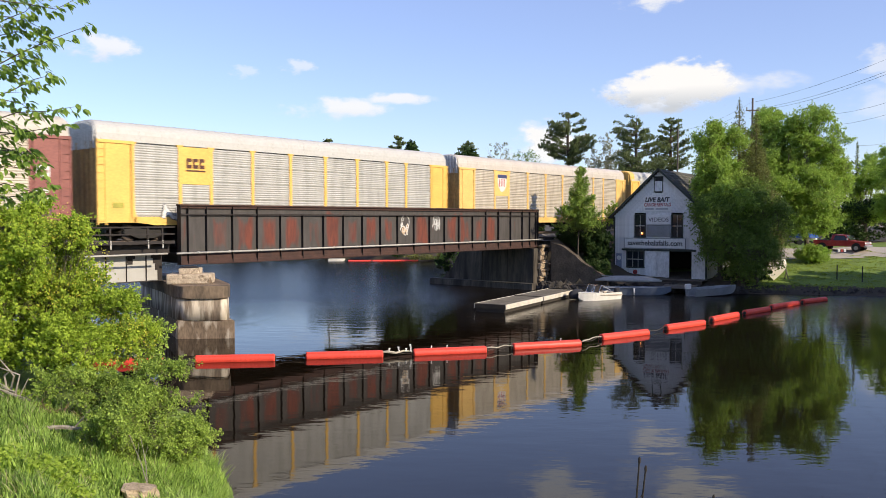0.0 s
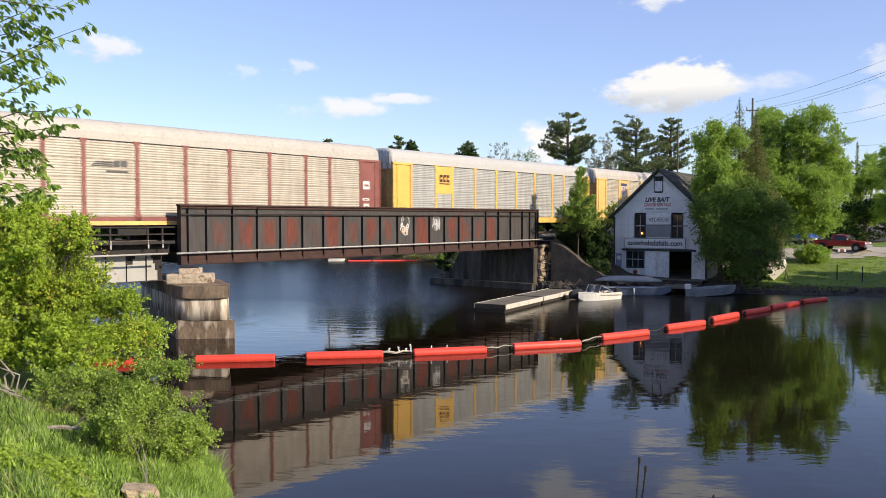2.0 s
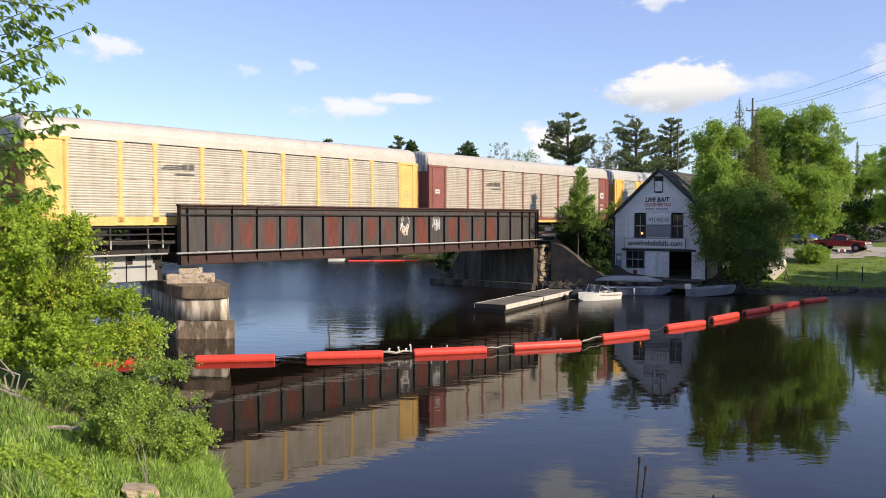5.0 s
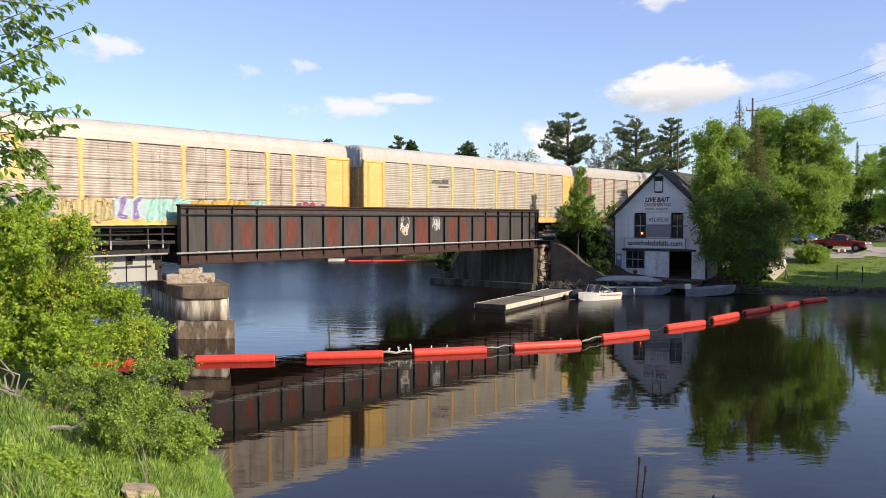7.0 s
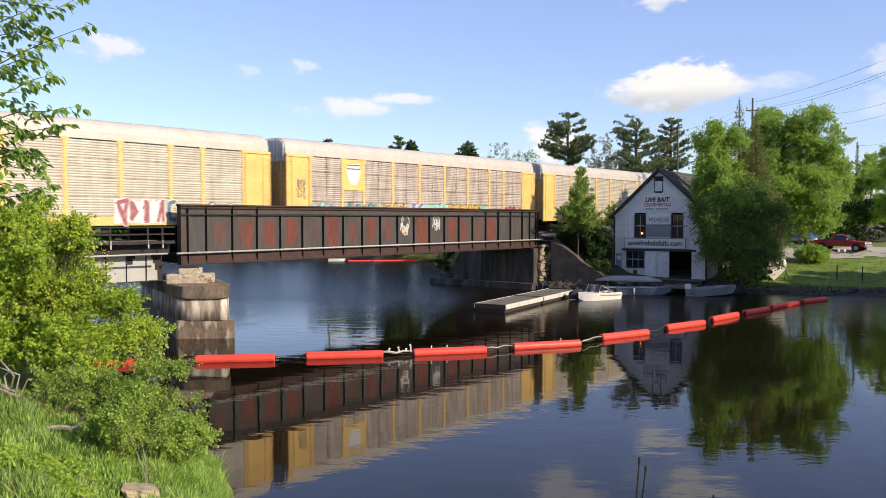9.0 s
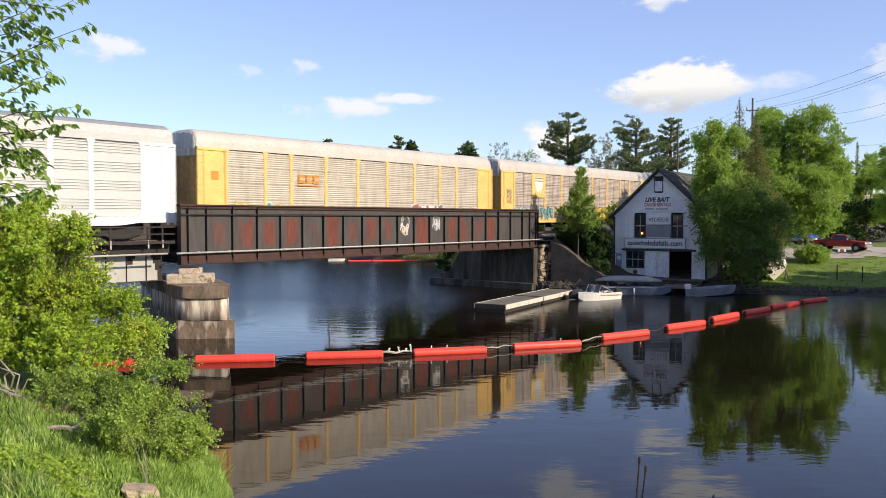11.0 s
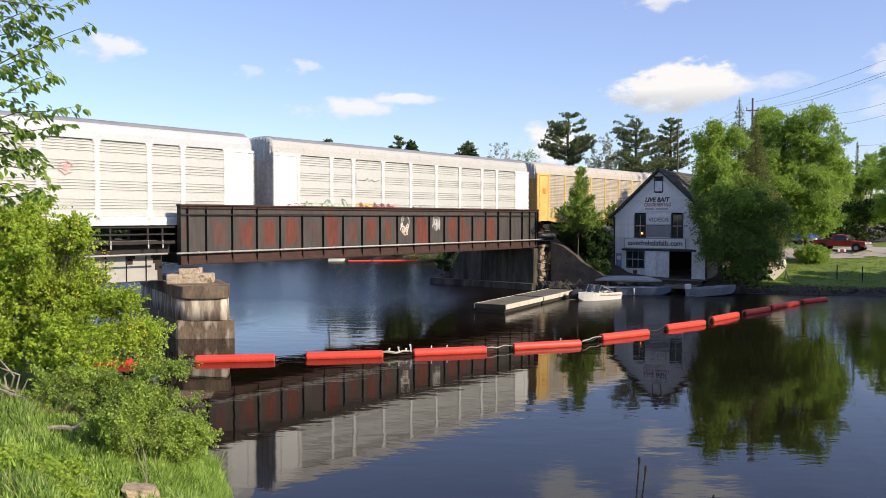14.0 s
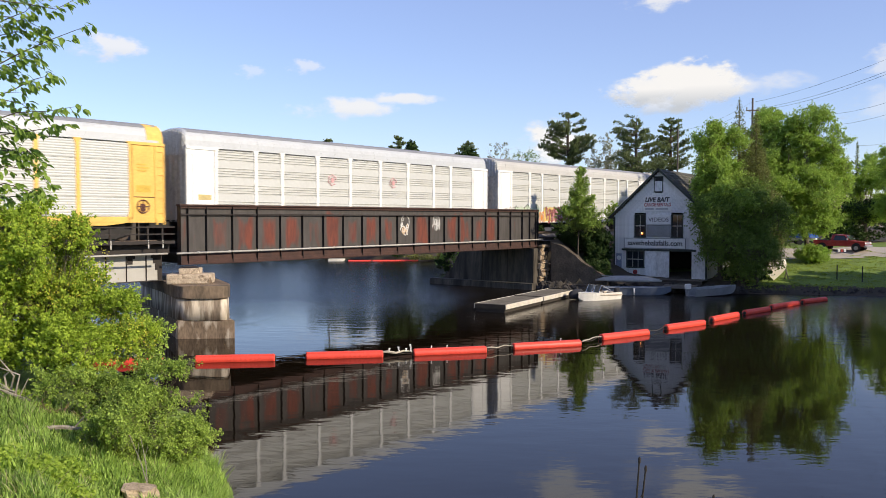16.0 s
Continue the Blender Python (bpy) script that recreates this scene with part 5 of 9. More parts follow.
notice(c, 0.9, 3.3, 0.5, 0.5, "orange")
c = CARS["G"]
part("emblem_plate", boxes((6.85, 9.2, -HALF - 0.03, -HALF - 0.012, 3.2, 4.15)), PANEL_WHITE, c, "white emblem plate")
part("emblem_script", tube(bmesh.new(), [(6.95, FRONT + 0.02, 3.70), (7.7, FRONT + 0.02, 3.68), (7.9, FRONT + 0.02, 3.84), (8.05, FRONT + 0.02, 3.62), (8.3, FRONT + 0.02, 3.76), (8.5, FRONT + 0.02, 3.62), (9.05, FRONT + 0.02, 3.74)], 0.028, 4), paint("grey", PAL["grey"]), c)
throw_up(c, 2.5, 6.2, SILL - 0.05, SILL + 1.2, "pale_green", "black", 4, 20, ground="pale_green")
throw_up(c, 6.2, 6.9, SILL - 0.05, SILL + 0.8, "cream", "pink", 2, 21, ground="orange")
throw_up(c, 3.4, 6.0, SILL + 0.0, SILL + 0.8, "pale_blue", "slate", 4, 26)
throw_up(c, 7.0, 8.5, SILL - 0.05, SILL + 1.2, "wine", "brown", 3, 22, ground="lemon")
throw_up(c, 8.5, 10.7, SILL - 0.05, SILL + 1.2, "wine", "brown", 4, 23, ground="pink")
throw_up(c, 12.3, 15.5, SILL + 0.4, SILL + 1.1, "white", "grey", 5, 24, True)
throw_up(c, 0.9, 2.1, SILL + 0.1, SILL + 1.1, "white", "black", 2, 25)
c = CARS["H"]
for x in (10.2, 15.9):
    bm = bmesh.new()
    tube(bm, [(x + 0.45 + 0.36 * math.cos(a) * (1 if i % 2 else 0.8), FRONT + 0.02, 3.6 + 0.36 * math.sin(a) * (1 if i % 2 else 0.8)) for i, a in enumerate(np.linspace(0, 5.6, 12))], 0.03, 4)
    part("emblem_ring", bm, paint("pink", PAL["pink"]), c, "faded red ring emblem")
    part("emblem_leaf", fix(prism(bmesh.new(), [(-0.14, -0.12), (0.06, -0.2), (0.2, 0.0), (0.08, 0.18), (-0.1, 0.16)], 0, 0.01)), paint("pink", PAL["pink"]), c, m=pose(x + 0.45, FRONT + 0.025, 3.6, 90, 0, 0))
notice(c, 0.75, SILL + 1.25, 0.85, 0.30, "cream")
c = CARS["I"]
notice(c, 25.75, 2.5, 0.8, 0.36, "ochre")
# brake wheel, chain box and stencil bars on the yellow end bay
wheel = tube(bmesh.new(), [(26.1 + 0.34 * math.cos(a), FRONT + 0.005, SILL + 0.85 + 0.34 * math.sin(a)) for a in np.linspace(0, 6.283, 17)], 0.03, 5)
tube(wheel, [(25.78, FRONT + 0.005, SILL + 0.85), (26.42, FRONT + 0.005, SILL + 0.85)], 0.025, 5)
tube(wheel, [(26.1, FRONT + 0.005, SILL + 0.52), (26.1, FRONT + 0.005, SILL + 1.18)], 0.025, 5)
part("brake_wheel", wheel, paint("brown", PAL["brown"]), c, "brown hand brake wheel")
part("brake_housing", boxes((25.95, 26.25, FRONT + 0.005, FRONT + 0.05, SILL + 0.6, SILL + 1.0), (25.6, 26.9, FRONT + 0.02, FRONT + 0.05, SILL + 1.32, SILL + 1.36), bevel=0.01), paint("brown", PAL["brown"]), c)
for k in range(3):
    part("stencil_bar", boxes((25.8, 26.3 + 0.15 * (k % 2), FRONT + 0.03, FRONT + 0.036, 3.9 - 0.16 * k, 3.97 - 0.16 * k)), paint("ochre", PAL["ochre"]), c)
c = CARS["C"]
wheel = tube(bmesh.new(), [(26.05 + 0.30 * math.cos(a), FRONT + 0.005, SILL + 0.62 + 0.30 * math.sin(a)) for a in np.linspace(0, 6.283, 17)], 0.028, 5)
tube(wheel, [(25.75, FRONT + 0.005, SILL + 0.62), (26.35, FRONT + 0.005, SILL + 0.62)], 0.022, 5)
part("brake_wheel", wheel, paint("grey", PAL["grey"]), c, "grey hand brake wheel")
part("brake_housing", boxes((25.85, 26.2, FRONT + 0.005, FRONT + 0.05, SILL + 0.35, SILL + 0.8), bevel=0.02), paint("brown", PAL["brown"]), c)
# grey crown sheets on the roofs of the last cars
def crown_bm():
    prof = []
    for k in range(9):
        t = math.pi * (0.22 + 0.56 * k / 8)
        y, z = -math.cos(t), math.sin(t)
        prof.append((math.copysign(abs(y) ** 0.55, y) * (HALF - 0.06), EAVE + 0.0 + (CROWN - EAVE + 0.02) * z ** 0.62))
    ring = prof + [(y, z - 0.02) for y, z in prof[::-1]]
    return fix(loft(bmesh.new(), [[(x, y, z) for y, z in ring] for x in (0.25, CAR_L - 0.25)]))


ROOF_CROWN = mat("grey_crown_sheet", (0.27, 0.275, 0.29), 0.6, metal=0.0, var=0.3, scale=0.7, fine=9)
for _n in "GHI":
    piece("roof_crown", car_mesh("roof_crown", crown_bm, ROOF_CROWN), CARS[_n])


def hoop_bm():
    """Painted last hoop of the roof, at both ends one mesh each."""
    ring = []
    for k in range(13):
        t = math.pi * k / 12
        y, z = -math.cos(t), math.sin(t)
        ring.append((math.copysign(abs(y) ** 0.55, y) * (HALF - 0.03), EAVE - 0.02 + (CROWN - EAVE + 0.05) * z ** 0.62))
    return fix(loft(bmesh.new(), [[(x, y * (0.9 + 0.1 * k), EAVE + (z - EAVE) * k) for y, z in ring] for x, k in ((0.03, 0.90), (0.10, 0.975), (0.95, 1.0))]))


for _n in "IZ":
    piece("roof_hoop", car_mesh("roof_hoop", hoop_bm, YELLOW), CARS[_n])
    piece("roof_hoop", flipped("roof_hoop", hoop_bm, YELLOW), CARS[_n])
# ---- boathouse and waterfront ----
SIDING = mat("white_painted_boards", (0.74, 0.74, 0.73), 0.7, var=0.3, scale=1.0, fine=8, dark=(0.42, 0.41, 0.39), stretch=(1, 1, 0.5), objvar=0.05)
TRIM_DARK = mat("dark_green_trim", (0.045, 0.055, 0.045), 0.7, var=0.3)
SHINGLE = mat("dark_asphalt_shingle", (0.075, 0.07, 0.058), 0.95, var=0.5, scale=1.5, fine=14, bump=0.6, dark=(0.03, 0.04, 0.02), patch=((0.17, 0.155, 0.12), 0.52, 0.66))
SIGN_WHITE = mat("white_sign_board", (0.78, 0.77, 0.74), 0.6, var=0.2)
GREY_BOARD = mat("grey_shutter_board", (0.26, 0.27, 0.28), 0.7, var=0.3)
INK_BLACK = mat("black_sign_paint", (0.015, 0.015, 0.018), 0.6, var=0.1)
INK_RED = mat("red_sign_paint", (0.38, 0.05, 0.045), 0.6, var=0.3)
INK_FADED = mat("faded_grey_paint", (0.40, 0.41, 0.42), 0.7, var=0.3)
GLASS = glass_mat("dark_window_glass")
INSIDE = mat("dark_interior_wood", (0.05, 0.04, 0.032), 0.9, var=0.4)
DOCK_WOOD = mat("bleached_dock_boards", (0.19, 0.17, 0.135), 0.95, var=0.4, scale=2, fine=18, dark=(0.10, 0.085, 0.065), objvar=0.2, spec=0.1)
DOCK_EDGE = mat("pale_dock_edge", (0.66, 0.60, 0.50), 0.8, var=0.4, scale=2, fine=14, dark=(0.3, 0.25, 0.2))
DARK_WOOD = mat("dark_wet_timber", (0.05, 0.04, 0.03), 0.8, var=0.4)


def lettering(text, size, material, parent, m, name="lettering", bold=0.0, shear=0.0, width=None):
    """Painted words, as flat mesh letters."""
    cu = bpy.data.curves.new("lettering", "FONT")
    cu.body, cu.size, cu.align_x, cu.align_y = text, size, "CENTER", "CENTER"
    cu.offset, cu.shear, cu.extrude, cu.resolution_u = bold, shear, 0.004, 3
    tmp = new("lettering_curve", cu)
    me = bpy.data.meshes.new_from_object(tmp.evaluated_get(bpy.context.evaluated_depsgraph_get()))
    bpy.data.objects.remove(tmp)
    bpy.data.curves.remove(cu)
    me.materials.clear()
    me.materials.append(material)
    if width:
        xs = [v.co.x for v in me.vertices]
        k = width / (max(xs) - min(xs))
        for v in me.vertices:
            v.co.x *= k
    ob = new(name, me)
    ob.parent = parent
    ob.matrix_local = m
    return ob


UPRIGHT = pose(0, 0, 0, 90, 0, 0)


def sash_window(house, x0, x1, z0, z1, name, bars=1, lit=False):
    w = part("window", boxes((x0 - 0.09, x0, -0.07, 0.08, z0, z1), (x1, x1 + 0.09, -0.07, 0.08, z0, z1), (x0 - 0.09, x1 + 0.09, -0.07, 0.08, z1, z1 + 0.09),
                             (x0 - 0.12, x1 + 0.12, -0.12, 0.08, z0 - 0.09, z0)), TRIM_DARK, house, "dark-framed window")
    xm, zm = (x0 + x1) / 2, (z0 + z1) / 2
    part("sash", boxes((x0, x1, -0.03, 0.01, zm - 0.035, zm + 0.035), *[(x0 + (x1 - x0) * (k + 1) / (bars + 1) - 0.02, x0 + (x1 - x0) * (k + 1) / (bars + 1) + 0.02, -0.02, 0.01, z0, z1) for k in range(bars)]), PIPE, w)
    for a, b in ((z0, zm), (zm, z1)):
        part("pane", boxes((x0, x1, 0.012, 0.02, a, b)), GLASS, w)


def boathouse():
    W, D, EV, AP = 8.0, 11.0, 5.35, 9.15
    h = thing("boathouse", pose(15.0, 71.5, 0.76, 0, 0, -33), "two-storey white wooden boathouse with a steep gable and painted signs", "house")
    # front boards, one by one, with the openings left out
    holes = [(1.15, 2.75, 0.78, 2.25), (4.85, 6.85, 0.0, 2.3), (1.85, 2.85, 3.45, 5.4), (5.05, 6.05, 3.45, 5.4), (3.6, 4.25, 7.35, 8.55)]
    top = lambda x: EV + (AP - EV) * (1 - abs(x - W / 2) / (W / 2))
    board = {}
    z = 0.0
    step = 0.19
    while z < AP - 0.05:
        z1 = min(z + step, AP)
        lo = 0.0 if z1 < EV else (z1 - EV) / (AP - EV) * W / 2
        spans = [(lo, W - lo)]
        for hx0, hx1, hz0, hz1 in holes:
            if hz0 < z1 - 0.01 and hz1 > z + 0.01:
                spans = [s for a, b in spans for s in ((a, min(b, hx0)), (max(a, hx1), b)) if s[1] - s[0] > 0.02]
        for a, b in spans:
            key = round(b - a, 2)
            if key not in board:
                bm = bmesh.new()
                w = b - a
                vs = [bm.verts.new(p) for p in ((0, -0.011, 0), (w, -0.011, 0), (w, 0.0, step), (0, 0.0, step), (0, 0.05, 0), (w, 0.05, 0), (w, 0.05, step), (0, 0.05, step))]
                for q in ((0, 1, 2, 3), (5, 4, 7, 6), (0, 4, 5, 1), (3, 2, 6, 7), (0, 3, 7, 4), (1, 5, 6, 2)):
                    bm.faces.new([vs[i] for i in q])
                board[key] = shared("siding_board", bm, SIDING)
            piece("siding_board", board[key], h, pose(a, 0, z))
        z += step
    bm = bmesh.new()
    box(bm, 0.0, 0.12, 0.06, D, 0, EV)
    box(bm, W - 0.12, W, 0.06, D, 0, EV)
    box(bm, 0.12, W - 0.12, D - 0.12, D, 0, EV)
    part("wall", bm, SIDING, h)
    bm = bmesh.new()
    for y in (D - 0.12,):
        vs = [bm.verts.new(p) for p in ((0, y, EV), (W, y, EV), (W / 2, y, AP))]
        bm.faces.new(vs)
    part("rear_gable", bm, SIDING, h)
    part("foundation", boxes((-0.05, W + 0.05, 0.0, D, -1.2, -0.004)), CONCRETE_DARK, h)
    part("inner_floor", boxes((0.12, W - 0.12, 0.06, D - 0.12, 0.0, 0.03), (0.12, W - 0.12, 0.06, D - 0.12, 2.85, 2.95)), INSIDE, h)
    part("inner_partition", boxes((0.12, W - 0.12, 5.0, 5.1, 0.03, 2.85), (0.12, W - 0.12, 3.0, 3.1, 2.95, 5.3)), INSIDE, h)
    # roof: boards under courses of shingles
    for side in (0, 1):
        sl = math.hypot(W / 2, AP - EV)
        ux, uz = (W / 2) / sl, (AP - EV) / sl
        n = 17
        for k in range(n):
            s0, s1 = -0.45 + (sl + 0.45) * k / n, -0.45 + (sl + 0.45) * (k + 1) / n + 0.04
            bm = bmesh.new()
            for (t0, off) in ((s0, 0.10), ):
                xa, za = t0 * ux, EV + t0 * uz
                xb, zb = s1 * ux, EV + s1 * uz
                nx, nz = -uz, ux
                quad = [(xa + nx * off, za + nz * off), (xb + nx * 0.065, zb + nz * 0.065), (xb, zb), (xa, za)]
                if side:
                    quad = [(W - x, zz) for x, zz in quad][::-1]
                lo = [bm.verts.new((x, -0.37, zz)) for x, zz in quad]
                hi = [bm.verts.new((x, D + 0.3, zz)) for x, zz in quad]
                bm.faces.new(lo), bm.faces.new(hi[::-1])
                for i in range(4):
                    bm.faces.new((lo[i], hi[i], hi[(i + 1) % 4], lo[(i + 1) % 4]))
            part("shingle_course", fix(bm), SHINGLE, h)
        bm = bmesh.new()
        p0, p1 = (-0.40, EV - 0.30), (W / 2, AP + 0.08)
        q = [(p0[0], p0[1]), (p1[0], p1[1]), (p1[0], p1[1] - 0.22), (p0[0], p0[1] - 0.16)]
        if side:
            q = [(W - x, zz) for x, zz in q][::-1]
        lo = [bm.verts.new((x, -0.42, zz + 0.08)) for x, zz in q]
        hi = [bm.verts.new((x, -0.375, zz + 0.08)) for x, zz in q]
        bm.faces.new(lo), bm.faces.new(hi[::-1])
        for i in range(4):
            bm.faces.new((lo[i], hi[i], hi[(i + 1) % 4], lo[(i + 1) % 4]))
        part("barge_board", fix(bm), TRIM_DARK, h)
    part("corner_board", boxes((-0.03, 0.10, -0.03, 0.06, 0, EV - 0.15)), TRIM_DARK, h)
    part("corner_board", boxes((W - 0.10, W + 0.03, -0.03, 0.06, 0, EV - 0.15)), TRIM_DARK, h)
    sash_window(h, 1.94, 2.76, 3.5, 5.32, "window", 1)
    sash_window(h, 5.14, 5.96, 3.5, 5.32, "window", 1)
    sash_window(h, 1.24, 2.66, 0.88, 2.18, "window", 2)
    part("shutter_panel", boxes((2.9, 5.0, -0.06, -0.02, 3.5, 4.5), (3.9, 3.94, -0.075, -0.02, 3.5, 4.5), (2.9, 5.0, -0.075, -0.02, 3.5, 3.56), (2.9, 5.0, -0.075, -0.02, 4.44, 4.5)), GREY_BOARD, h, "grey boarded-up panel between the windows")
    d = part("attic_hatch", boxes((3.6, 4.25, -0.05, -0.02, 7.35, 8.2)), SIDING, h)
    part("hatch_frame", boxes((3.53, 3.6, -0.06, 0.02, 7.3, 8.6), (4.25, 4.32, -0.06, 0.02, 7.3, 8.6), (3.53, 4.32, -0.06, 0.02, 8.55, 8.62), (3.53, 4.32, -0.08, 0.02, 7.27, 7.34)), TRIM_DARK, d)
    # black sheet behind the gap, in place of the unlit attic
    part("hatch_opening", boxes((3.6, 4.25, 0.04, 0.06, 8.2, 8.55)), INK_BLACK, h)
    part("lintel", boxes((0.75, 7.15, -0.14, 0.0, 2.28, 2.44)), TRIM_DARK, h)
    for x0, x1 in ((2.85, 3.85), (3.87, 4.83)):
        dd = part("door_leaf", boxes((x0, x1, -0.06, -0.022, 0.02, 2.26), (x0, x1, -0.075, -0.06, 1.85, 1.95), (x0, x1, -0.075, -0.06, 0.2, 0.32), (x0, x0 + 0.08, -0.075, -0.06, 0.02, 2.26)), SIDING, h, "closed white board door")
    part("door_post", boxes((4.80, 4.90, -0.08, 0.06, 0, 2.28), (6.80, 6.92, -0.08, 0.06, 0, 2.28)), SIDING, h)
    part("barn_door", boxes((6.95, 7.9, -0.07, -0.022, 0.02, 2.3)), SIDING, h, "white sliding door pushed aside")
    sg = part("sign_board", boxes((0.98, 6.25, -0.09, -0.03, 2.52, 3.32), bevel=0.01), SIGN_WHITE, h, "white sign board with a web address")
    part("sign_frame", boxes((0.93, 0.99, -0.10, -0.02, 2.48, 3.36), (6.24, 6.30, -0.10, -0.02, 2.48, 3.36), (0.99, 6.24, -0.10, -0.02, 2.46, 2.52), (0.99, 6.24, -0.10, -0.02, 3.32, 3.37)), GREY_BOARD, sg)
    lettering("savethebalafalls.com", 0.62, INK_BLACK, sg, pose(3.65, -0.096, 2.93) @ UPRIGHT, bold=0.012, width=4.75)
    sv = part("sign_board", boxes((2.95, 4.98, -0.08, -0.03, 4.56, 5.36), bevel=0.01), SIGN_WHITE, h, "small white sign board")
    lettering("VIDEOS", 0.5, INK_BLACK, sv, pose(3.97, -0.086, 4.93) @ UPRIGHT, width=1.75)
    sl = part("sign_board", boxes((2.65, 5.05, -0.05, -0.022, 5.66, 6.95)), SIGN_WHITE, h, "painted bait and rental sign on the gable")
    lettering("LIVE BAIT", 0.52, INK_BLACK, sl, pose(3.8, -0.056, 6.62) @ UPRIGHT, bold=0.02, shear=0.2, width=2.15)
    lettering("CANOE RENTALS", 0.42, INK_RED, sl, pose(3.85, -0.056, 6.20) @ UPRIGHT, bold=0.012, width=2.3)
    for k, (x0, x1) in enumerate(((2.8, 3.55), (3.7, 4.75))):
        part("faded_line", boxes((x0, x1, -0.056, -0.05, 5.78, 5.94)), INK_FADED, sl)
    part("poster", boxes((0.22, 0.72, -0.05, -0.022, 0.55, 2.0)), mat("blue_poster", (0.30, 0.34, 0.46), 0.5, var=0.5, scale=6), h, "tall bluish poster")
    part("poster_disc", tube(bmesh.new(), [(0.47, -0.06, 1.62), (0.47, -0.045, 1.62)], 0.2, 20), SIGN_WHITE, h)
    part("round_sign", tube(bmesh.new(), [(1.95, -0.055, 0.42), (1.95, -0.02, 0.42)], 0.2, 20), INK_RED, h, "small round red sign")
    part("round_sign_bar", boxes((1.82, 2.08, -0.062, -0.055, 0.38, 0.46)), INK_BLACK, h)
    glow = bpy.data.materials.new("warm_bulb")
    glow.use_nodes = True
    pb = glow.node_tree.nodes["Principled BSDF"]
    pb.inputs["Emission Color"].default_value, pb.inputs["Emission Strength"].default_value = (1, 0.30, 0.06, 1), 6.0
    b = thing("lit_bulb", h.matrix_world @ pose(2.55, -0.16, 3.78), "small glowing orange lamp at the window", "lamp")
    part("bulb", tube(bmesh.new(), [(0, 0, -0.09), (0, 0, -0.05), (0, 0, 0.04), (0, 0, 0.09)], [0.02, 0.055, 0.055, 0.02], 10), glow, b, smooth=True)
    part("holder", boxes((-0.04, 0.04, -0.02, 0.14, -0.14, -0.09)), TRIM_DARK, b)
    return h


HOUSE = boathouse()


def landing():
    """Plank landing in front of the boathouse."""
    p = thing("landing_stage", HOUSE.matrix_world @ pose(0, 0, 0), "low plank landing stage along the boathouse front", "dock")
    pl = shared("plank", boxes((0, 0.19, -1.9, 0.0, -0.06, 0.0), bevel=0.008), DOCK_WOOD)
    for k in range(42):
        piece("plank", pl, p, pose(-0.4 + 0.205 * k, -0.02, 0.0))
    part("fascia", boxes((-0.4, 8.2, -1.96, -1.92, -0.30, -0.02)), DARK_WOOD, p)
    for k in range(6):
        part("pile", tube(bmesh.new(), [(-0.2 + 1.65 * k, -1.75, -2.0), (-0.2 + 1.65 * k, -1.75, -0.06)], 0.09, 8), DARK_WOOD, p)


landing()


def floating_dock():
    d = thing("floating_dock", pose(2.95, 51.2, 0, 0, 0, 61), "long low floating dock of bleached boards", "dock")
    for x0, x1 in ((0.0, 6.1), (6.25, 12.6)):
        part("float_hull", boxes((x0 + 0.05, x1 - 0.05, -1.0, 1.0, -0.25, 0.22)), DARK_WOOD, d)
        part("edge_board", boxes((x0, x1, -1.12, -1.07, 0.12, 0.42), (x0, x1, 1.07, 1.12, 0.12, 0.42), bevel=0.01), DOCK_EDGE, d, "pale edge board")
        for xe in (x0, x1 - 0.04):
            part("end_board", boxes((xe, xe + 0.04, -1.07, 1.07, 0.12, 0.42)), DARK_WOOD, d)
    pl = shared("plank", boxes((0, 0.145, -1.06, 1.06, 0.36, 0.40), bevel=0.006), DOCK_WOOD)
    for k in range(82):
        x = 0.05 + 0.152 * k + (0.12 if k > 39 else 0)
        piece("plank", pl, d, pose(x, 0, 0))


floating_dock()


def hull_bm(L, B, H, sheer=0.12, flat=0.6, wall=0.035, bow=0.45):
    """An open boat's hull: outer skin, gunwale and inner skin."""
    n, m = 14, 11
    out, inn = [], []
    for i in range(n):
        u = i / (n - 1)
        half = B / 2 * (1 - max(0.0, (u - (1 - bow)) / bow) ** 2.2) * (0.92 + 0.08 * math.sin(u * 3)) + 0.012
        keel = 0.0 + H * 0.55 * max(0.0, (u - 0.78) / 0.22) ** 2.2
        top = H * (1 + sheer * u * u)
        ro, ri = [], []
        for k in range(m):
            s = -1 + 2 * k / (m - 1)
            a = abs(s)
            y = math.copysign(half * min(1.0, a / flat) ** 0.8 if a < flat else half, s) if a < flat else math.copysign(half, s)
            y *= 0.86 if a < flat else 0.86 + 0.14 * (a - flat) / (1 - flat)
            z = keel + (top - keel) * (0.10 * a / flat if a < flat else 0.10 + 0.90 * (a - flat) / (1 - flat))
            ro.append((u * L, y, z))
            ri.append((min(max(u * L, wall), L - 3 * wall), y * (1 - wall * 2 / max(half, 0.1)) if half > 0.1 else y * 0.5, z + wall * (1 - a)))
        out.append(ro)
        inn.append(ri)
    bm = bmesh.new()
    vo = [[bm.verts.new(p) for p in r] for r in out]
    vi = [[bm.verts.new(p) for p in r] for r in inn]
    for i in range(n - 1):
        for k in range(m - 1):
            bm.faces.new((vo[i][k], vo[i + 1][k], vo[i + 1][k + 1], vo[i][k + 1]))
            bm.faces.new((vi[i][k], vi[i][k + 1], vi[i + 1][k + 1], vi[i + 1][k]))
        for k in (0, m - 1):
            bm.faces.new((vo[i][k], vi[i][k], vi[i + 1][k], vo[i + 1][k]))
    for i in (0, n - 1):
        for k in range(m - 1):
            bm.faces.new((vo[i][k], vo[i][k + 1], vi[i][k + 1], vi[i][k]))
    return fix(bm)


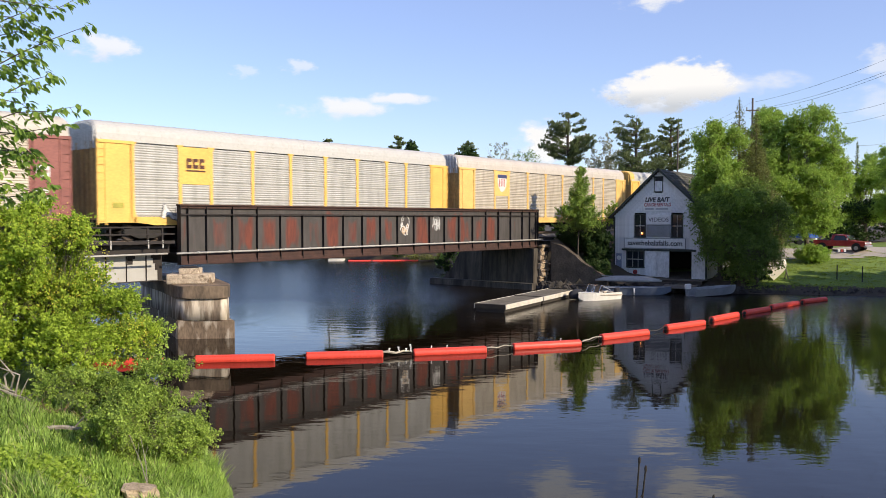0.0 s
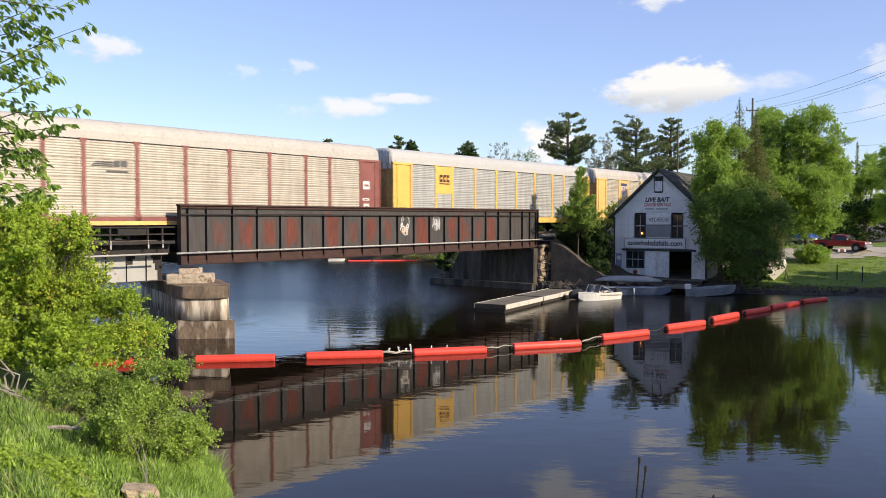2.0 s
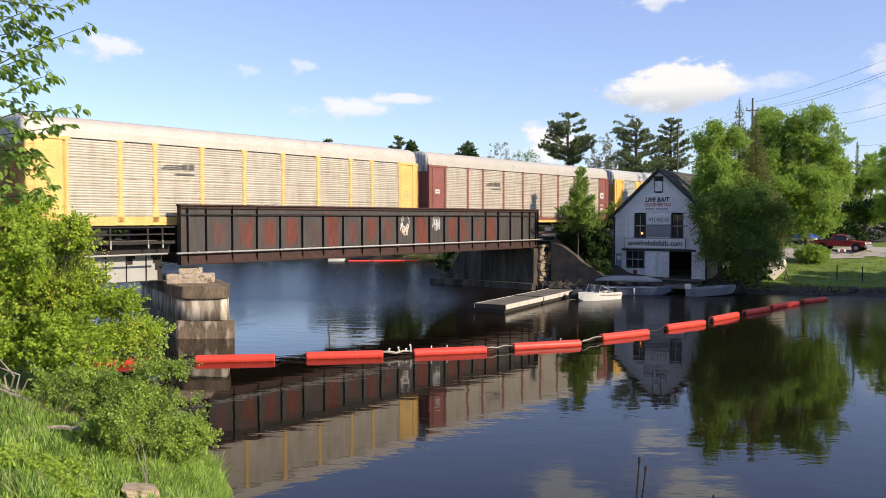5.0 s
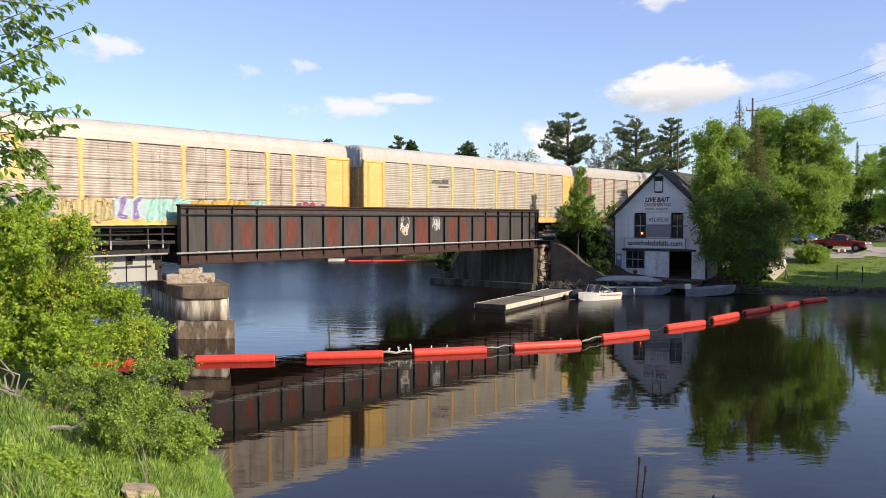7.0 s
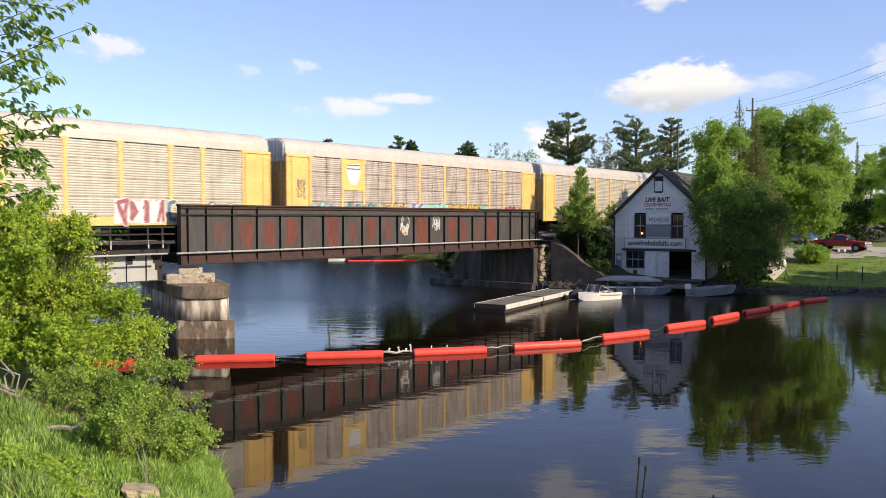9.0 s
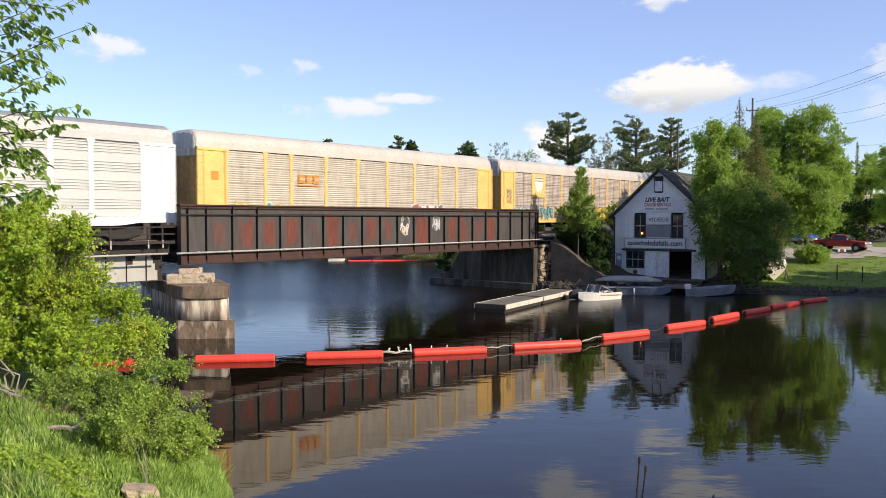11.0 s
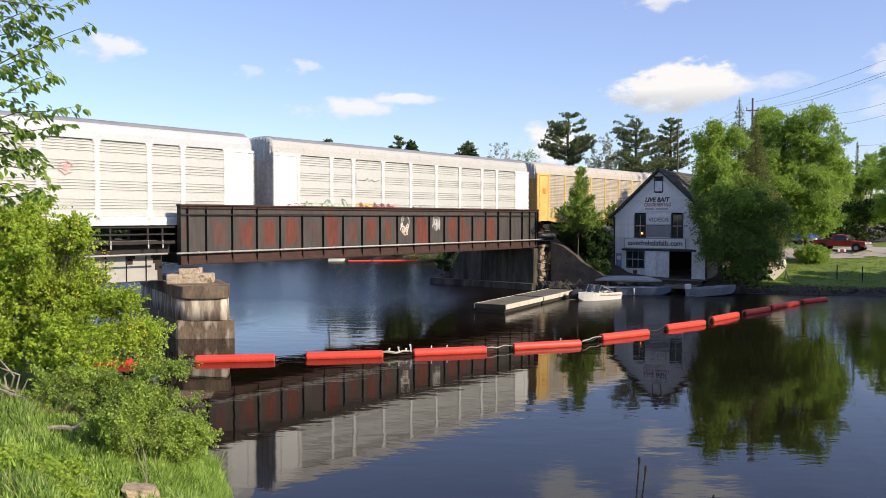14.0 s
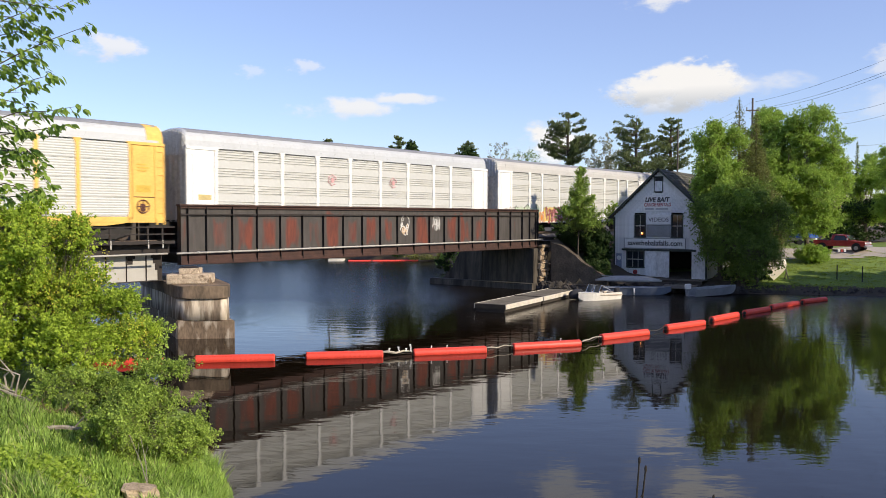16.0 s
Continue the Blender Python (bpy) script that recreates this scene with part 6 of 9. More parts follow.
HULL_WHITE = mat("white_gelcoat", (0.80, 0.76, 0.68), 0.35, var=0.25, scale=2)
HULL_TAN = mat("cream_hull_stripe", (0.50, 0.42, 0.33), 0.4, var=0.3, scale=2)
ALUMINIUM = mat("dull_aluminium", (0.29, 0.30, 0.31), 0.45, metal=0.3, var=0.3, scale=3)
HULL_BLUE = mat("blue_grey_hull", (0.13, 0.155, 0.20), 0.45, var=0.3, scale=2)
TARP_DARK = mat("dark_boat_cover", (0.035, 0.035, 0.04), 0.9, var=0.4)
CHROME = mat("bright_trim_metal", (0.6, 0.6, 0.6), 0.25, metal=0.9, var=0.2)
CLEAR = glass_mat("tinted_windscreen", (0.16, 0.18, 0.19))


def outboard(parent, x, z, cowl, label):
    o = part("outboard_motor", boxes((-0.35, 0.1, -0.16, 0.16, 0.12, 0.52), bevel=0.06), cowl, parent, label, m=pose(x, 0, z))
    part("motor_leg", boxes((-0.16, 0.0, -0.06, 0.06, -0.6, 0.12), bevel=0.02), ALUMINIUM, o)
    part("motor_bracket", boxes((-0.05, 0.16, -0.1, 0.1, -0.1, 0.14), bevel=0.01), ALUMINIUM, o)


def boats():
    b = thing("motorboat", pose(12.75, 60.3, -0.32, 0, 0, 214) @ Matrix.Scale(0.92, 4), "white runabout motorboat with a raked windscreen moored by the dock", "boat")
    part("hull", hull_bm(4.0, 1.65, 0.80, bow=0.45), HULL_WHITE, b, smooth=False)
    part("rub_strake", tube(bmesh.new(), [(0, 0.80, 0.62), (1.2, 0.84, 0.64), (2.3, 0.82, 0.68), (3.2, 0.52, 0.76), (3.95, 0, 0.86)], 0.045, 6), HULL_TAN, b, "brownish rubbing strake")
    part("foredeck", fix(prism(bmesh.new(), [(2.1, -0.76), (2.7, -0.66), (3.3, -0.42), (3.85, 0.0), (3.3, 0.42), (2.7, 0.66), (2.1, 0.76)], 0.76, 0.86)), HULL_WHITE, b)
    w = part("windscreen", boxes((2.28, 2.34, -0.10, -0.05, 0.82, 1.36), (2.28, 2.34, 0.05, 0.10, 0.82, 1.36)), CHROME, b, "metal-framed windscreen")
    for y0, y1 in ((-0.70, -0.10), (0.10, 0.70)):
        bm = bmesh.new()
        s = 1 if y0 > 0 else -1
        vs = [bm.verts.new(p) for p in ((2.55, min(y0, y1), 0.84), (2.55, max(y0, y1), 0.84), (2.22, max(y0, y1), 1.42), (2.22, min(y0, y1), 1.42))]
        bm.faces.new(vs)
        bmesh.ops.solidify(bm, geom=bm.faces[:], thickness=0.012)
        part("screen_pane", bm, CLEAR, w)
        fr = tube(bmesh.new(), [(2.55, y0, 0.84), (2.22, y0, 1.42), (2.22, y1, 1.42), (2.55, y1, 0.84)], 0.035, 6)
        part("screen_frame", fr, CHROME, w)
        part("side_screen_frame", tube(bmesh.new(), [(2.22, 0.72 * s, 1.42), (1.35, 0.74 * s, 1.05), (1.2, 0.76 * s, 0.80)], 0.032, 6), CHROME, w)
    part("seat", boxes((0.75, 1.1, -0.6, -0.15, 0.3, 0.85), (0.75, 1.1, 0.15, 0.6, 0.3, 0.85), bevel=0.05), HULL_TAN, b)
    part("engine_cover", boxes((0.1, 0.7, -0.4, 0.4, 0.25, 0.75), bevel=0.08), TARP_DARK, b)
    outboard(b, -0.05, 0.55, TARP_DARK, "dark outboard motor")

    dk = thing("covered_motor", pose(9.75, 59.3, 0, 0, 0, 30), "dark tarpaulin bundle over an outboard at the dock's end", "cover")
    bm = bmesh.new()
    bmesh.ops.create_icosphere(bm, subdivisions=3, radius=0.55)
    for v in bm.verts:
        v.co = Vector((v.co.x * 1.25, v.co.y * 0.8, max(-0.25, v.co.z * (0.85 + 0.25 * noise.noise(v.co * 3))))) + Vector((0, 0, 0.22))
    part("tarpaulin", bm, TARP_DARK, dk, smooth=True)
    c = thing("covered_boat", pose(12.5, 63.6, -0.16, 0, 0, -8), "blue-grey open fishing boat moored at the landing", "boat")
    part("hull", hull_bm(5.2, 1.6, 0.62), HULL_BLUE, c)
    part("gunwale", tube(bmesh.new(), [(0, -0.82, 0.62), (1.9, -0.84, 0.63), (3.4, -0.74, 0.655), (4.4, -0.48, 0.68), (5.17, 0, 0.70)], 0.03, 6), ALUMINIUM, c)
    part("fender", tube(bmesh.new(), [(2.3, -0.9, 0.1), (2.3, -0.92, 0.6)], 0.06, 8), SIGN_WHITE, c, "white fender", True)
    part("thwart", boxes((1.2, 1.45, -0.7, 0.7, 0.42, 0.47), (2.9, 3.15, -0.6, 0.6, 0.42, 0.47)), ALUMINIUM, c)

    k = thing("canoe", pose(12.3, 65.75, 1.20, 180, 0, -14), "upturned pale canoe lying on the landing", "canoe")
    bm = bmesh.new()
    secs = []
    for i in range(15):
        u = -1 + 2 * i / 14
        half, dep = 0.43 * (1 - abs(u) ** 2.4) + 0.015, 0.46 * (1 - 0.72 * abs(u) ** 2.6)
        secs.append([(2.6 + 2.6 * u, half * math.cos(t), 0.42 - dep * math.sin(t)) for t in np.linspace(0, math.pi, 11)])
    part("hull", fix(loft(bm, secs)), mat("dull_white_canoe", (0.36, 0.35, 0.33), 0.5, var=0.35, scale=2), k, smooth=True)
    part("keel_strip", boxes((0.5, 4.7, -0.012, 0.012, -0.02, 0.03)), ALUMINIUM, k)
    # trestles under it
    tr = thing("canoe_rack", pose(12.3, 65.75, 0.0, 0, 0, -14), "low dark timber rack under the canoe", "rack")
    for x in (1.0, 4.2):
        part("leg", boxes((x - 0.06, x + 0.06, -0.5, -0.38, -1.4, 0.72), (x - 0.06, x + 0.06, 0.38, 0.5, -1.4, 0.72)), DARK_WOOD, tr)
        part("crossbar", boxes((x - 0.05, x + 0.05, -0.6, 0.6, 0.70, 0.78)), DARK_WOOD, tr)

    a = thing("aluminium_boat", pose(18.75, 61.7, -0.16, 0, -2.5, 16), "small aluminium fishing boat with an outboard moored by the bank", "boat")
    part("hull", hull_bm(4.0, 1.5, 0.62), ALUMINIUM, a)
    part("thwart", boxes((0.9, 1.15, -0.65, 0.65, 0.45, 0.5), (2.2, 2.45, -0.6, 0.6, 0.45, 0.5)), ALUMINIUM, a)
    outboard(a, -0.05, 0.5, HULL_WHITE, "pale outboard motor")

    _x, _y, _z = 26.62, 66.60, 1.18
    lie = Matrix(((0.70, 0.70, 0.10, _x), (0.0, -0.14, 0.98, _y), (0.714, -0.686, -0.098, _z), (0, 0, 0, 1)))
    u = thing("dinghy", lie, "cream dinghy propped up on the grass among the trees", "boat")
    part("hull", hull_bm(2.0, 1.5, 0.55), mat("cream_dinghy", (0.80, 0.72, 0.56), 0.5, var=0.2, scale=2), u)
    s = thing("timber_prop", pose(28.35, 67.2, 0.55, 0, 0, 0), "short leaning timber prop beside the dinghy", "timber")
    part("pole", tube(bmesh.new(), [(0.25, 0, -0.1), (-0.15, 0, 1.35)], 0.05, 6), DOCK_WOOD, s)
    part("brace", tube(bmesh.new(), [(-0.2, 0.1, -0.1), (0.0, 0, 1.0)], 0.04, 6), DOCK_WOOD, s)
    ramp = thing("dock_ramp", pose(17.1, 64.3, 0.36, 0, 0, -30), "weathered plank ramp down to the boats", "ramp")
    rp = shared("plank", boxes((0, 2.6, 0, 0.2, -0.05, 0.0), bevel=0.006), DOCK_WOOD)
    for j in range(8):
        piece("plank", rp, ramp, pose(0, 0.21 * j, 0.02 * j, 5, 0, 0))
    part("pile", boxes((0.1, 0.25, 0.1, 0.25, -1.6, -0.05), (2.3, 2.45, 0.1, 0.25, -1.6, -0.05)), DARK_WOOD, ramp)


boats()

# ---- boom ----
BOOM_RED = mat("orange_red_float", (0.80, 0.075, 0.045), 0.45, var=0.25, scale=1.5, fine=10, dark=(0.55, 0.05, 0.03))
ROPE = mat("bleached_driftwood", (0.52, 0.46, 0.36), 0.8, var=0.4, scale=5)


def boom():
    """A safety boom of round floats: ends on the water, near bank to far bank."""
    ends = [((-14.6, 32.7), (-11.35, 32.9)), ((-10.19, 33.34), (-6.98, 33.74)), ((-5.78, 34.16), (-2.56, 34.66)), ((-1.29, 35.03), (1.90, 35.86)),
            ((3.14, 36.65), (6.38, 37.74)), ((7.68, 39.54), (10.43, 41.41)), ((11.82, 43.13), (14.51, 45.25)), ((15.41, 46.65), (17.79, 49.13)),
            ((18.56, 50.02), (20.84, 52.05)), ((21.48, 53.22), (24.31, 55.71)), ((25.03, 56.66), (27.49, 58.45))]
    R = 0.195
    for i, (p, q) in enumerate(ends):
        p, q = Vector((*p, 0)), Vector((*q, 0))
        d = q - p
        f = thing("boom_float", Matrix.Translation((p.x, p.y, -0.01)) @ pose(0, 0, 0, 0, 0, math.degrees(math.atan2(d.y, d.x))), "long orange-red cylindrical float of a safety boom", "boom float", "floats of the boom")
        L = d.length
        part("shell", tube(bmesh.new(), [(0, 0, 0), (0.02, 0, 0), (0.05, 0, 0), (L - 0.05, 0, 0), (L - 0.02, 0, 0), (L, 0, 0)], [R - 0.06, R - 0.02, R, R, R - 0.02, R - 0.06], 24), BOOM_RED, f)
        part("seam", boxes((0.05, L - 0.05, -R * 0.72, -R * 0.66, R * 0.68, R * 0.78)), BOOM_RED, f)
        for x in ((0.8, 1.5) if i == 3 else (2.4,) if i == 4 else ()):
            part("mooring_stub", tube(bmesh.new(), [(x, 0, R - 0.02), (x + 0.01, 0, R + 0.05), (x + 0.02, 0, R + 0.10)], [0.03, 0.022, 0.035], 6), SIGN_WHITE, f, "small white stub")
        for x in (0.0, L):
            part("end_ring", tube(bmesh.new(), [(x - 0.03, 0, 0), (x + 0.03, 0, 0)], 0.1, 10), DARK_WOOD, f)
    rnd = random.Random(2)
    for (p, q), (r, s) in zip(ends, ends[1:]):
        a, b = Vector((*q, 0.06)), Vector((*r, 0.06))
        d = b - a
        k = thing("boom_chain", Matrix.Translation(a) @ pose(0, 0, 0, 0, 0, math.degrees(math.atan2(d.y, d.x))), "slack chain between two floats of the boom", "chain", "chains of the boom")
        L = d.length
        bm = bmesh.new()
        tube(bm, [(L * t, 0.03 * math.sin(9 * t), 0.03 - 0.10 * math.sin(math.pi * t)) for t in np.linspace(0, 1, 9)], 0.02, 5)
        part("link_line", bm, DARK_WOOD, k)
    for i in (2, 3, 4):
        a, b = Vector((*ends[i][1], 0.05)), Vector((*ends[i + 1][0], 0.05))
        d = b - a
        k = thing("driftwood", Matrix.Translation(a) @ pose(0, -0.12, 0, 0, 0, math.degrees(math.atan2(d.y, d.x))), "bleached driftwood branch caught in the boom", "driftwood", "driftwood in the boom")
        L = d.length
        bm = bmesh.new()
        pts = [(L * t, 0.06 * math.sin(7 * t + i), 0.05 + 0.03 * math.sin(11 * t)) for t in np.linspace(0.02, 0.98, 8)]
        tube(bm, pts, [r * (1.0 if i == 2 else 0.5) for r in (0.05, 0.06, 0.055, 0.05, 0.05, 0.045, 0.04, 0.03)], 6)
        part("stem", bm, ROPE, k)
        if i == 2:
            for t, hh in ((0.18, 0.22), (0.55, 0.26), (0.75, 0.18), (0.92, 0.34)):
                bm = tube(bmesh.new(), [(L * t, 0, 0.05), (L * t + rnd.uniform(-0.04, 0.04), 0.02, hh * 0.6), (L * t + rnd.uniform(-0.06, 0.06), 0, hh)], [0.035, 0.03, 0.045], 6)
                part("stub", bm, SIGN_WHITE, k)
    # floats of another boom far upstream
    for i, x in enumerate((-13.1, -9.75, -6.6)):
        f = thing("boom_float", pose(x, 112.6 + 0.2 * i, -0.10, 0, 0, 3), "orange-red cylindrical float of an upstream boom", "boom float", "floats of the upstream boom")
        part("shell", tube(bmesh.new(), [(0, 0, 0), (0.05, 0, 0), (3.1, 0, 0), (3.15, 0, 0)], [0.14, 0.18, 0.18, 0.14], 18), BOOM_RED, f)
        part("end_ring", tube(bmesh.new(), [(3.14, 0, 0), (3.3, 0, 0)], 0.08, 8), DARK_WOOD, f)
    r = thing("rowing_boat", pose(-15.8, 112.4, -0.12, 0, 0, 5), "small white rowing boat by the upstream boom", "boat")
    part("hull", hull_bm(2.3, 0.95, 0.36), HULL_WHITE, r)
    part("thwart", boxes((0.7, 0.85, -0.36, 0.36, 0.22, 0.25), (1.4, 1.55, -0.36, 0.36, 0.22, 0.25)), DOCK_WOOD, r)


boom()
# ---- plants ----
BARK = mat("grey_brown_bark", (0.13, 0.10, 0.075), 0.95, var=0.5, scale=3, fine=15, bump=0.6, stretch=(1, 1, 0.25))
BARK_PALE = mat("pale_bark", (0.36, 0.31, 0.25), 0.9, var=0.5, scale=3, fine=15, bump=0.5, stretch=(1, 1, 0.25))
LEAF_BRIGHT = leaf_mat("spring_leaf", (0.215, 0.335, 0.050), (0.475, 0.62, 0.13), 0.54)
LEAF_MID = leaf_mat("green_leaf", (0.10, 0.17, 0.032), (0.27, 0.38, 0.075), 0.46)
LEAF_POPLAR = leaf_mat("young_poplar_leaf", (0.17, 0.275, 0.048), (0.43, 0.55, 0.125), 0.52)
# darker copy of LEAF_MID, with the shade put into the leaf colour
LEAF_DEEP = leaf_mat("shaded_leaf", (0.075, 0.13, 0.026), (0.25, 0.35, 0.07), 0.44)
LAWN_BLADE = leaf_mat("mown_grass_blade", (0.18, 0.255, 0.04), (0.44, 0.52, 0.11), 0.45)
# very dark leaf: the shade of banks and woods is put into the colour
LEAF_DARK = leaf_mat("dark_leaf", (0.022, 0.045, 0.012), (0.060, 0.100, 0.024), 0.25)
LEAF_PALE = leaf_mat("pale_budding_leaf", (0.22, 0.23, 0.13), (0.42, 0.42, 0.27), 0.35)
NEEDLE = leaf_mat("pine_needle", (0.105, 0.145, 0.058), (0.29, 0.34, 0.145), 0.42)
CEDAR = leaf_mat("brownish_cedar", (0.10, 0.112, 0.030), (0.25, 0.26, 0.080), 0.3)
SHRUB_A = leaf_mat("yellow_green_shrub_leaf", (0.13, 0.225, 0.022), (0.60, 0.73, 0.095), 0.52)
SHRUB_B = leaf_mat("fresh_shrub_leaf", (0.07, 0.135, 0.02), (0.52, 0.66, 0.13), 0.48)
WEED = leaf_mat("broad_weed_leaf", (0.20, 0.31, 0.035), (0.52, 0.65, 0.10), 0.5)
BLOSSOM = leaf_mat("yellow_blossom", (0.50, 0.44, 0.04), (0.72, 0.64, 0.10), 0.3)
GRASS = leaf_mat("long_grass_blade", (0.23, 0.36, 0.06), (0.70, 0.87, 0.24), 0.58)
GRASS_DEEP = leaf_mat("deep_green_blade", (0.07, 0.13, 0.022), (0.24, 0.36, 0.07), 0.5)
DRY_GRASS = leaf_mat("dry_grass_blade", (0.28, 0.26, 0.12), (0.48, 0.44, 0.24), 0.3)
MAPLE = leaf_mat("tree_leaf_near", (0.11, 0.20, 0.032), (0.40, 0.53, 0.11), 0.52, 0.35)


def leaf_cloud(name, centres, radii, count, size, material, seed, shell=0.55, flat=0.0, aspect=0.5):
    """Many small leaves filling uneven clumps, thickest near each clump's outside."""
    rng = np.random.default_rng(seed)
    centres, radii = np.asarray(centres, float), np.asarray(radii, float)
    vol = np.prod(radii, 1) ** (2 / 3)
    which = rng.choice(len(centres), count, p=vol / vol.sum())
    d = rng.normal(size=(count, 3))
    d /= np.linalg.norm(d, axis=1)[:, None]
    r = rng.random(count) ** (1 / 3)
    r = shell + (1 - shell) * r + rng.normal(size=count) * 0.10
    # leaves gather on sprays, leaving gaps between
    lump = np.sin(d[:, 0] * 7 + which * 1.7) * np.sin(d[:, 1] * 6 + which) * np.sin(d[:, 2] * 8 - which * 0.6)
    r *= 1 + 0.16 * lump
    c = centres[which] + d * radii[which] * r[:, None]
    nrm = rng.normal(size=(count, 3)) + d * 0.7
    nrm[:, 2] += flat + 0.25
    nrm /= np.linalg.norm(nrm, axis=1)[:, None]
    t = np.cross(nrm, rng.normal(size=(count, 3)))
    t /= np.linalg.norm(t, axis=1)[:, None]
    b = np.cross(nrm, t)
    s = size * (0.6 + 0.8 * rng.random(count))[:, None]
    v = np.stack([c - t * s * 0.5, c + b * s * 0.5 * aspect - nrm * s * 0.08, c + t * s * 0.5, c - b * s * 0.5 * aspect - nrm * s * 0.08], 1).reshape(-1, 3)
    i = np.arange(count) * 4
    f = np.stack([i, i + 1, i + 2, i + 3], 1)
    return raw_mesh(name, v, f, material)


def spray_cloud(lobes, sprays, length, per, size, seed, droop=0.15, up=0.35, gap=0.25, aspect=0.55, inner=0.35, spread=0.24, wave=0.55, boughs=9, fill=0.3, rise=0.25):
    """Leaves set along short twigs that reach out of large lobes (x, y, z, radius across, radius up).
    Gives the leaves and the twigs as arrays of corners and faces."""
    rng = np.random.default_rng(seed)
    lb = np.asarray(lobes, float)
    area = (lb[:, 3] * lb[:, 4]) ** 0.8
    which = rng.choice(len(lb), sprays * 2, p=area / area.sum())
    d = rng.normal(size=(len(which), 3))
    d /= np.linalg.norm(d, axis=1)[:, None]
    rad = lb[which][:, [3, 3, 4]]
    q = inner + (1 - inner) * rng.random(len(which)) ** 0.7
    o = lb[which, :3] + d * rad * q[:, None]
    # most twigs stand along boughs that reach out of each lobe and end in a point
    bd = rng.normal(size=(len(lb), boughs, 3))
    bd[:, :, 2] += rise * 1.5
    bd /= np.linalg.norm(bd, axis=2)[:, :, None]
    bl = 0.85 + 0.42 * rng.random((len(lb), boughs))
    pick = rng.integers(0, boughs, len(which))
    on = rng.random(len(which)) > fill
    u = (0.12 + 0.88 * rng.random(len(which)) ** 0.75)
    side = rng.normal(size=(len(which), 3)) * (0.20 * (1.15 - u))[:, None]
    ob_ = lb[which, :3] + rad * (bd[which, pick] * (u * bl[which, pick])[:, None] + side)
    o = np.where(on[:, None], ob_, lb[which, :3] + (o - lb[which, :3]) * 0.8)
    d = np.where(on[:, None], bd[which, pick] * 0.8 + d * 0.5, d)
    # uneven growth: thin places where the light comes through
    k = 6.283 / (wave * 4)
    f = np.sin(o[:, 0] * k + 1.7 * np.sin(o[:, 2] * k * 0.7)) + np.sin(o[:, 1] * k * 1.1 + 1.3 * np.sin(o[:, 0] * k * 0.8) + seed) + np.sin(o[:, 2] * k * 1.3 + 1.5 * np.sin(o[:, 1] * k * 0.9))
    keep = np.nonzero(f + rng.normal(size=len(f)) * 0.8 > -1.9 + gap * 4)[0][:sprays]
    o, d = o[keep], d[keep]
    n = len(o)
    ax = d * 0.9 + rng.normal(size=(n, 3)) * 0.45
    ax[:, 2] += up
    ax /= np.linalg.norm(ax, axis=1)[:, None]
    L = length * (0.5 + 0.9 * rng.random(n))
    m = n * per
    i = np.repeat(np.arange(n), per)
    u = rng.random(m) ** 0.8
    side = rng.normal(size=(m, 3))
    c = o[i] + ax[i] * (L[i] * u)[:, None] + side * (L[i] * spread * (1.05 - 0.75 * u))[:, None]
    c[:, 2] -= droop * L[i] * u * u
    nrm = rng.normal(size=(m, 3)) * 0.8 + d[i] * 0.75
    nrm[:, 2] += 0.2
    nrm /= np.linalg.norm(nrm, axis=1)[:, None]
    t = np.cross(nrm, rng.normal(size=(m, 3)))
    t /= np.linalg.norm(t, axis=1)[:, None]
    b = np.cross(nrm, t)
    s = size * (0.55 + 0.8 * rng.random(m))[:, None]
    v = np.stack([c - t * s * 0.5, c + b * s * 0.5 * aspect - nrm * s * 0.08, c + t * s * 0.5, c - b * s * 0.5 * aspect - nrm * s * 0.08], 1).reshape(-1, 3)
    j = np.arange(m) * 4
    leaves = (v, np.stack([j, j + 1, j + 2, j + 3], 1))
    # twigs: slim three-sided spikes
    root = o - ax * (L * 0.8)[:, None]
    e1 = np.cross(ax, rng.normal(size=(n, 3)))
    e1 /= np.linalg.norm(e1, axis=1)[:, None]
    e2 = np.cross(ax, e1)
    r = (length * 0.012)
    tip = o + ax * (L * 0.85)[:, None]
    tip[:, 2] -= droop * L * 0.7
    tv = np.stack([root + e1 * r, root - e1 * r * 0.5 + e2 * r * 0.87, root - e1 * r * 0.5 - e2 * r * 0.87, tip], 1).reshape(-1, 3)
    j = np.arange(n) * 4
    tf = np.concatenate([np.stack([j, j + 1, j + 3], 1), np.stack([j + 1, j + 2, j + 3], 1), np.stack([j + 2, j, j + 3], 1)])
    return leaves, (tv, tf)


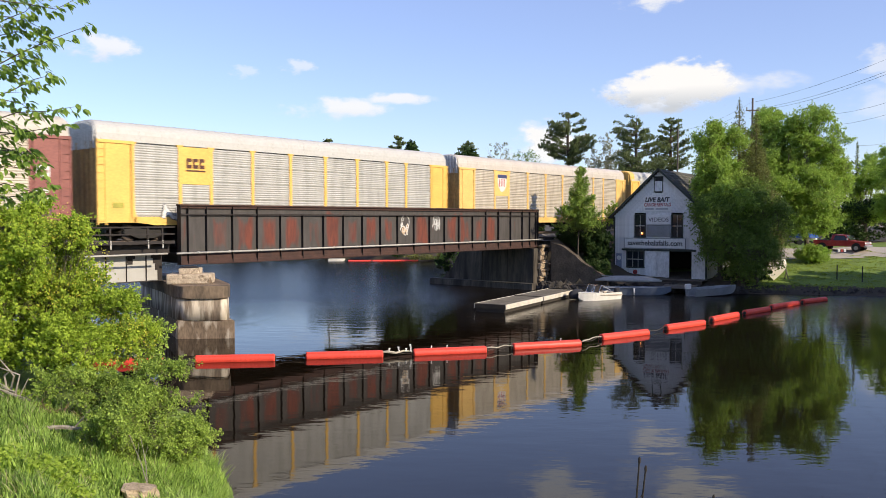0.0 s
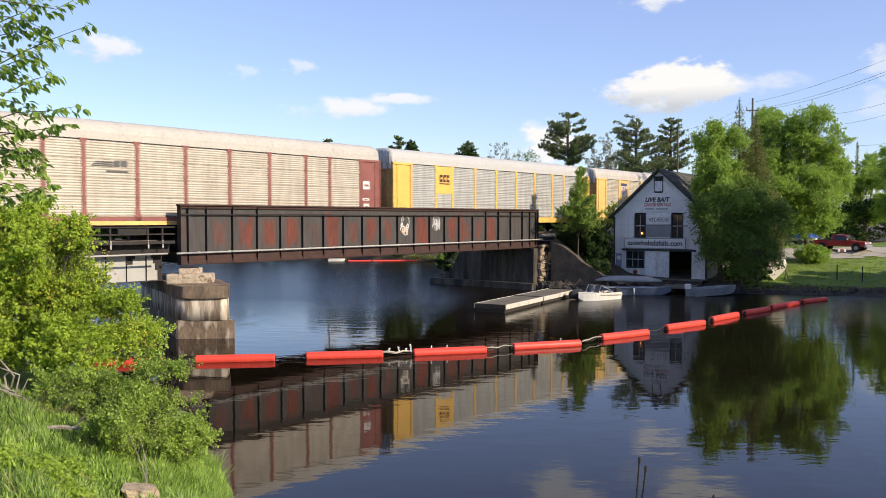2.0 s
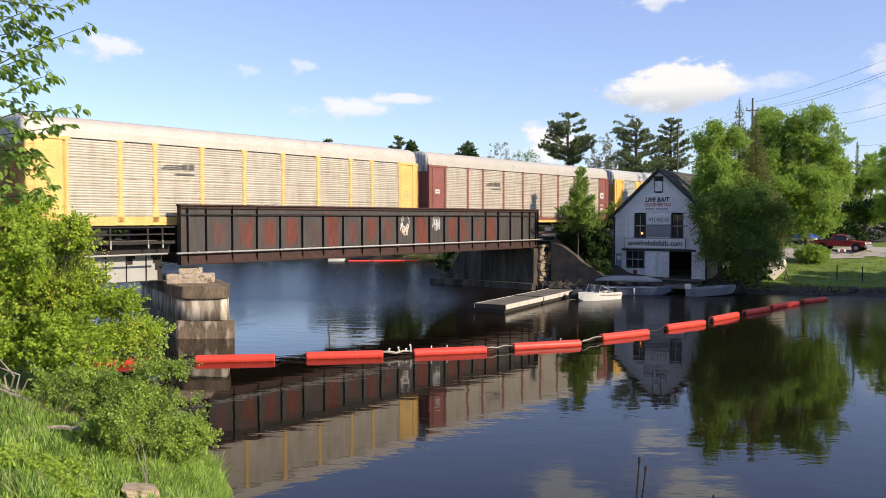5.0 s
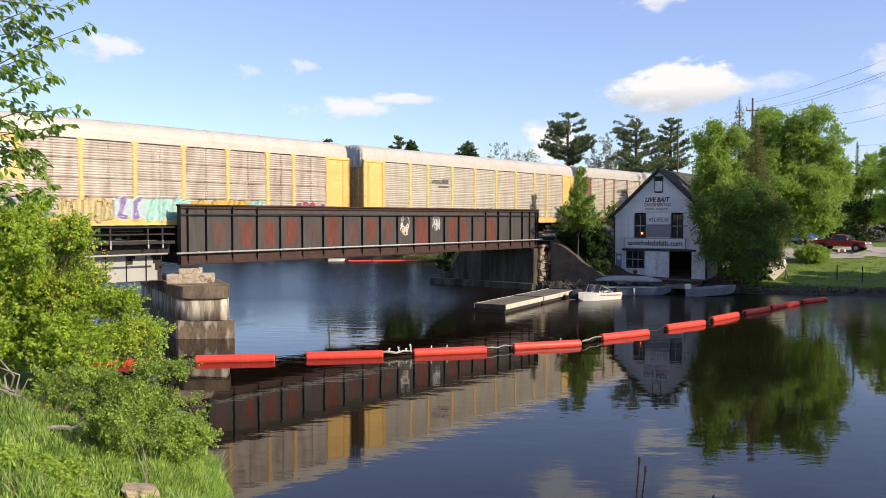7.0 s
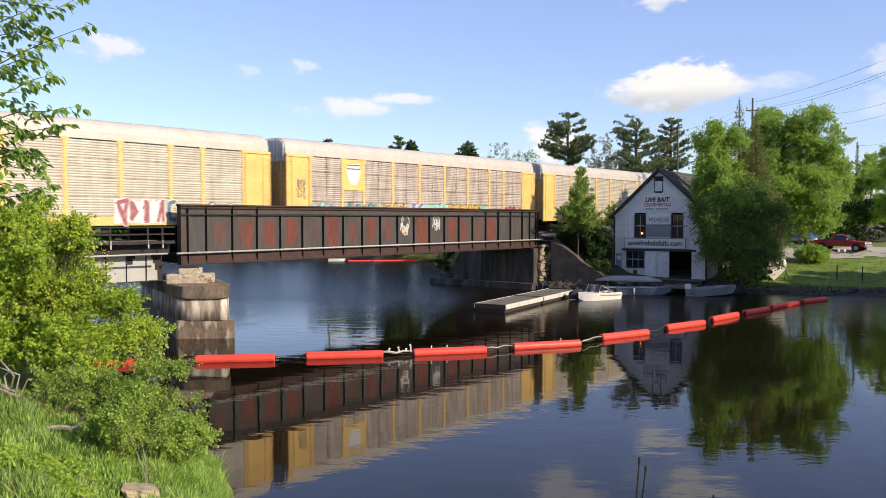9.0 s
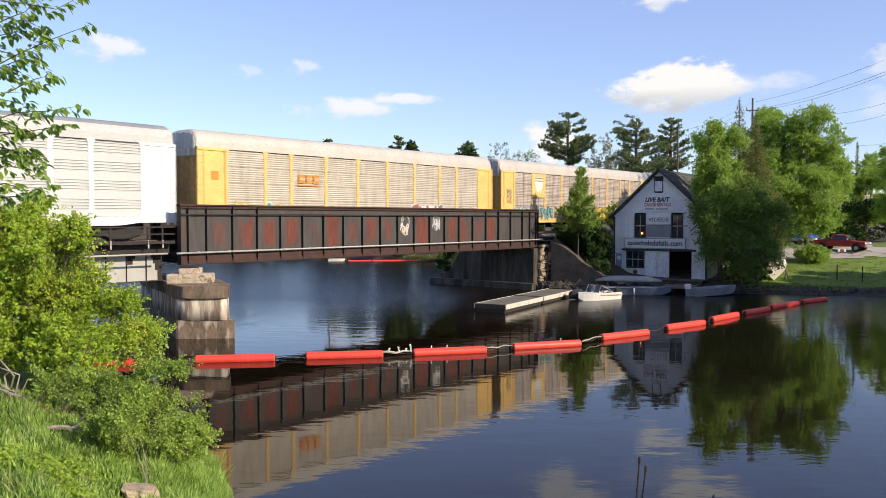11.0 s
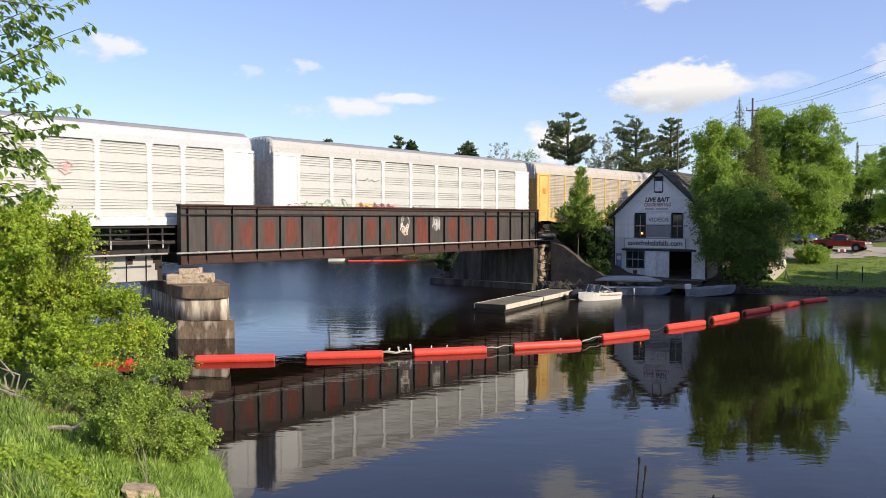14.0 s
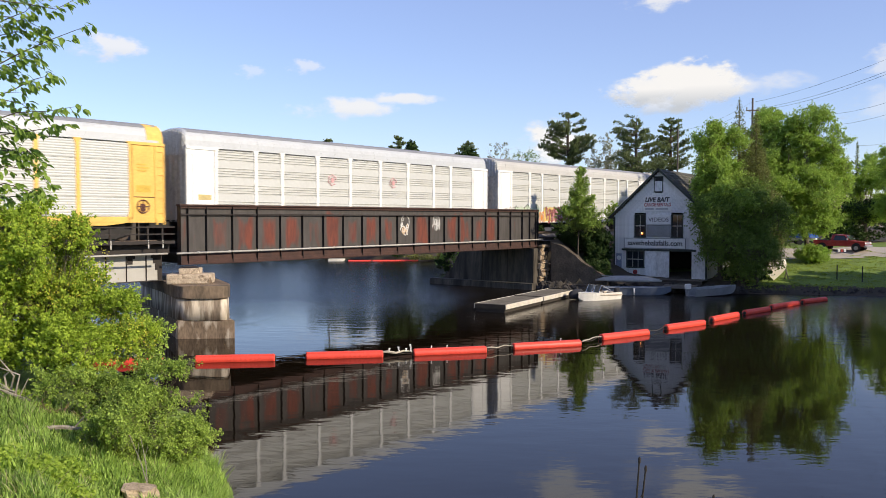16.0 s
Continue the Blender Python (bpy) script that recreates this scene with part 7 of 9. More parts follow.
def limbs_bm(base, fork, clumps, r0, seed, twigs=2):
    """A tapered trunk that forks into a limb for each clump."""
    rnd = random.Random(seed)
    bm = bmesh.new()
    base, fork = Vector(base), Vector(fork)
    mid = base.lerp(fork, 0.5) + Vector((rnd.uniform(-1, 1), rnd.uniform(-1, 1), 0)) * r0 * 0.8
    tube(bm, [base - Vector((0, 0, 0.3)), base + Vector((0, 0, 0.2)), mid, fork], [r0 * 1.35, r0 * 1.1, r0 * 0.85, r0 * 0.6], 9)
    for c in clumps:
        c = Vector(c)
        start = base.lerp(fork, rnd.uniform(0.6, 1.0))
        m = start.lerp(c, 0.5) + Vector((rnd.uniform(-1, 1), rnd.uniform(-1, 1), rnd.uniform(-0.2, 0.8))) * (c - start).length * 0.10
        tube(bm, [start, m, c], [r0 * 0.26, r0 * 0.14, r0 * 0.04], 6)
        for k in range(twigs):
            e = c + Vector((rnd.uniform(-1, 1), rnd.uniform(-1, 1), rnd.uniform(-0.3, 1))) * (c - start).length * 0.10
            tube(bm, [m.lerp(c, rnd.uniform(0.2, 0.8)), e], [r0 * 0.08, r0 * 0.02], 5)
    return bm


def tree(label, base, fork, blobs, leaf, count, size, bark=None, seed=1, r0=0.25, name="tree", group="", per=34, reach=None, gap=0.27, up=0.35, droop=0.15, inner=0.25, aspect=0.6, twigs=True, spread=0.34, boughs=10, fill=0.3, rise=0.25, sub=0):
    """blobs: large lobes (x, y, z, radius across, radius up), filled with leafy twigs."""
    rnd = random.Random(seed)
    o = Vector(base)
    t = thing(name, Matrix.Translation(o), label, name.replace("_", " "), group)
    lobes, tips = [], []
    mean = sum(b[3] for b in blobs) / len(blobs)
    for x, y, z, rx, rz in blobs:
        if not sub:
            lobes.append((x - o.x, y - o.y, z - o.z, rx * 0.86, rz * 0.86))
        for k in range(sub):   # the lobe as a cluster of uneven clumps
            d = Vector((rnd.gauss(0, 1), rnd.gauss(0, 1), rnd.gauss(0, 1) + 0.15)).normalized() * rnd.uniform(0.35, 0.85)
            g = rnd.uniform(0.26, 0.46)
            lobes.append((x - o.x + d.x * rx, y - o.y + d.y * rx, z - o.z + d.z * rz, rx * g, rz * g * rnd.uniform(0.8, 1.3)))
        for k in range(5):
            d = Vector((rnd.gauss(0, 1), rnd.gauss(0, 1), rnd.gauss(0, 1))).normalized() * rnd.uniform(0.4, 0.8)
            tips.append((x - o.x + d.x * rx, y - o.y + d.y * rx, z - o.z + d.z * rz))
    reach = reach or mean * 0.24
    part("trunk", limbs_bm((0, 0, 0), Vector(fork) - o, tips, r0, seed), bark or BARK, t)
    leaves, tw = spray_cloud(lobes, max(20, count // per), reach, per, size, seed, droop, up, gap, aspect, inner, spread, mean * 0.55, boughs, fill, rise)
    ob = new("crown", raw_mesh("crown", *leaves, leaf))
    ob.parent = t
    if twigs:
        ob = new("branchwork", raw_mesh("branchwork", *tw, bark or BARK))
        ob.parent = t
        tagged(ob, kind="stuff")
    return t


def conifer(label, base, top_z, r, leaf, count, seed, size=0.3, name="conifer", start=0.1, droop=0.25, power=0.9):
    """A narrow crown of tiered sprays round a straight trunk."""
    rng = np.random.default_rng(seed)
    t = thing(name, Matrix.Translation(base), label, name.replace("_", " "))
    H = top_z - base[2]
    part("trunk", tube(bmesh.new(), [(0, 0, -0.3), (0.05, 0, H * 0.5), (0, 0, H * 0.97)], [0.05 + H * 0.014, 0.03 + H * 0.008, 0.015], 8), BARK, t)
    n = int(H * 6)
    cs, rs = [], []
    for k in range(n):
        u = start + (1 - start) * (k + 0.5) / n
        rad = r * (1 - u) ** power * rng.uniform(0.65, 1.1) + 0.08
        a = k * 2.4 + rng.uniform(-0.3, 0.3)
        cs.append((math.cos(a) * rad * 0.55, math.sin(a) * rad * 0.55, H * u - droop * rad * 0.5))
        rs.append((rad * 0.55 + 0.05, rad * 0.55 + 0.05, max(0.18, rad * 0.34)))
    ob = new("crown", leaf_cloud("crown", cs, rs, count, size, leaf, seed, 0.3, 0.1, 0.4))
    ob.parent = t
    return t


def pine(label, base, top_z, discs, count, seed, size=0.30):
    """A tall white pine: whorls of rising boughs with needle tufts on their outer half. discs: (dx, z, half width)."""
    rng = np.random.default_rng(seed)
    t = thing("pine_tree", Matrix.Translation(base), label, "pine tree", "pines behind the railway")
    H = top_z - base[2]
    bm = tube(bmesh.new(), [(0, 0, -0.3), (0.15, 0, H * 0.4), (-0.1, 0, H * 0.75), (0.05, 0, H * 0.985)], [0.34, 0.27, 0.17, 0.03], 8)
    zs = sorted((z - base[2], w, dx) for dx, z, w in discs)
    span = zs[-1][0] + 0.6 - zs[0][0]
    tufts = []
    layers = max(2, int(span / 0.72))
    for k in range(int(span * 11)):
        z = zs[0][0] + span * (int(rng.random() * layers) + 0.5) / layers + rng.normal() * 0.14
        w = float(np.interp(z, [q[0] for q in zs] + [zs[-1][0] + 0.7], [q[1] for q in zs] + [0.8])) * rng.uniform(0.72, 1.14)
        dx = float(np.interp(z, [q[0] for q in zs], [q[2] for q in zs]))
        a = k * 2.4 + rng.uniform(-0.4, 0.4)
        rise = rng.uniform(-0.1, 0.45) * w
        end = np.array((dx * 0.7 + math.cos(a) * w, math.sin(a) * w, z + rise * 0.4))
        root = np.array((0, 0, z - 0.25 * w))
        mid = root * 0.45 + end * 0.55 - np.array((0, 0, 0.05 * w))
        tube(bm, [root, mid, end], [0.055, 0.035, 0.010], 4)
        for u in np.linspace(0.40, 1.05, max(4, int(w * 4.5))):
            p = (root * (1 - u / 0.55) + mid * u / 0.55) if u < 0.55 else (mid * (1 - (u - 0.55) / 0.45) + end * (u - 0.55) / 0.45)
            for side in range(4):
                tufts.append(p + rng.normal(size=3) * np.array((0.20, 0.20, 0.075)) * (0.4 + 0.22 * w))
    part("trunk", bm, BARK, t)
    tufts = np.array(tufts)
    per = max(8, int(count * 4.2 / len(tufts)))
    leaves, _ = spray_cloud([(*p, 0.10, 0.06) for p in tufts], len(tufts), 0.20, per, size, seed, 0.0, 0.7, -0.6, 0.16, 0.0, 0.36, fill=1.0)
    ob = new("crown", raw_mesh("crown", *leaves, NEEDLE))
    ob.parent = t


# right bank: crowns beside the boathouse
# lobes near y 64 are bright leaves standing for sunlit patches on the darker tree
tree("bright-green leafy tree behind the boathouse", (22.90, 67.20, 0.68), (22.48, 67.20, 8.45),
     [(22.2, 66.80, 11.4, 1.7, 1.9), (23.8, 67.60, 11.9, 1.5, 1.6), (21.95, 66.50, 9.11, 1.6, 1.9), (23.39, 66.60, 9.13, 1.9, 2.0), (21.2, 66.40, 8.2, 0.9, 1.1), (22.3, 64.3, 7.5, 1.3, 1.2), (21.3, 64.3, 6.6, 0.9, 0.9), (23.6, 64.2, 6.9, 1.2, 1.0), (22.0, 66.5, 12.9, 0.5, 0.8)], LEAF_BRIGHT, 62000, 0.155, seed=10, r0=0.2, fill=0.4, gap=0.2, per=16, reach=0.55, spread=0.26, sub=11, boughs=6, rise=0.5)
# this crown's shade is partly in its darker leaf colour
tree("dense leafy tree overhanging the boathouse, with shade put into its leaf colour", (23.90, 65.20, 0.56), (23.52, 65.20, 5.22),
     [(23.00, 65.90, 7.0, 2.2, 2.0), (21.39, 64.60, 4.10, 1.1, 2.2),
      (23.74, 64.50, 3.9, 2.7, 1.9), (20.90, 64.80, 6.6, 0.9, 1.0), (25.40, 64.50, 2.76, 1.1, 1.4), (25.5, 65.0, 5.2, 1.6, 1.9), (22.6, 64.4, 5.4, 2.0, 2.0), (24.7, 65.3, 7.4, 1.5, 1.5), (20.3, 64.60, 5.6, 0.5, 0.6), (24.0, 64.3, 1.9, 1.5, 0.9)], LEAF_DEEP, 76000, 0.17, seed=11, r0=0.3, fill=0.2, gap=0.34, per=18, reach=1.0, sub=12, boughs=7, droop=0.35, spread=0.24)
# unseen trees added out of view to the right, to shade the water's edge and the landing
for _k, (_x, _y, _h) in enumerate(((43.0, 35.5, 18.5), (43.5, 39.0, 18.0), (44.0, 43.5, 20.5), (44.5, 46.5, 21.5), (43.5, 50.0, 22.3), (44.0, 51.6, 19.0), (42.5, 59.0, 9.5), (43.5, 62.0, 8.0), (48.0, 41.5, 20.0), (48.5, 46.5, 22.0))):
    tree("tall leafy green tree out of view, added to shade the shore", (_x, _y, 1.2), (_x, _y, _h * 0.5),
         [(_x, _y, _h * 0.80, 2.8, _h * 0.20), (_x + 1.2, _y + 0.6, _h * 0.55, 3.0, _h * 0.20), (_x - 1.0, _y - 0.5, _h * 0.38, 2.8, _h * 0.2), (_x, _y, _h * 0.18, 2.4, _h * 0.14)], LEAF_MID, 18000, 0.5, seed=90 + _k, gap=0.05, fill=0.6)
conifer("tall brownish-green cedar behind the boathouse", (26.05, 68.20, 1.2), 14.4, 3.1, CEDAR, 76000, 12, 0.13, "cedar_tree", 0.10, 0.25, 0.8)
conifer("slim grey-brown dead-topped cedar", (29.63, 82.00, 5.06), 17.8, 2.6, CEDAR, 8000, 13, 0.17, "cedar_tree", 0.3)
tree("tall bright-green leafy tree on the lawn", (34.2, 75.70, 1.95), (33.0, 74.60, 6.0),
     [(33.04, 74.00, 14.21, 2.22, 1.85), (31.20, 74.00, 11.78, 2.13, 2.78), (34.78, 74.00, 11.01, 2.41, 2.41), (32.38, 73.08, 8.43, 3.15, 2.96), (33.76, 73.08, 7.17, 2.22, 1.67), (31.13, 74.00, 6.57, 1.85, 1.20), (32.57, 73.08, 5.90, 2.04, 1.02), (30.39, 75.85, 13.49, 1.76, 2.22), (36.45, 74.92, 8.75, 1.48, 2.04), (32.99, 74.00, 11.78, 2.41, 2.22), (29.85, 73.08, 8.18, 2.22, 2.41), (31.45, 72.61, 5.06, 1.76, 1.11), (33.67, 72.61, 5.34, 1.67, 1.11), (29.42, 72.61, 5.61, 1.57, 1.48)],
     LEAF_BRIGHT, 165000, 0.165, seed=14, r0=0.26, fill=0.4, gap=0.17, per=18, reach=0.6, spread=0.26, sub=11, boughs=6, rise=0.5)
tree("green leafy tree at the back of the lawn", (34.21, 88.00, 2.57), (34.12, 88.00, 9.27),
     [(34.33, 88.00, 15.32, 2.2, 2.2), (36.73, 90.00, 11.21, 3.0, 3.2), (33.48, 88.00, 11.09, 2.6, 3.0)], LEAF_BRIGHT, 36000, 0.19, seed=15, r0=0.28, sub=9, boughs=6, gap=0.12)
tree("green leafy tree beside the lane", (50.80, 98.00, 2.21), (50.72, 98.00, 6.28),
     [(50.18, 98.00, 9.66, 2.6, 2.6), (52.89, 100.00, 11.81, 2.4, 2.6), (49.06, 97.00, 6.61, 2.8, 2.2), (52.74, 98.00, 6.95, 3.0, 2.6)], LEAF_BRIGHT, 40000, 0.21, seed=16, r0=0.25, sub=9, boughs=6, gap=0.12)
tree("broad leafy green tree by the lane", (51.39, 92.00, 2.43), (51.31, 92.00, 6.25),
     [(50.23, 92.00, 12.28, 1.6, 1.6), (51.88, 92.00, 9.42, 3.4, 4.0), (50.15, 92.00, 6.88, 1.5, 2.0)], LEAF_BRIGHT, 30000, 0.2, seed=17, r0=0.25, sub=9, boughs=6, gap=0.12)
conifer("slender dark spruce beyond the lane", (52.60, 104.00, 2.71), 15.4, 1.2, NEEDLE, 2200, 18, 0.28, "spruce_tree", 0.1)
tree("round clipped green bush at the lane's edge", (33.8, 74.6, 1.85), (33.8, 74.6, 2.2), [(33.0, 74.5, 2.52, 0.95, 0.8), (34.6, 74.5, 2.52, 0.95, 0.8), (33.8, 74.5, 2.85, 1.1, 0.8), (33.8, 74.1, 2.35, 1.3, 0.6)],
     LEAF_BRIGHT, 26000, 0.12, seed=19, r0=0.06, name="bush", fill=0.8, gap=0.0, reach=0.3)

# between bridge and boathouse
tree("young bright-green poplar beside the bridge", (11.26, 68.20, 1.12), (11.46, 68.20, 8.02), [(11.45, 68.20, 9.29, 0.24, 0.7), (11.41, 68.20, 8.30, 0.75, 0.8), (11.24, 68.00, 7.45, 1.25, 0.8), (11.57, 68.00, 6.70, 1.6, 0.8), (10.82, 68.00, 5.85, 1.7, 0.9),
      (12.0, 68.00, 5.76, 1.6, 0.9), (11.4, 68.2, 4.9, 1.9, 0.8)], LEAF_POPLAR, 36000, 0.12, seed=21, r0=0.06, name="poplar_tree", up=0.8, droop=0.0, rise=0.7, reach=0.45, gap=0.22, boughs=14, fill=0.15, spread=0.2)
tree("small green shrub behind the boathouse eaves", (16.05, 77.00, 5.11), (16.04, 77.00, 5.91), [(16.03, 77.00, 6.81, 0.8, 0.9), (15.67, 77.00, 5.91, 1.0, 0.9)], LEAF_BRIGHT, 2500, 0.14, seed=22, r0=0.06, name="shrub")
# low front lobes added in the very dark leaf to darken the sunlit slope
tree("dense green shrubs on the embankment, with shade put into the leaf colour", (12.8, 69.40, 1.42), (12.8, 69.40, 2.83),
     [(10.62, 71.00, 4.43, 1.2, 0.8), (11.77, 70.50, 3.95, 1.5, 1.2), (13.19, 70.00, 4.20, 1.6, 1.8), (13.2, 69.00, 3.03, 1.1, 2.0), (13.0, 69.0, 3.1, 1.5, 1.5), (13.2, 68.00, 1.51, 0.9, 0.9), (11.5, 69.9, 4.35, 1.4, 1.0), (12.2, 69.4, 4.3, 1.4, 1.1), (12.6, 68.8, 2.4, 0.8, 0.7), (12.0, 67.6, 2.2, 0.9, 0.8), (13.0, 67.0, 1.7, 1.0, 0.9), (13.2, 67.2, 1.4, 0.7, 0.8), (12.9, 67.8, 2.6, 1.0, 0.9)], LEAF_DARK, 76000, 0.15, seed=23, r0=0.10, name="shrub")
tree("bare grey sapling at the bridge end", (8.16, 71.00, 5.41), (8.15, 71.00, 7.37), [(8.15, 71.00, 7.62, 0.35, 1.2), (7.56, 71.00, 6.88, 0.4, 0.7)], LEAF_PALE, 160, 0.06, seed=24, r0=0.012, name="sapling", twigs=False, per=8, reach=0.25)
tree("low green scrub on the upstream bank", (0.37, 88.00, 0.74), (0.37, 88.00, 1.05), [(-0.12, 88.00, 1.11, 1.3, 0.7), (0.95, 86.00, 1.57, 1.2, 1.2)], LEAF_BRIGHT, 3000, 0.16, seed=25, r0=0.06, name="shrub")
tree("scrub along the shaded bank, with shade put into the leaf colour", (25.28, 65.50, 0.80), (25.27, 65.50, 1.12), [(24.70, 65.80, 1.10, 1.3, 0.7), (25.92, 66.00, 1.18, 1.0, 0.6), (23.52, 67.00, 1.48, 1.0, 1.0)], LEAF_DARK, 5000, 0.12, seed=26, r0=0.06, name="shrub")

# pines and pale trees beyond the railway
pine("tall dark white pine with flat wind-swept boughs", (16.83, 110.00, 4.81), 20.0, [(0, 19.3, 1.7), (0.2, 18.3, 2.7), (-0.2, 17.0, 3.3), (0, 15.7, 3.5), (-0.3, 14.4, 3.0), (0, 13.2, 1.7)], 12000, 31)
pine("tall dark white pine with a dense crown", (24.79, 105.00, 4.86), 19.2, [(-0.8, 18.3, 1.3), (-1.2, 17.4, 2.1), (0, 16.2, 2.7), (0.8, 15.0, 3.3), (0.5, 13.8, 3.5), (0.3, 12.4, 3.5), (0.3, 11.0, 3.2)], 11000, 32)
pine("tall dark white pine beside a utility pole", (30.06, 108.00, 4.83), 19.2, [(0.3, 18.3, 1.2), (-0.2, 17.0, 1.8), (0.3, 15.6, 2.1), (0, 14.2, 2.3), (0, 12.4, 2.3)], 7000, 33)
pine("dark pine top behind the train", (-8.10, 150.00, 4.46), 21.2, [(0, 20.2, 0.7), (0, 19.0, 1.5), (0.2, 17.8, 1.6), (-0.4, 16.6, 1.9)], 2500, 34, 0.4)
pine("dark pine top behind the train", (4.36, 150.00, 4.46), 19.8, [(0.3, 19.2, 1.1), (0, 18.2, 1.8), (0.2, 17.0, 2.0), (-0.2, 16.0, 2.0)], 3000, 35, 0.4)
pine("dark pine top behind the train", (-23.77, 170.00, 4.28), 22.0, [(0, 21.6, 0.9), (0, 20.6, 1.4)], 900, 36, 0.4)
for i, (px, py, pz, rx, rz, n) in enumerate(((8.45, 125.00, 16.06, 1.8, 2.0, 700), (12.60, 125.00, 14.86, 3.0, 1.2, 1500), (10.69, 128.00, 14.55, 2.4, 1.0, 1200), (23.28, 118.00, 15.97, 1.9, 2.4, 1500), (21.67, 118.00, 14.11, 2.4, 1.6, 2000), (24.10, 116.00, 13.96, 2.4, 2.2, 2000))):
    tree("pale budding tree beyond the railway", (px, py, 3.0), (px, py, pz - rz * 1.2), [(px, py, pz, rx, rz), (px + 0.8, py, pz - rz * 1.2, rx * 1.1, rz)], LEAF_PALE if i != 1 else LEAF_MID, n * 2, 0.16, BARK_PALE, 40 + i, 0.16)


def woods(name, label, spots, leaf, seed, size=0.5, per=420):
    """Far woods as one mass of uneven crowns. spots: (x, y, foot, height, width)."""
    rnd = random.Random(seed)
    cs, rs = [], []
    for x, y, z, h, w in spots:
        for k in range(6):
            u = rnd.uniform(0.15, 0.92)
            cs.append((x + rnd.uniform(-0.5, 0.5) * w, y + rnd.uniform(-0.5, 0.5) * w, z + h * u))
            rs.append((w * rnd.uniform(0.2, 0.42), w * rnd.uniform(0.2, 0.42), h * rnd.uniform(0.10, 0.2)))
    ob = new(name, leaf_cloud(name, cs, rs, per * len(spots), size, leaf, seed, 0.45))
    tagged(ob, label, "woods", kind="stuff")


_r = random.Random(77)
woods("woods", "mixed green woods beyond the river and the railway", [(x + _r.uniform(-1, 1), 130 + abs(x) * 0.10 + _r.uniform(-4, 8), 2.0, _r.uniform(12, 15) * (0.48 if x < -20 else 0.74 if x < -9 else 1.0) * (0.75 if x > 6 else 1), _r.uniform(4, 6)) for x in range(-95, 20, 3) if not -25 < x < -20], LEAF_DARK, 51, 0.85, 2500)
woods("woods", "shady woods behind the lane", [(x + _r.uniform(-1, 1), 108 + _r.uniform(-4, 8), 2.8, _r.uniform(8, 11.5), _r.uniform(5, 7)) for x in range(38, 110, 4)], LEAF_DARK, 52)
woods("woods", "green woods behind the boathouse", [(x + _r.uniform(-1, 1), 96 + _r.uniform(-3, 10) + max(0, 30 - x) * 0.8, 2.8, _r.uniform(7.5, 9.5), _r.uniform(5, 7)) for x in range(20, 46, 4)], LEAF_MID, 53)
woods("undergrowth", "scrub under the trees behind the lane, with shade put into the leaf colour", [(x + _r.uniform(-1, 1), 95 + _r.uniform(0, 5), 2.8, _r.uniform(3.5, 5.5), 5) for x in range(38, 76, 3)], LEAF_DARK, 55, 0.3, 1500)
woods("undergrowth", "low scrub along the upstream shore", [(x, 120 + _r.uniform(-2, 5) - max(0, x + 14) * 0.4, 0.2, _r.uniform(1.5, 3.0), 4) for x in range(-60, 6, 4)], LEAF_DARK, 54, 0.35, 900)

woods("woods", "second row of trees beyond the river", [(x + _r.uniform(-0.5, 0.5), 139 + _r.uniform(-2, 3), 2.0, _r.uniform(9.5, 12), _r.uniform(4, 5)) for x in range(-8, 8, 2)], LEAF_DEEP, 56, 0.85, 2500)
woods("undergrowth", "sunlit brush on the upstream bank beside the abutment", [(x, 112 + _r.uniform(-1, 1), 0.1, _r.uniform(0.6, 1.1), 2.2) for x in (-4.2, -3.0, -1.9, -0.8, 0.4)], CEDAR, 57, 0.22, 500)
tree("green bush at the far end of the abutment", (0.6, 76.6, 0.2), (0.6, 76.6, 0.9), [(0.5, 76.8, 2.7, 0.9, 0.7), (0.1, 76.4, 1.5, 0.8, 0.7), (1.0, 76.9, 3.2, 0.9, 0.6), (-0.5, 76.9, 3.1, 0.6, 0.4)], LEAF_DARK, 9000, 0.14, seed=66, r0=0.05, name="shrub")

# near bank: shrubs
tree("large yellow-green shrub with small yellow flowers on the bank", (-9.6, 19.6, 2.0), (-9.6, 19.8, 3.2),
     [(-10.24, 20.00, 5.21, 1.35, 1.0), (-9.65, 20.00, 4.86, 0.95, 0.95), (-9.80, 19.50, 4.00, 1.5, 1.2), (-9.1, 20.00, 3.54, 1.1, 0.9), (-8.35, 20.00, 3.40, 0.85, 0.6), (-8.91, 19.00, 2.92, 1.2, 0.8),
      (-10.10, 19.00, 2.99, 1.2, 1.1), (-7.9, 20.50, 2.80, 0.72, 0.40), (-10.77, 20.50, 5.83, 0.8, 0.55), (-8.99, 20.00, 5.37, 0.42, 0.36), (-8.49, 18.50, 2.54, 0.8, 0.5), (-11.44, 20.00, 4.23, 1.4, 1.6)],
     SHRUB_A, 112000, 0.082, seed=61, r0=0.05, name="shrub", per=26, reach=0.36, gap=0.22, up=0.45, droop=0.1, inner=0.2, spread=0.17, boughs=6, fill=0.2, rise=0.6, sub=9)
_b = random.Random(5)
_c, _q = [], []
for x, y, z, r in ((-9.83, 19.60, 5.08, 1.3), (-9.03, 19.60, 4.67, 1.1), (-8.64, 19.60, 3.65, 1.2), (-7.84, 19.80, 3.01, 0.9), (-7.50, 20.00, 2.63, 0.6), (-8.90, 19.80, 5.42, 0.5)):
    for k in range(7):
        _c.append((x + _b.uniform(-1, 1) * r * 0.8, y - 0.2 + _b.uniform(-0.6, 0.2), z + _b.uniform(-0.8, 0.8) * r * 0.7))
        _q.append((r * 0.35, r * 0.3, r * 0.3))
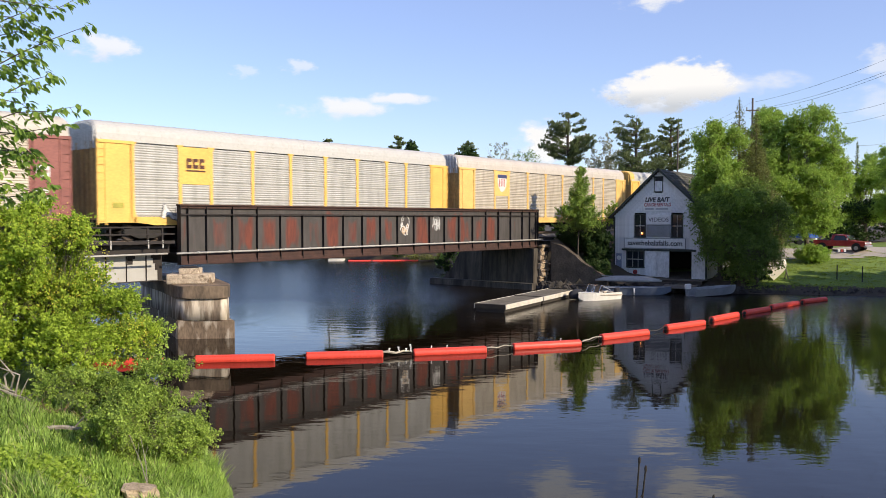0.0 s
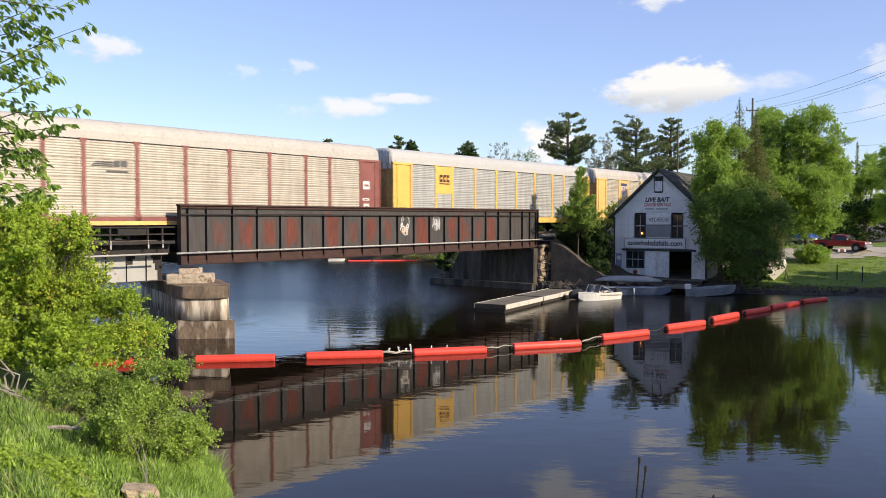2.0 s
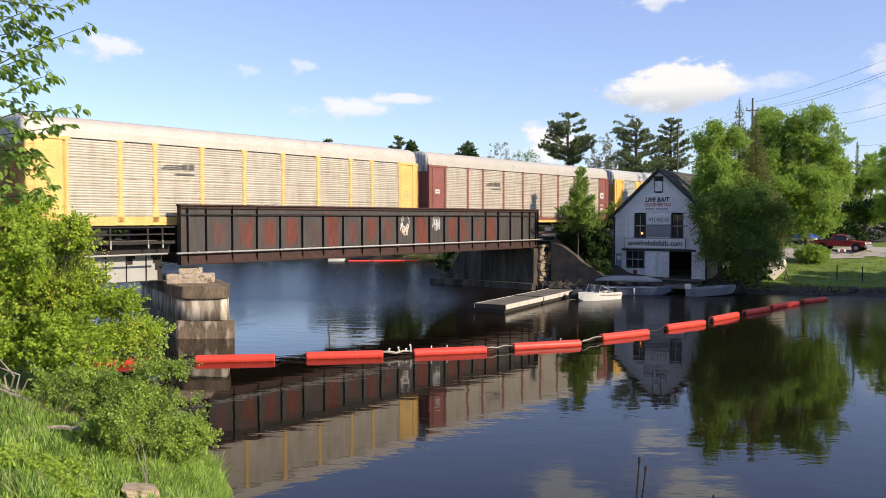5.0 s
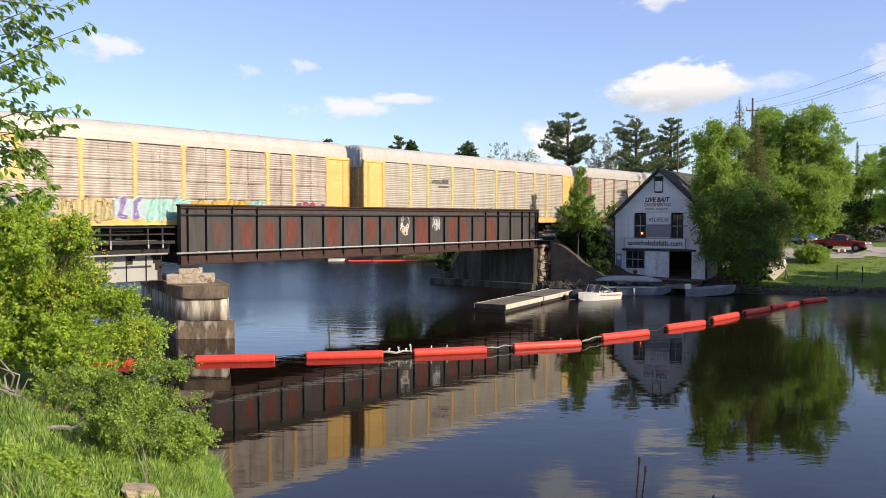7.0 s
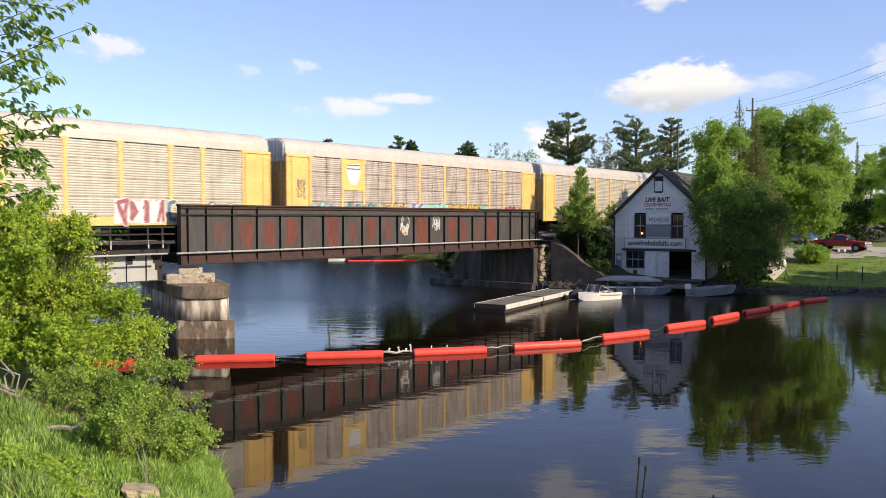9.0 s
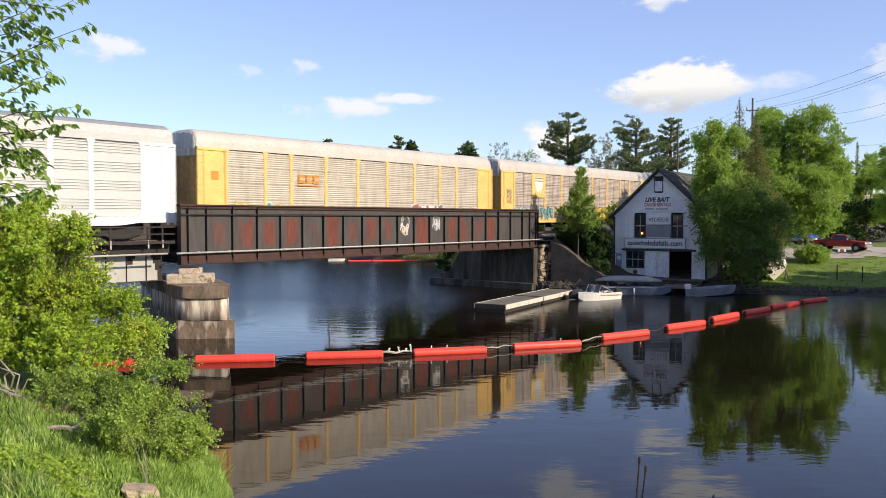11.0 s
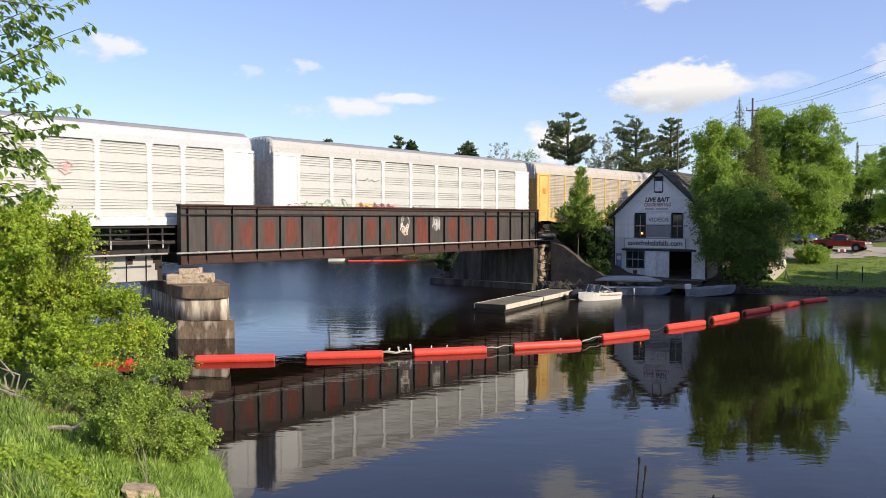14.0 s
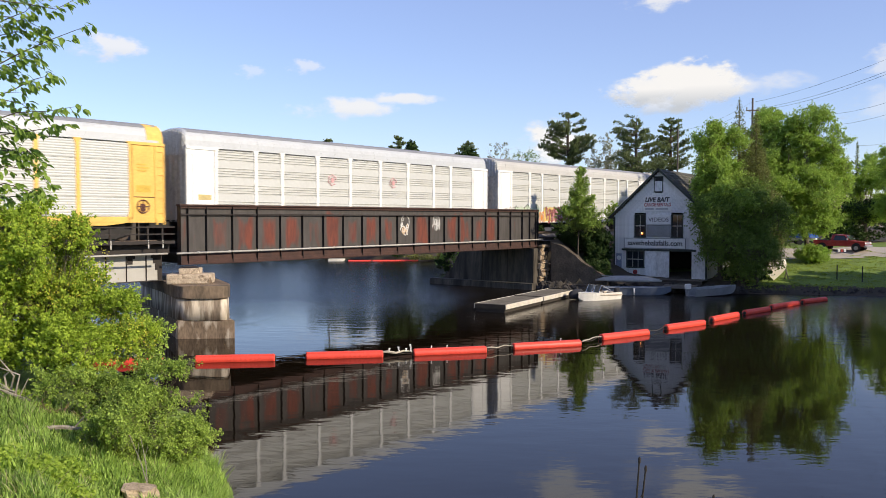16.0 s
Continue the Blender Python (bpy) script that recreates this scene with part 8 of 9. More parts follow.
tagged(new("shrub_blossom", leaf_cloud("shrub_blossom", _c, _q, 1700, 0.036, BLOSSOM, 62, 0.5, aspect=0.8)), "small yellow pea flowers scattered over the shrub", "blossom", kind="stuff")
tree("low fresh-green shrub hanging over the water's edge", (-6.6, 17.6, 1.0), (-6.5, 17.6, 1.5),
     [(-7.13, 17.20, 1.99, 0.75, 0.45), (-6.34, 17.00, 1.91, 0.9, 0.75), (-5.75, 17.00, 1.55, 0.75, 0.6), (-5.46, 17.20, 1.14, 0.5, 0.5), (-6.12, 16.40, 1.41, 0.8, 0.6), (-6.06, 17.60, 2.49, 0.55, 0.10),
      (-5.45, 17.40, 1.82, 0.32, 0.14), (-5.72, 17.60, 2.52, 0.30, 0.06), (-5.19, 17.20, 1.14, 0.30, 0.25), (-5.45, 16.80, 0.95, 0.45, 0.25), (-6.37, 15.60, 1.74, 0.8, 0.35), (-8.11, 17.00, 2.33, 0.6, 0.3), (-6.48, 17.40, 1.91, 0.5, 0.28)],
     SHRUB_B, 62000, 0.054, seed=63, r0=0.03, name="shrub", per=26, reach=0.26, gap=0.26, up=0.3, inner=0.2, spread=0.2, boughs=6, fill=0.15, rise=0.4, sub=9)
tree("leafy green shrub at the back of the bank", (-11.5, 22.0, 2.2), (-11.4, 22, 3.2), [(-12.2, 22.0, 4.6, 1.6, 1.5), (-10.6, 22.5, 3.4, 1.6, 1.3), (-12.5, 21.0, 3.0, 1.6, 1.5), (-8.6, 22.2, 2.4, 1.3, 1.0)], SHRUB_B, 26000, 0.10, seed=64, r0=0.08, name="shrub")


def grass_field(name, label, n, region, height, material, seed, lean=0.35, width=0.012):
    """Bent blades in tufts over a stretch of bank; region gives (x, y) of a tuft."""
    rng = np.random.default_rng(seed)
    k = 9
    x, y = region(rng, n // k)
    x = np.repeat(x, k) + rng.normal(size=len(x) * k) * 0.06
    y = np.repeat(y, k) + rng.normal(size=len(x)) * 0.06
    z = ground_z(x, y) - 0.03
    m = len(x)
    a = rng.random(m) * 6.283
    lay = 0.75 + 0.35 * np.sin(x * 1.9 + 1.3 * np.sin(y * 1.1)) * np.sin(y * 1.6 + 0.8) + 0.25 * np.sin(x * 5.1 + y * 4.3)
    h = height * (0.45 + 0.9 * rng.random(m)) * np.clip(lay, 0.3, 1.4)
    a = a * 0.75 + np.repeat(rng.random(m // k) * 6.283, k)
    dx, dy = np.cos(a), np.sin(a)
    ln = lean * (0.3 + rng.random(m)) * h
    w = width * (0.6 + 0.8 * rng.random(m))
    sx, sy = -dy * w, dx * w
    p0 = np.stack([x, y, z], 1)
    p1 = p0 + np.stack([dx * ln * 0.3, dy * ln * 0.3, h * 0.6], 1)
    p2 = p0 + np.stack([dx * ln * 1.2, dy * ln * 1.2, h], 1)
    s = np.stack([sx, sy, np.zeros(m)], 1)
    v = np.stack([p0 - s, p0 + s, p1 + s * 0.8, p1 - s * 0.8, p2 + s * 0.15, p2 - s * 0.15], 1).reshape(-1, 3)
    i = np.arange(m) * 6
    f = np.concatenate([np.stack([i, i + 1, i + 2, i + 3], 1), np.stack([i + 3, i + 2, i + 4, i + 5], 1)])
    return tagged(new(name, raw_mesh(name, v, f, material)), label, "grass", kind="stuff")


def bank_region(rng, n):
    """Open slope before the shrubs."""
    y = 6.5 + 12.0 * rng.random(n * 3)
    x = -0.62 * y + (0.42 * y + 0.5) * rng.random(n * 3)
    ok = (shore_distance(x, y, NEAR_SHORE, True) > 0.1) & (np.hypot(x + 5.25, (y - 13.9) * 0.8) > 0.42)
    return x[ok][:n], y[ok][:n]


def shore_region(rng, n):
    y = 10 + 9 * rng.random(n * 8)
    x = -7 + 6.5 * rng.random(n * 8)
    d = shore_distance(x, y, NEAR_SHORE, True)
    ok = (d > 0.0) & (d < 1.3) & (np.hypot(x + 5.25, (y - 13.9) * 0.8) > 0.42)
    return x[ok][:n], y[ok][:n]


def lawn_region(rng, n):
    x = 23 + 25 * rng.random(n * 3)
    y = 63 + 17 * rng.random(n * 3)
    ok = shore_distance(x, y, FAR_SHORE, False) > 0.3
    return x[ok][:n], y[ok][:n]


grass_field("long_grass", "long bright-green grass on the near bank", 90000, bank_region, 0.27, GRASS, 71, 0.34, 0.017)
grass_field("dark_grass", "deeper green grass tufts among the long grass", 28000, bank_region, 0.28, GRASS_DEEP, 76, 0.3, 0.02)
grass_field("dry_grass", "scattered dry straw-coloured grass stems", 3600, bank_region, 0.38, DRY_GRASS, 72, 0.7, 0.007)
grass_field("shore_grass", "grass overhanging the water's edge", 20000, shore_region, 0.32, GRASS, 73, 0.6)
grass_field("lawn_grass", "short mown grass of the lawn", 60000, lawn_region, 0.10, LAWN_BLADE, 74, 0.6, 0.02)


def weed_patch():
    """Broad-leaved weeds low on the slope."""
    rng = random.Random(8)
    cs, rs = [], []
    spots = []
    while len(spots) < 8:
        y = rng.uniform(8.6, 17.0)
        x = -0.56 * y + rng.uniform(0.0, 0.24) * y
        if float(shore_distance(np.array(x), np.array(y), NEAR_SHORE, True)) > 0.5 and math.hypot(x + 5.3, (y - 13.7) * 0.7) > 0.7:
            spots.append((x, y))
    for x, y in spots + [(-7.0, 13.2), (-6.4, 12.6), (-6.8, 12.9), (-6.2, 12.4), (-6.6, 12.5), (-6.0, 12.3), (-6.3, 12.9), (-6.9, 12.6), (-6.55, 13.2)]:
        for k in range(4):
            a, b = x + rng.uniform(-0.3, 0.3), y + rng.uniform(-0.3, 0.3)
            cs.append((a, b, float(ground_z(a, b)) + 0.20 + rng.uniform(-0.05, 0.14)))
            rs.append((0.2, 0.2, 0.14))
    tagged(new("weeds", leaf_cloud("weeds", cs, rs, 5600, 0.075, WEED, 75, 0.1, 0.9, 0.75)), "low yellow-green broad-leaved weeds in the grass", "weeds", kind="stuff")


weed_patch()


def boulder():
    bm = bmesh.new()
    bmesh.ops.create_icosphere(bm, subdivisions=4, radius=1.0)
    for v in bm.verts:
        p = v.co.copy()
        q = 1 + 0.46 * noise.noise(p * 1.2 + Vector((3, 1, 0))) + 0.24 * noise.noise(p * 2.9) + 0.06 * noise.noise(p * 8)
        v.co = Vector((max(-1.1, min(1.0, p.x * q)) * 0.38, p.y * q * 0.30, max(-0.8, min(0.72, p.z * q - 0.22 * p.x)) * 0.33))
    r = mesh_ob("boulder", bm, mat("tan_fieldstone", (0.50, 0.39, 0.26), 0.95, var=0.6, scale=5, fine=22, bump=0.7, dark=(0.2, 0.14, 0.08)), False)
    r.matrix_world = pose(-5.32, 14.22, 0.86, 4, 6, 12) @ Matrix.Diagonal((0.8, 0.85, 0.92, 1))
    tagged(r, "pale tan boulder lying in the grass by the water", "boulder")


boulder()


def shore_rocks():
    """Dark tumbled stones and earth along the shaded shore."""
    rnd = random.Random(31)
    bm = bmesh.new()
    line = [(6.9, 69.6), (8.8, 66.7), (12.5, 66.3), (16, 65.3), (22, 64.4), (27, 63.7), (34, 62.4)]
    for k in range(330):
        i = rnd.randrange(len(line) - 1)
        u = rnd.random()
        x = line[i][0] + (line[i + 1][0] - line[i][0]) * u + rnd.uniform(-0.2, 0.3)
        y = line[i][1] + (line[i + 1][1] - line[i][1]) * u + rnd.uniform(-0.3, 0.7 if x < 20 else 0.2)
        r = rnd.uniform(0.12, 0.42) * (1 if x < 24 else 0.35)
        z = max(0.0, float(ground_z(x, y)))
        q = bmesh.ops.create_icosphere(bm, subdivisions=1, radius=r, matrix=Matrix.Translation((x, y, z + r * 0.1)) @ Euler((rnd.random() * 6, rnd.random() * 6, 0)).to_matrix().to_4x4() @ Matrix.Diagonal((1.3, 1.0, rnd.uniform(0.45, 0.75), 1)))
        for v in q["verts"]:
            v.co += Vector((rnd.uniform(-1, 1), rnd.uniform(-1, 1), rnd.uniform(-1, 1))) * r * 0.14
    o = mesh_ob("shore_stones", bm, mat("dark_shore_stone", (0.06, 0.052, 0.044), 0.95, var=0.5, scale=3, fine=14, bump=0.6, island=0.4))
    tagged(o, "dark tumbled stones along the water's edge", "stones", kind="stuff")


shore_rocks()


def dead_stalks():
    """Thin dark dead stems standing at the water below the bank."""
    wood = mat("dark_dead_stem", (0.035, 0.028, 0.025), 0.9, var=0.4)
    for i, (x, y, z, dx, top) in enumerate(((2.28, 9.50, 2.45, 0.03, 3.00), (2.34, 9.50, 2.45, 0.045, 2.90), (3.18, 9.50, 2.45, 0.01, 2.55), (1.79, 9.50, 2.45, 0.0, 2.51))):
        g = float(ground_z(x, y)) - 0.05
        t = thing("dead_stalk", Matrix.Translation((x, y, g)), "thin dark dead stem with a bud tip", "dead stalk", "dead stalks on the bank")
        h = top - g
        bm = tube(bmesh.new(), [(-dx, 0, 0), (-dx * 0.5, 0, h * 0.5), (0, 0, h * 0.8), (dx, 0, h - 0.05)], [0.014, 0.013, 0.012, 0.009], 6)
        part("stem", bm, wood, t)
        part("bud", tube(bmesh.new(), [(dx, 0, h - 0.09), (dx, 0, h - 0.06), (dx * 1.05, 0, h - 0.02), (dx * 1.05, 0, h)], [0.008, 0.017, 0.015, 0.004], 6), wood, t)
        for k in (0.55, 0.72, 0.85):
            s = 1 if k > 0.6 else -1
            part("twig_stub", tube(bmesh.new(), [(-dx * (1 - k), 0, h * k), (-dx * (1 - k) + 0.02 * s, 0, h * k + 0.03)], [0.010, 0.007], 5), wood, t)


dead_stalks()


def dead_twigs():
    """Bleached bare twigs in the shade under the shrub."""
    rnd = random.Random(9)
    t = thing("dead_branches", pose(-8.98, 16.90, 2.23), "tangle of bleached dead branches under the shrub", "dead branch")
    for k in range(13):
        x, z = rnd.uniform(-0.5, 0.5), rnd.uniform(-0.3, 0.3)
        part("branch", tube(bmesh.new(), [(x, rnd.uniform(-0.4, 0.1), z - 0.3), (x + rnd.uniform(-0.2, 0.3), -0.3, z + 0.1), (x + rnd.uniform(-0.5, 0.6), -0.4, z + rnd.uniform(0.2, 0.6))], [0.026, 0.020, 0.008], 5), BARK_PALE, t)
    for (px, py, pz), (qx, qy, qz) in (((-5.44, 15.00, 0.81), (-5.97, 15.30, 1.79)), ((-5.52, 15.10, 1.07), (-5.77, 15.40, 1.68)), ((-6.90, 15.50, 1.33), (-7.01, 15.90, 2.20))):
        g = float(ground_z(px, py)) - 0.05
        d = thing("dry_stem", pose(px, py, g), "thin leaning straw-coloured dry stem", "stem", "dry stems on the bank")
        e = Vector((qx - px, qy - py, qz - g))
        part("stem", tube(bmesh.new(), [(0, 0, 0), e * 0.5 + Vector((0.03, 0, 0.03)), e], [0.011, 0.009, 0.004], 5), BARK_PALE, d)
        part("side_twig", tube(bmesh.new(), [e * 0.55, e * 0.8 + Vector((0.12, 0, 0.02))], [0.006, 0.003], 4), BARK_PALE, d)
    u = thing("fallen_log", pose(-7.35, 15.60, 1.65, 0, 4, 12), "fallen pale branch lying in the grass", "branch")
    part("stem", tube(bmesh.new(), [(-0.9, 0, 0.05), (0, 0.05, 0.12), (0.7, 0, 0.06), (1.2, 0.1, 0.2)], [0.05, 0.045, 0.035, 0.015], 6), BARK_PALE, u)
    part("twig", tube(bmesh.new(), [(0.2, 0.03, 0.1), (0.5, -0.1, 0.5)], [0.02, 0.006], 5), BARK_PALE, u)


dead_twigs()


def brush_pile():
    """Brown dead twigs lying on a bare patch of the bank."""
    rnd = random.Random(19)
    brown = mat("dead_brown_twig", (0.26, 0.17, 0.10), 0.95, var=0.5, scale=4)
    x0, y0 = -7.75, 16.9
    g = float(ground_z(x0, y0))
    t = thing("brush_pile", pose(x0, y0, g), "low pile of brown dead twigs on the bank", "dead branch")
    for k in range(34):
        x, y = rnd.gauss(0, 0.45), rnd.gauss(0, 0.25)
        z = float(ground_z(x0 + x, y0 + y)) - g
        a, l, up = rnd.uniform(0, 6.28), rnd.uniform(0.25, 0.6), rnd.uniform(0.05, 0.55)
        part("twig", tube(bmesh.new(), [(x, y, z - 0.03), (x + 0.5 * l * math.cos(a), y + 0.3 * l * math.sin(a), z + up * 0.5 + 0.08), (x + l * math.cos(a), y + 0.6 * l * math.sin(a), z + up)], [0.014, 0.010, 0.004], 5), brown, t)
    tagged(new("dead_leaves", leaf_cloud("dead_leaves", [(x0 + rnd.gauss(0, 0.4), y0 + rnd.gauss(0, 0.2), g + 0.12) for k in range(12)], [(0.25, 0.2, 0.12)] * 12, 900, 0.05, leaf_mat("withered_leaf", (0.16, 0.10, 0.05), (0.40, 0.28, 0.15), 0.3), 83, 0.2)), "withered brown leaves under the shrubs", "dead leaves", kind="stuff")


brush_pile()


def leaf_bm(L, w, fold):
    bm = bmesh.new()
    prof = [(0, 0.02), (0.18, 0.55), (0.42, 1.0), (0.68, 0.72), (1.0, 0.0)]
    mid = [bm.verts.new((u * L, 0, -0.10 * L * u * u)) for u, _ in prof]
    up = [bm.verts.new((u * L, w * 0.5 * k, fold * w * k - 0.10 * L * u * u)) for u, k in prof[1:-1]]
    dn = [bm.verts.new((u * L, -w * 0.5 * k, fold * w * k - 0.10 * L * u * u)) for u, k in prof[1:-1]]
    for side, s in ((up, 1), (dn, -1)):
        ring = [mid[0], *side, mid[-1]]
        for i in range(len(ring) - 1):
            q = [mid[i], mid[i + 1], ring[i + 1], ring[i]]
            q = [v for j, v in enumerate(q) if v not in q[:j]]
            bm.faces.new(q if s > 0 else q[::-1])
    return fix(bm)


def near_tree():
    """A tree beside the camera of which only outer boughs reach into view."""
    base = (-5.6, 6.4, float(ground_z(-5.6, 6.4)))
    o = Vector(base)
    t = thing("leafy_tree", Matrix.Translation(o), "leafy tree with drooping boughs of pointed fresh leaves", "tree")
    part("trunk", tube(bmesh.new(), [(0, 0, -0.3), (0.05, 0, 1.8), (-0.1, 0.1, 4.0), (0, 0, 6.5)], [0.17, 0.14, 0.11, 0.05], 10), BARK, t)
    kinds = [shared("leaf", leaf_bm(0.082, 0.046, 0.12), MAPLE), shared("leaf", leaf_bm(0.07, 0.036, 0.2), MAPLE), shared("leaf", leaf_bm(0.058, 0.034, 0.05), MAPLE)]
    rnd = random.Random(21)
    boughs = [
        [(-3.66, 6.30, 6.87), (-3.21, 6.20, 7.02), (-2.89, 6.10, 7.12), (-2.55, 6.00, 7.22)],
        [(-3.65, 6.30, 7.17), (-3.35, 6.30, 7.28), (-3.14, 6.20, 7.38), (-3.01, 6.20, 7.53)],
        [(-3.70, 6.40, 7.37), (-3.35, 6.40, 7.37), (-3.13, 6.30, 7.21), (-3.05, 6.30, 7.13)],
        [(-3.60, 6.20, 6.68), (-3.26, 6.20, 6.75), (-3.09, 6.20, 6.81), (-2.87, 6.10, 6.89)],
        [(-3.61, 6.20, 6.49), (-3.22, 6.20, 6.58), (-2.94, 6.10, 6.62), (-2.64, 6.00, 6.66)],
        [(-3.67, 6.30, 6.39), (-3.27, 6.20, 6.43), (-3.05, 6.20, 6.48), (-2.78, 6.10, 6.49)],
        [(-3.67, 6.30, 6.33), (-3.36, 6.30, 6.34), (-3.16, 6.20, 6.33), (-3.02, 6.20, 6.22)],
        [(-3.61, 6.20, 6.17), (-3.31, 6.20, 6.17), (-3.12, 6.20, 6.17), (-2.92, 6.10, 6.09)],
        [(-3.62, 6.20, 6.04), (-3.32, 6.20, 6.07), (-3.14, 6.20, 6.04), (-2.96, 6.10, 5.95)],
        [(-3.77, 6.50, 7.04), (-3.50, 6.50, 6.99), (-3.32, 6.50, 7.03), (-3.22, 6.50, 7.08)],
        [(-3.64, 6.30, 7.51), (-3.21, 6.30, 7.45), (-2.91, 6.20, 7.40), (-2.69, 6.20, 7.49)]]
    extra = [
        [(-3.71, 6.40, 7.24), (-3.47, 6.40, 7.08), (-3.24, 6.30, 7.02), (-3.07, 6.30, 6.95)],
        [(-3.72, 6.40, 6.62), (-3.45, 6.40, 6.71), (-3.23, 6.30, 6.69), (-3.06, 6.30, 6.59)],
        [(-3.72, 6.40, 6.45), (-3.44, 6.40, 6.38), (-3.23, 6.30, 6.31), (-3.13, 6.30, 6.17)],
        [(-3.71, 6.40, 7.30), (-3.42, 6.40, 7.32), (-3.21, 6.30, 7.31), (-3.03, 6.30, 7.26)],
        [(-3.77, 6.50, 7.08), (-3.47, 6.40, 7.23), (-3.31, 6.40, 7.24), (-3.09, 6.30, 7.09)],
        [(-3.77, 6.50, 6.90), (-3.45, 6.40, 6.94), (-3.30, 6.40, 6.91), (-3.09, 6.30, 6.78)],
        [(-3.76, 6.50, 7.43), (-3.44, 6.40, 7.45), (-3.28, 6.40, 7.52), (-3.12, 6.30, 7.58)],
        [(-3.73, 6.40, 6.25), (-3.46, 6.40, 6.27), (-3.33, 6.40, 6.29), (-3.15, 6.30, 6.34)],
        [(-3.74, 6.40, 5.94), (-3.47, 6.40, 5.99), (-3.29, 6.40, 5.99), (-3.09, 6.30, 6.03)],
        [(-3.78, 6.50, 6.57), (-3.46, 6.40, 6.57), (-3.33, 6.40, 6.53), (-3.18, 6.30, 6.44)]]
    joined = []
    for b, pts in enumerate(boughs + extra):
        pts = [Vector(p) - o + Vector((0, 0, rnd.uniform(-0.04, 0.04))) for p in pts]
        start = Vector((0, 0, max(1.5, pts[0].z - 0.5)))
        part("bough", tube(bmesh.new(), [start, *pts], [0.012, 0.0055, 0.004, 0.0028, 0.001], 6), BARK, t)
        # leaves stand in twos and threes on short side twigs, hanging outward
        per = 18
        for k in range(per):
            u = 0.12 + 0.88 * (k + 0.5) / per
            s = u * 3
            i = min(2, int(s))
            p = pts[i].lerp(pts[i + 1], s - i)
            d = (pts[i + 1] - pts[i]).normalized()
            side = 1 if k % 2 else -1
            reach = rnd.uniform(0.03, 0.13) * (1.15 - u * 0.8)
            q = p + Vector((d.x * 0.6, side * rnd.uniform(0.3, 1.0), rnd.uniform(-0.75, 0.35))).normalized() * reach
            part("twig", tube(bmesh.new(), [p, q], [0.002, 0.0012], 4), BARK, t) if k % 3 == 0 else None
            for j in range(3):
                yaw = math.degrees(math.atan2(d.y, d.x)) + side * rnd.uniform(5, 60) + (j - 1) * 40 + rnd.uniform(-20, 20)
                m = pose(q.x + rnd.uniform(-0.015, 0.015), q.y, q.z + rnd.uniform(-0.02, 0.02), rnd.uniform(-35, 35), rnd.uniform(8, 60), yaw) @ Matrix.Scale(rnd.uniform(0.75, 1.08), 4)
                if j == 0 and b < 11:
                    piece("leaf", kinds[(k + b) % 3], t, m)
                else:
                    joined.append(m)
    # the other leaves, joined
    one = leaf_bm(0.076, 0.041, 0.13)
    bmesh.ops.triangulate(one, faces=one.faces[:])
    one.verts.index_update()
    lv = np.array([(*v.co, 1.0) for v in one.verts])
    lf = np.array([[v.index for v in f.verts] for f in one.faces])
    one.free()
    vs = np.concatenate([(lv @ np.array(m).T)[:, :3] for m in joined])
    fs = np.concatenate([lf + i * len(lv) for i in range(len(joined))])
    ob = new("foliage", raw_mesh("foliage", vs, fs, MAPLE))
    ob.parent = t
    tagged(ob, kind="stuff")


near_tree()
# ---- lane, vehicles, fence, poles ----
CAR_RED = mat("red_vehicle_paint", (0.30, 0.018, 0.018), 0.3, var=0.15, scale=1, spec=0.6)
TYRE = mat("black_tyre_rubber", (0.02, 0.02, 0.02), 0.85, var=0.3)
PLASTIC = mat("grey_bumper", (0.35, 0.35, 0.36), 0.4, metal=0.4, var=0.2)
LAMP_GLASS = mat("headlight_lens", (0.75, 0.75, 0.72), 0.15, var=0.1)
WIRE = mat("black_overhead_wire", (0.02, 0.02, 0.022), 0.6, var=0.1)
POLE = mat("weathered_utility_pole", (0.16, 0.13, 0.11), 0.9, var=0.4, scale=2, fine=12, stretch=(1, 1, 0.2))
TARP_BLUE = mat("blue_tarpaulin", (0.03, 0.09, 0.36), 0.5, var=0.3, scale=2)


def lane():
    """A gravel lane that follows the ground above the lawn."""
    xs = np.arange(26, 140, 1.0)
    v, f = [], []
    for i, x in enumerate(xs):
        for j in range(9):
            y = 75.9 + j * 0.80 + 0.25 * math.sin(x * 0.4) * (j in (0, 8))
            v.append((x, y, float(ground_z(x, y)) + 0.05))
    for i in range(len(xs) - 1):
        for j in range(8):
            a = i * 9 + j
            f.append((a, a + 9, a + 10, a + 1))
    tagged(new("road", raw_mesh("road", v, f, GRAVEL, True)), "pale gravel lane along the top of the lawn", "road", kind="structure")


lane()


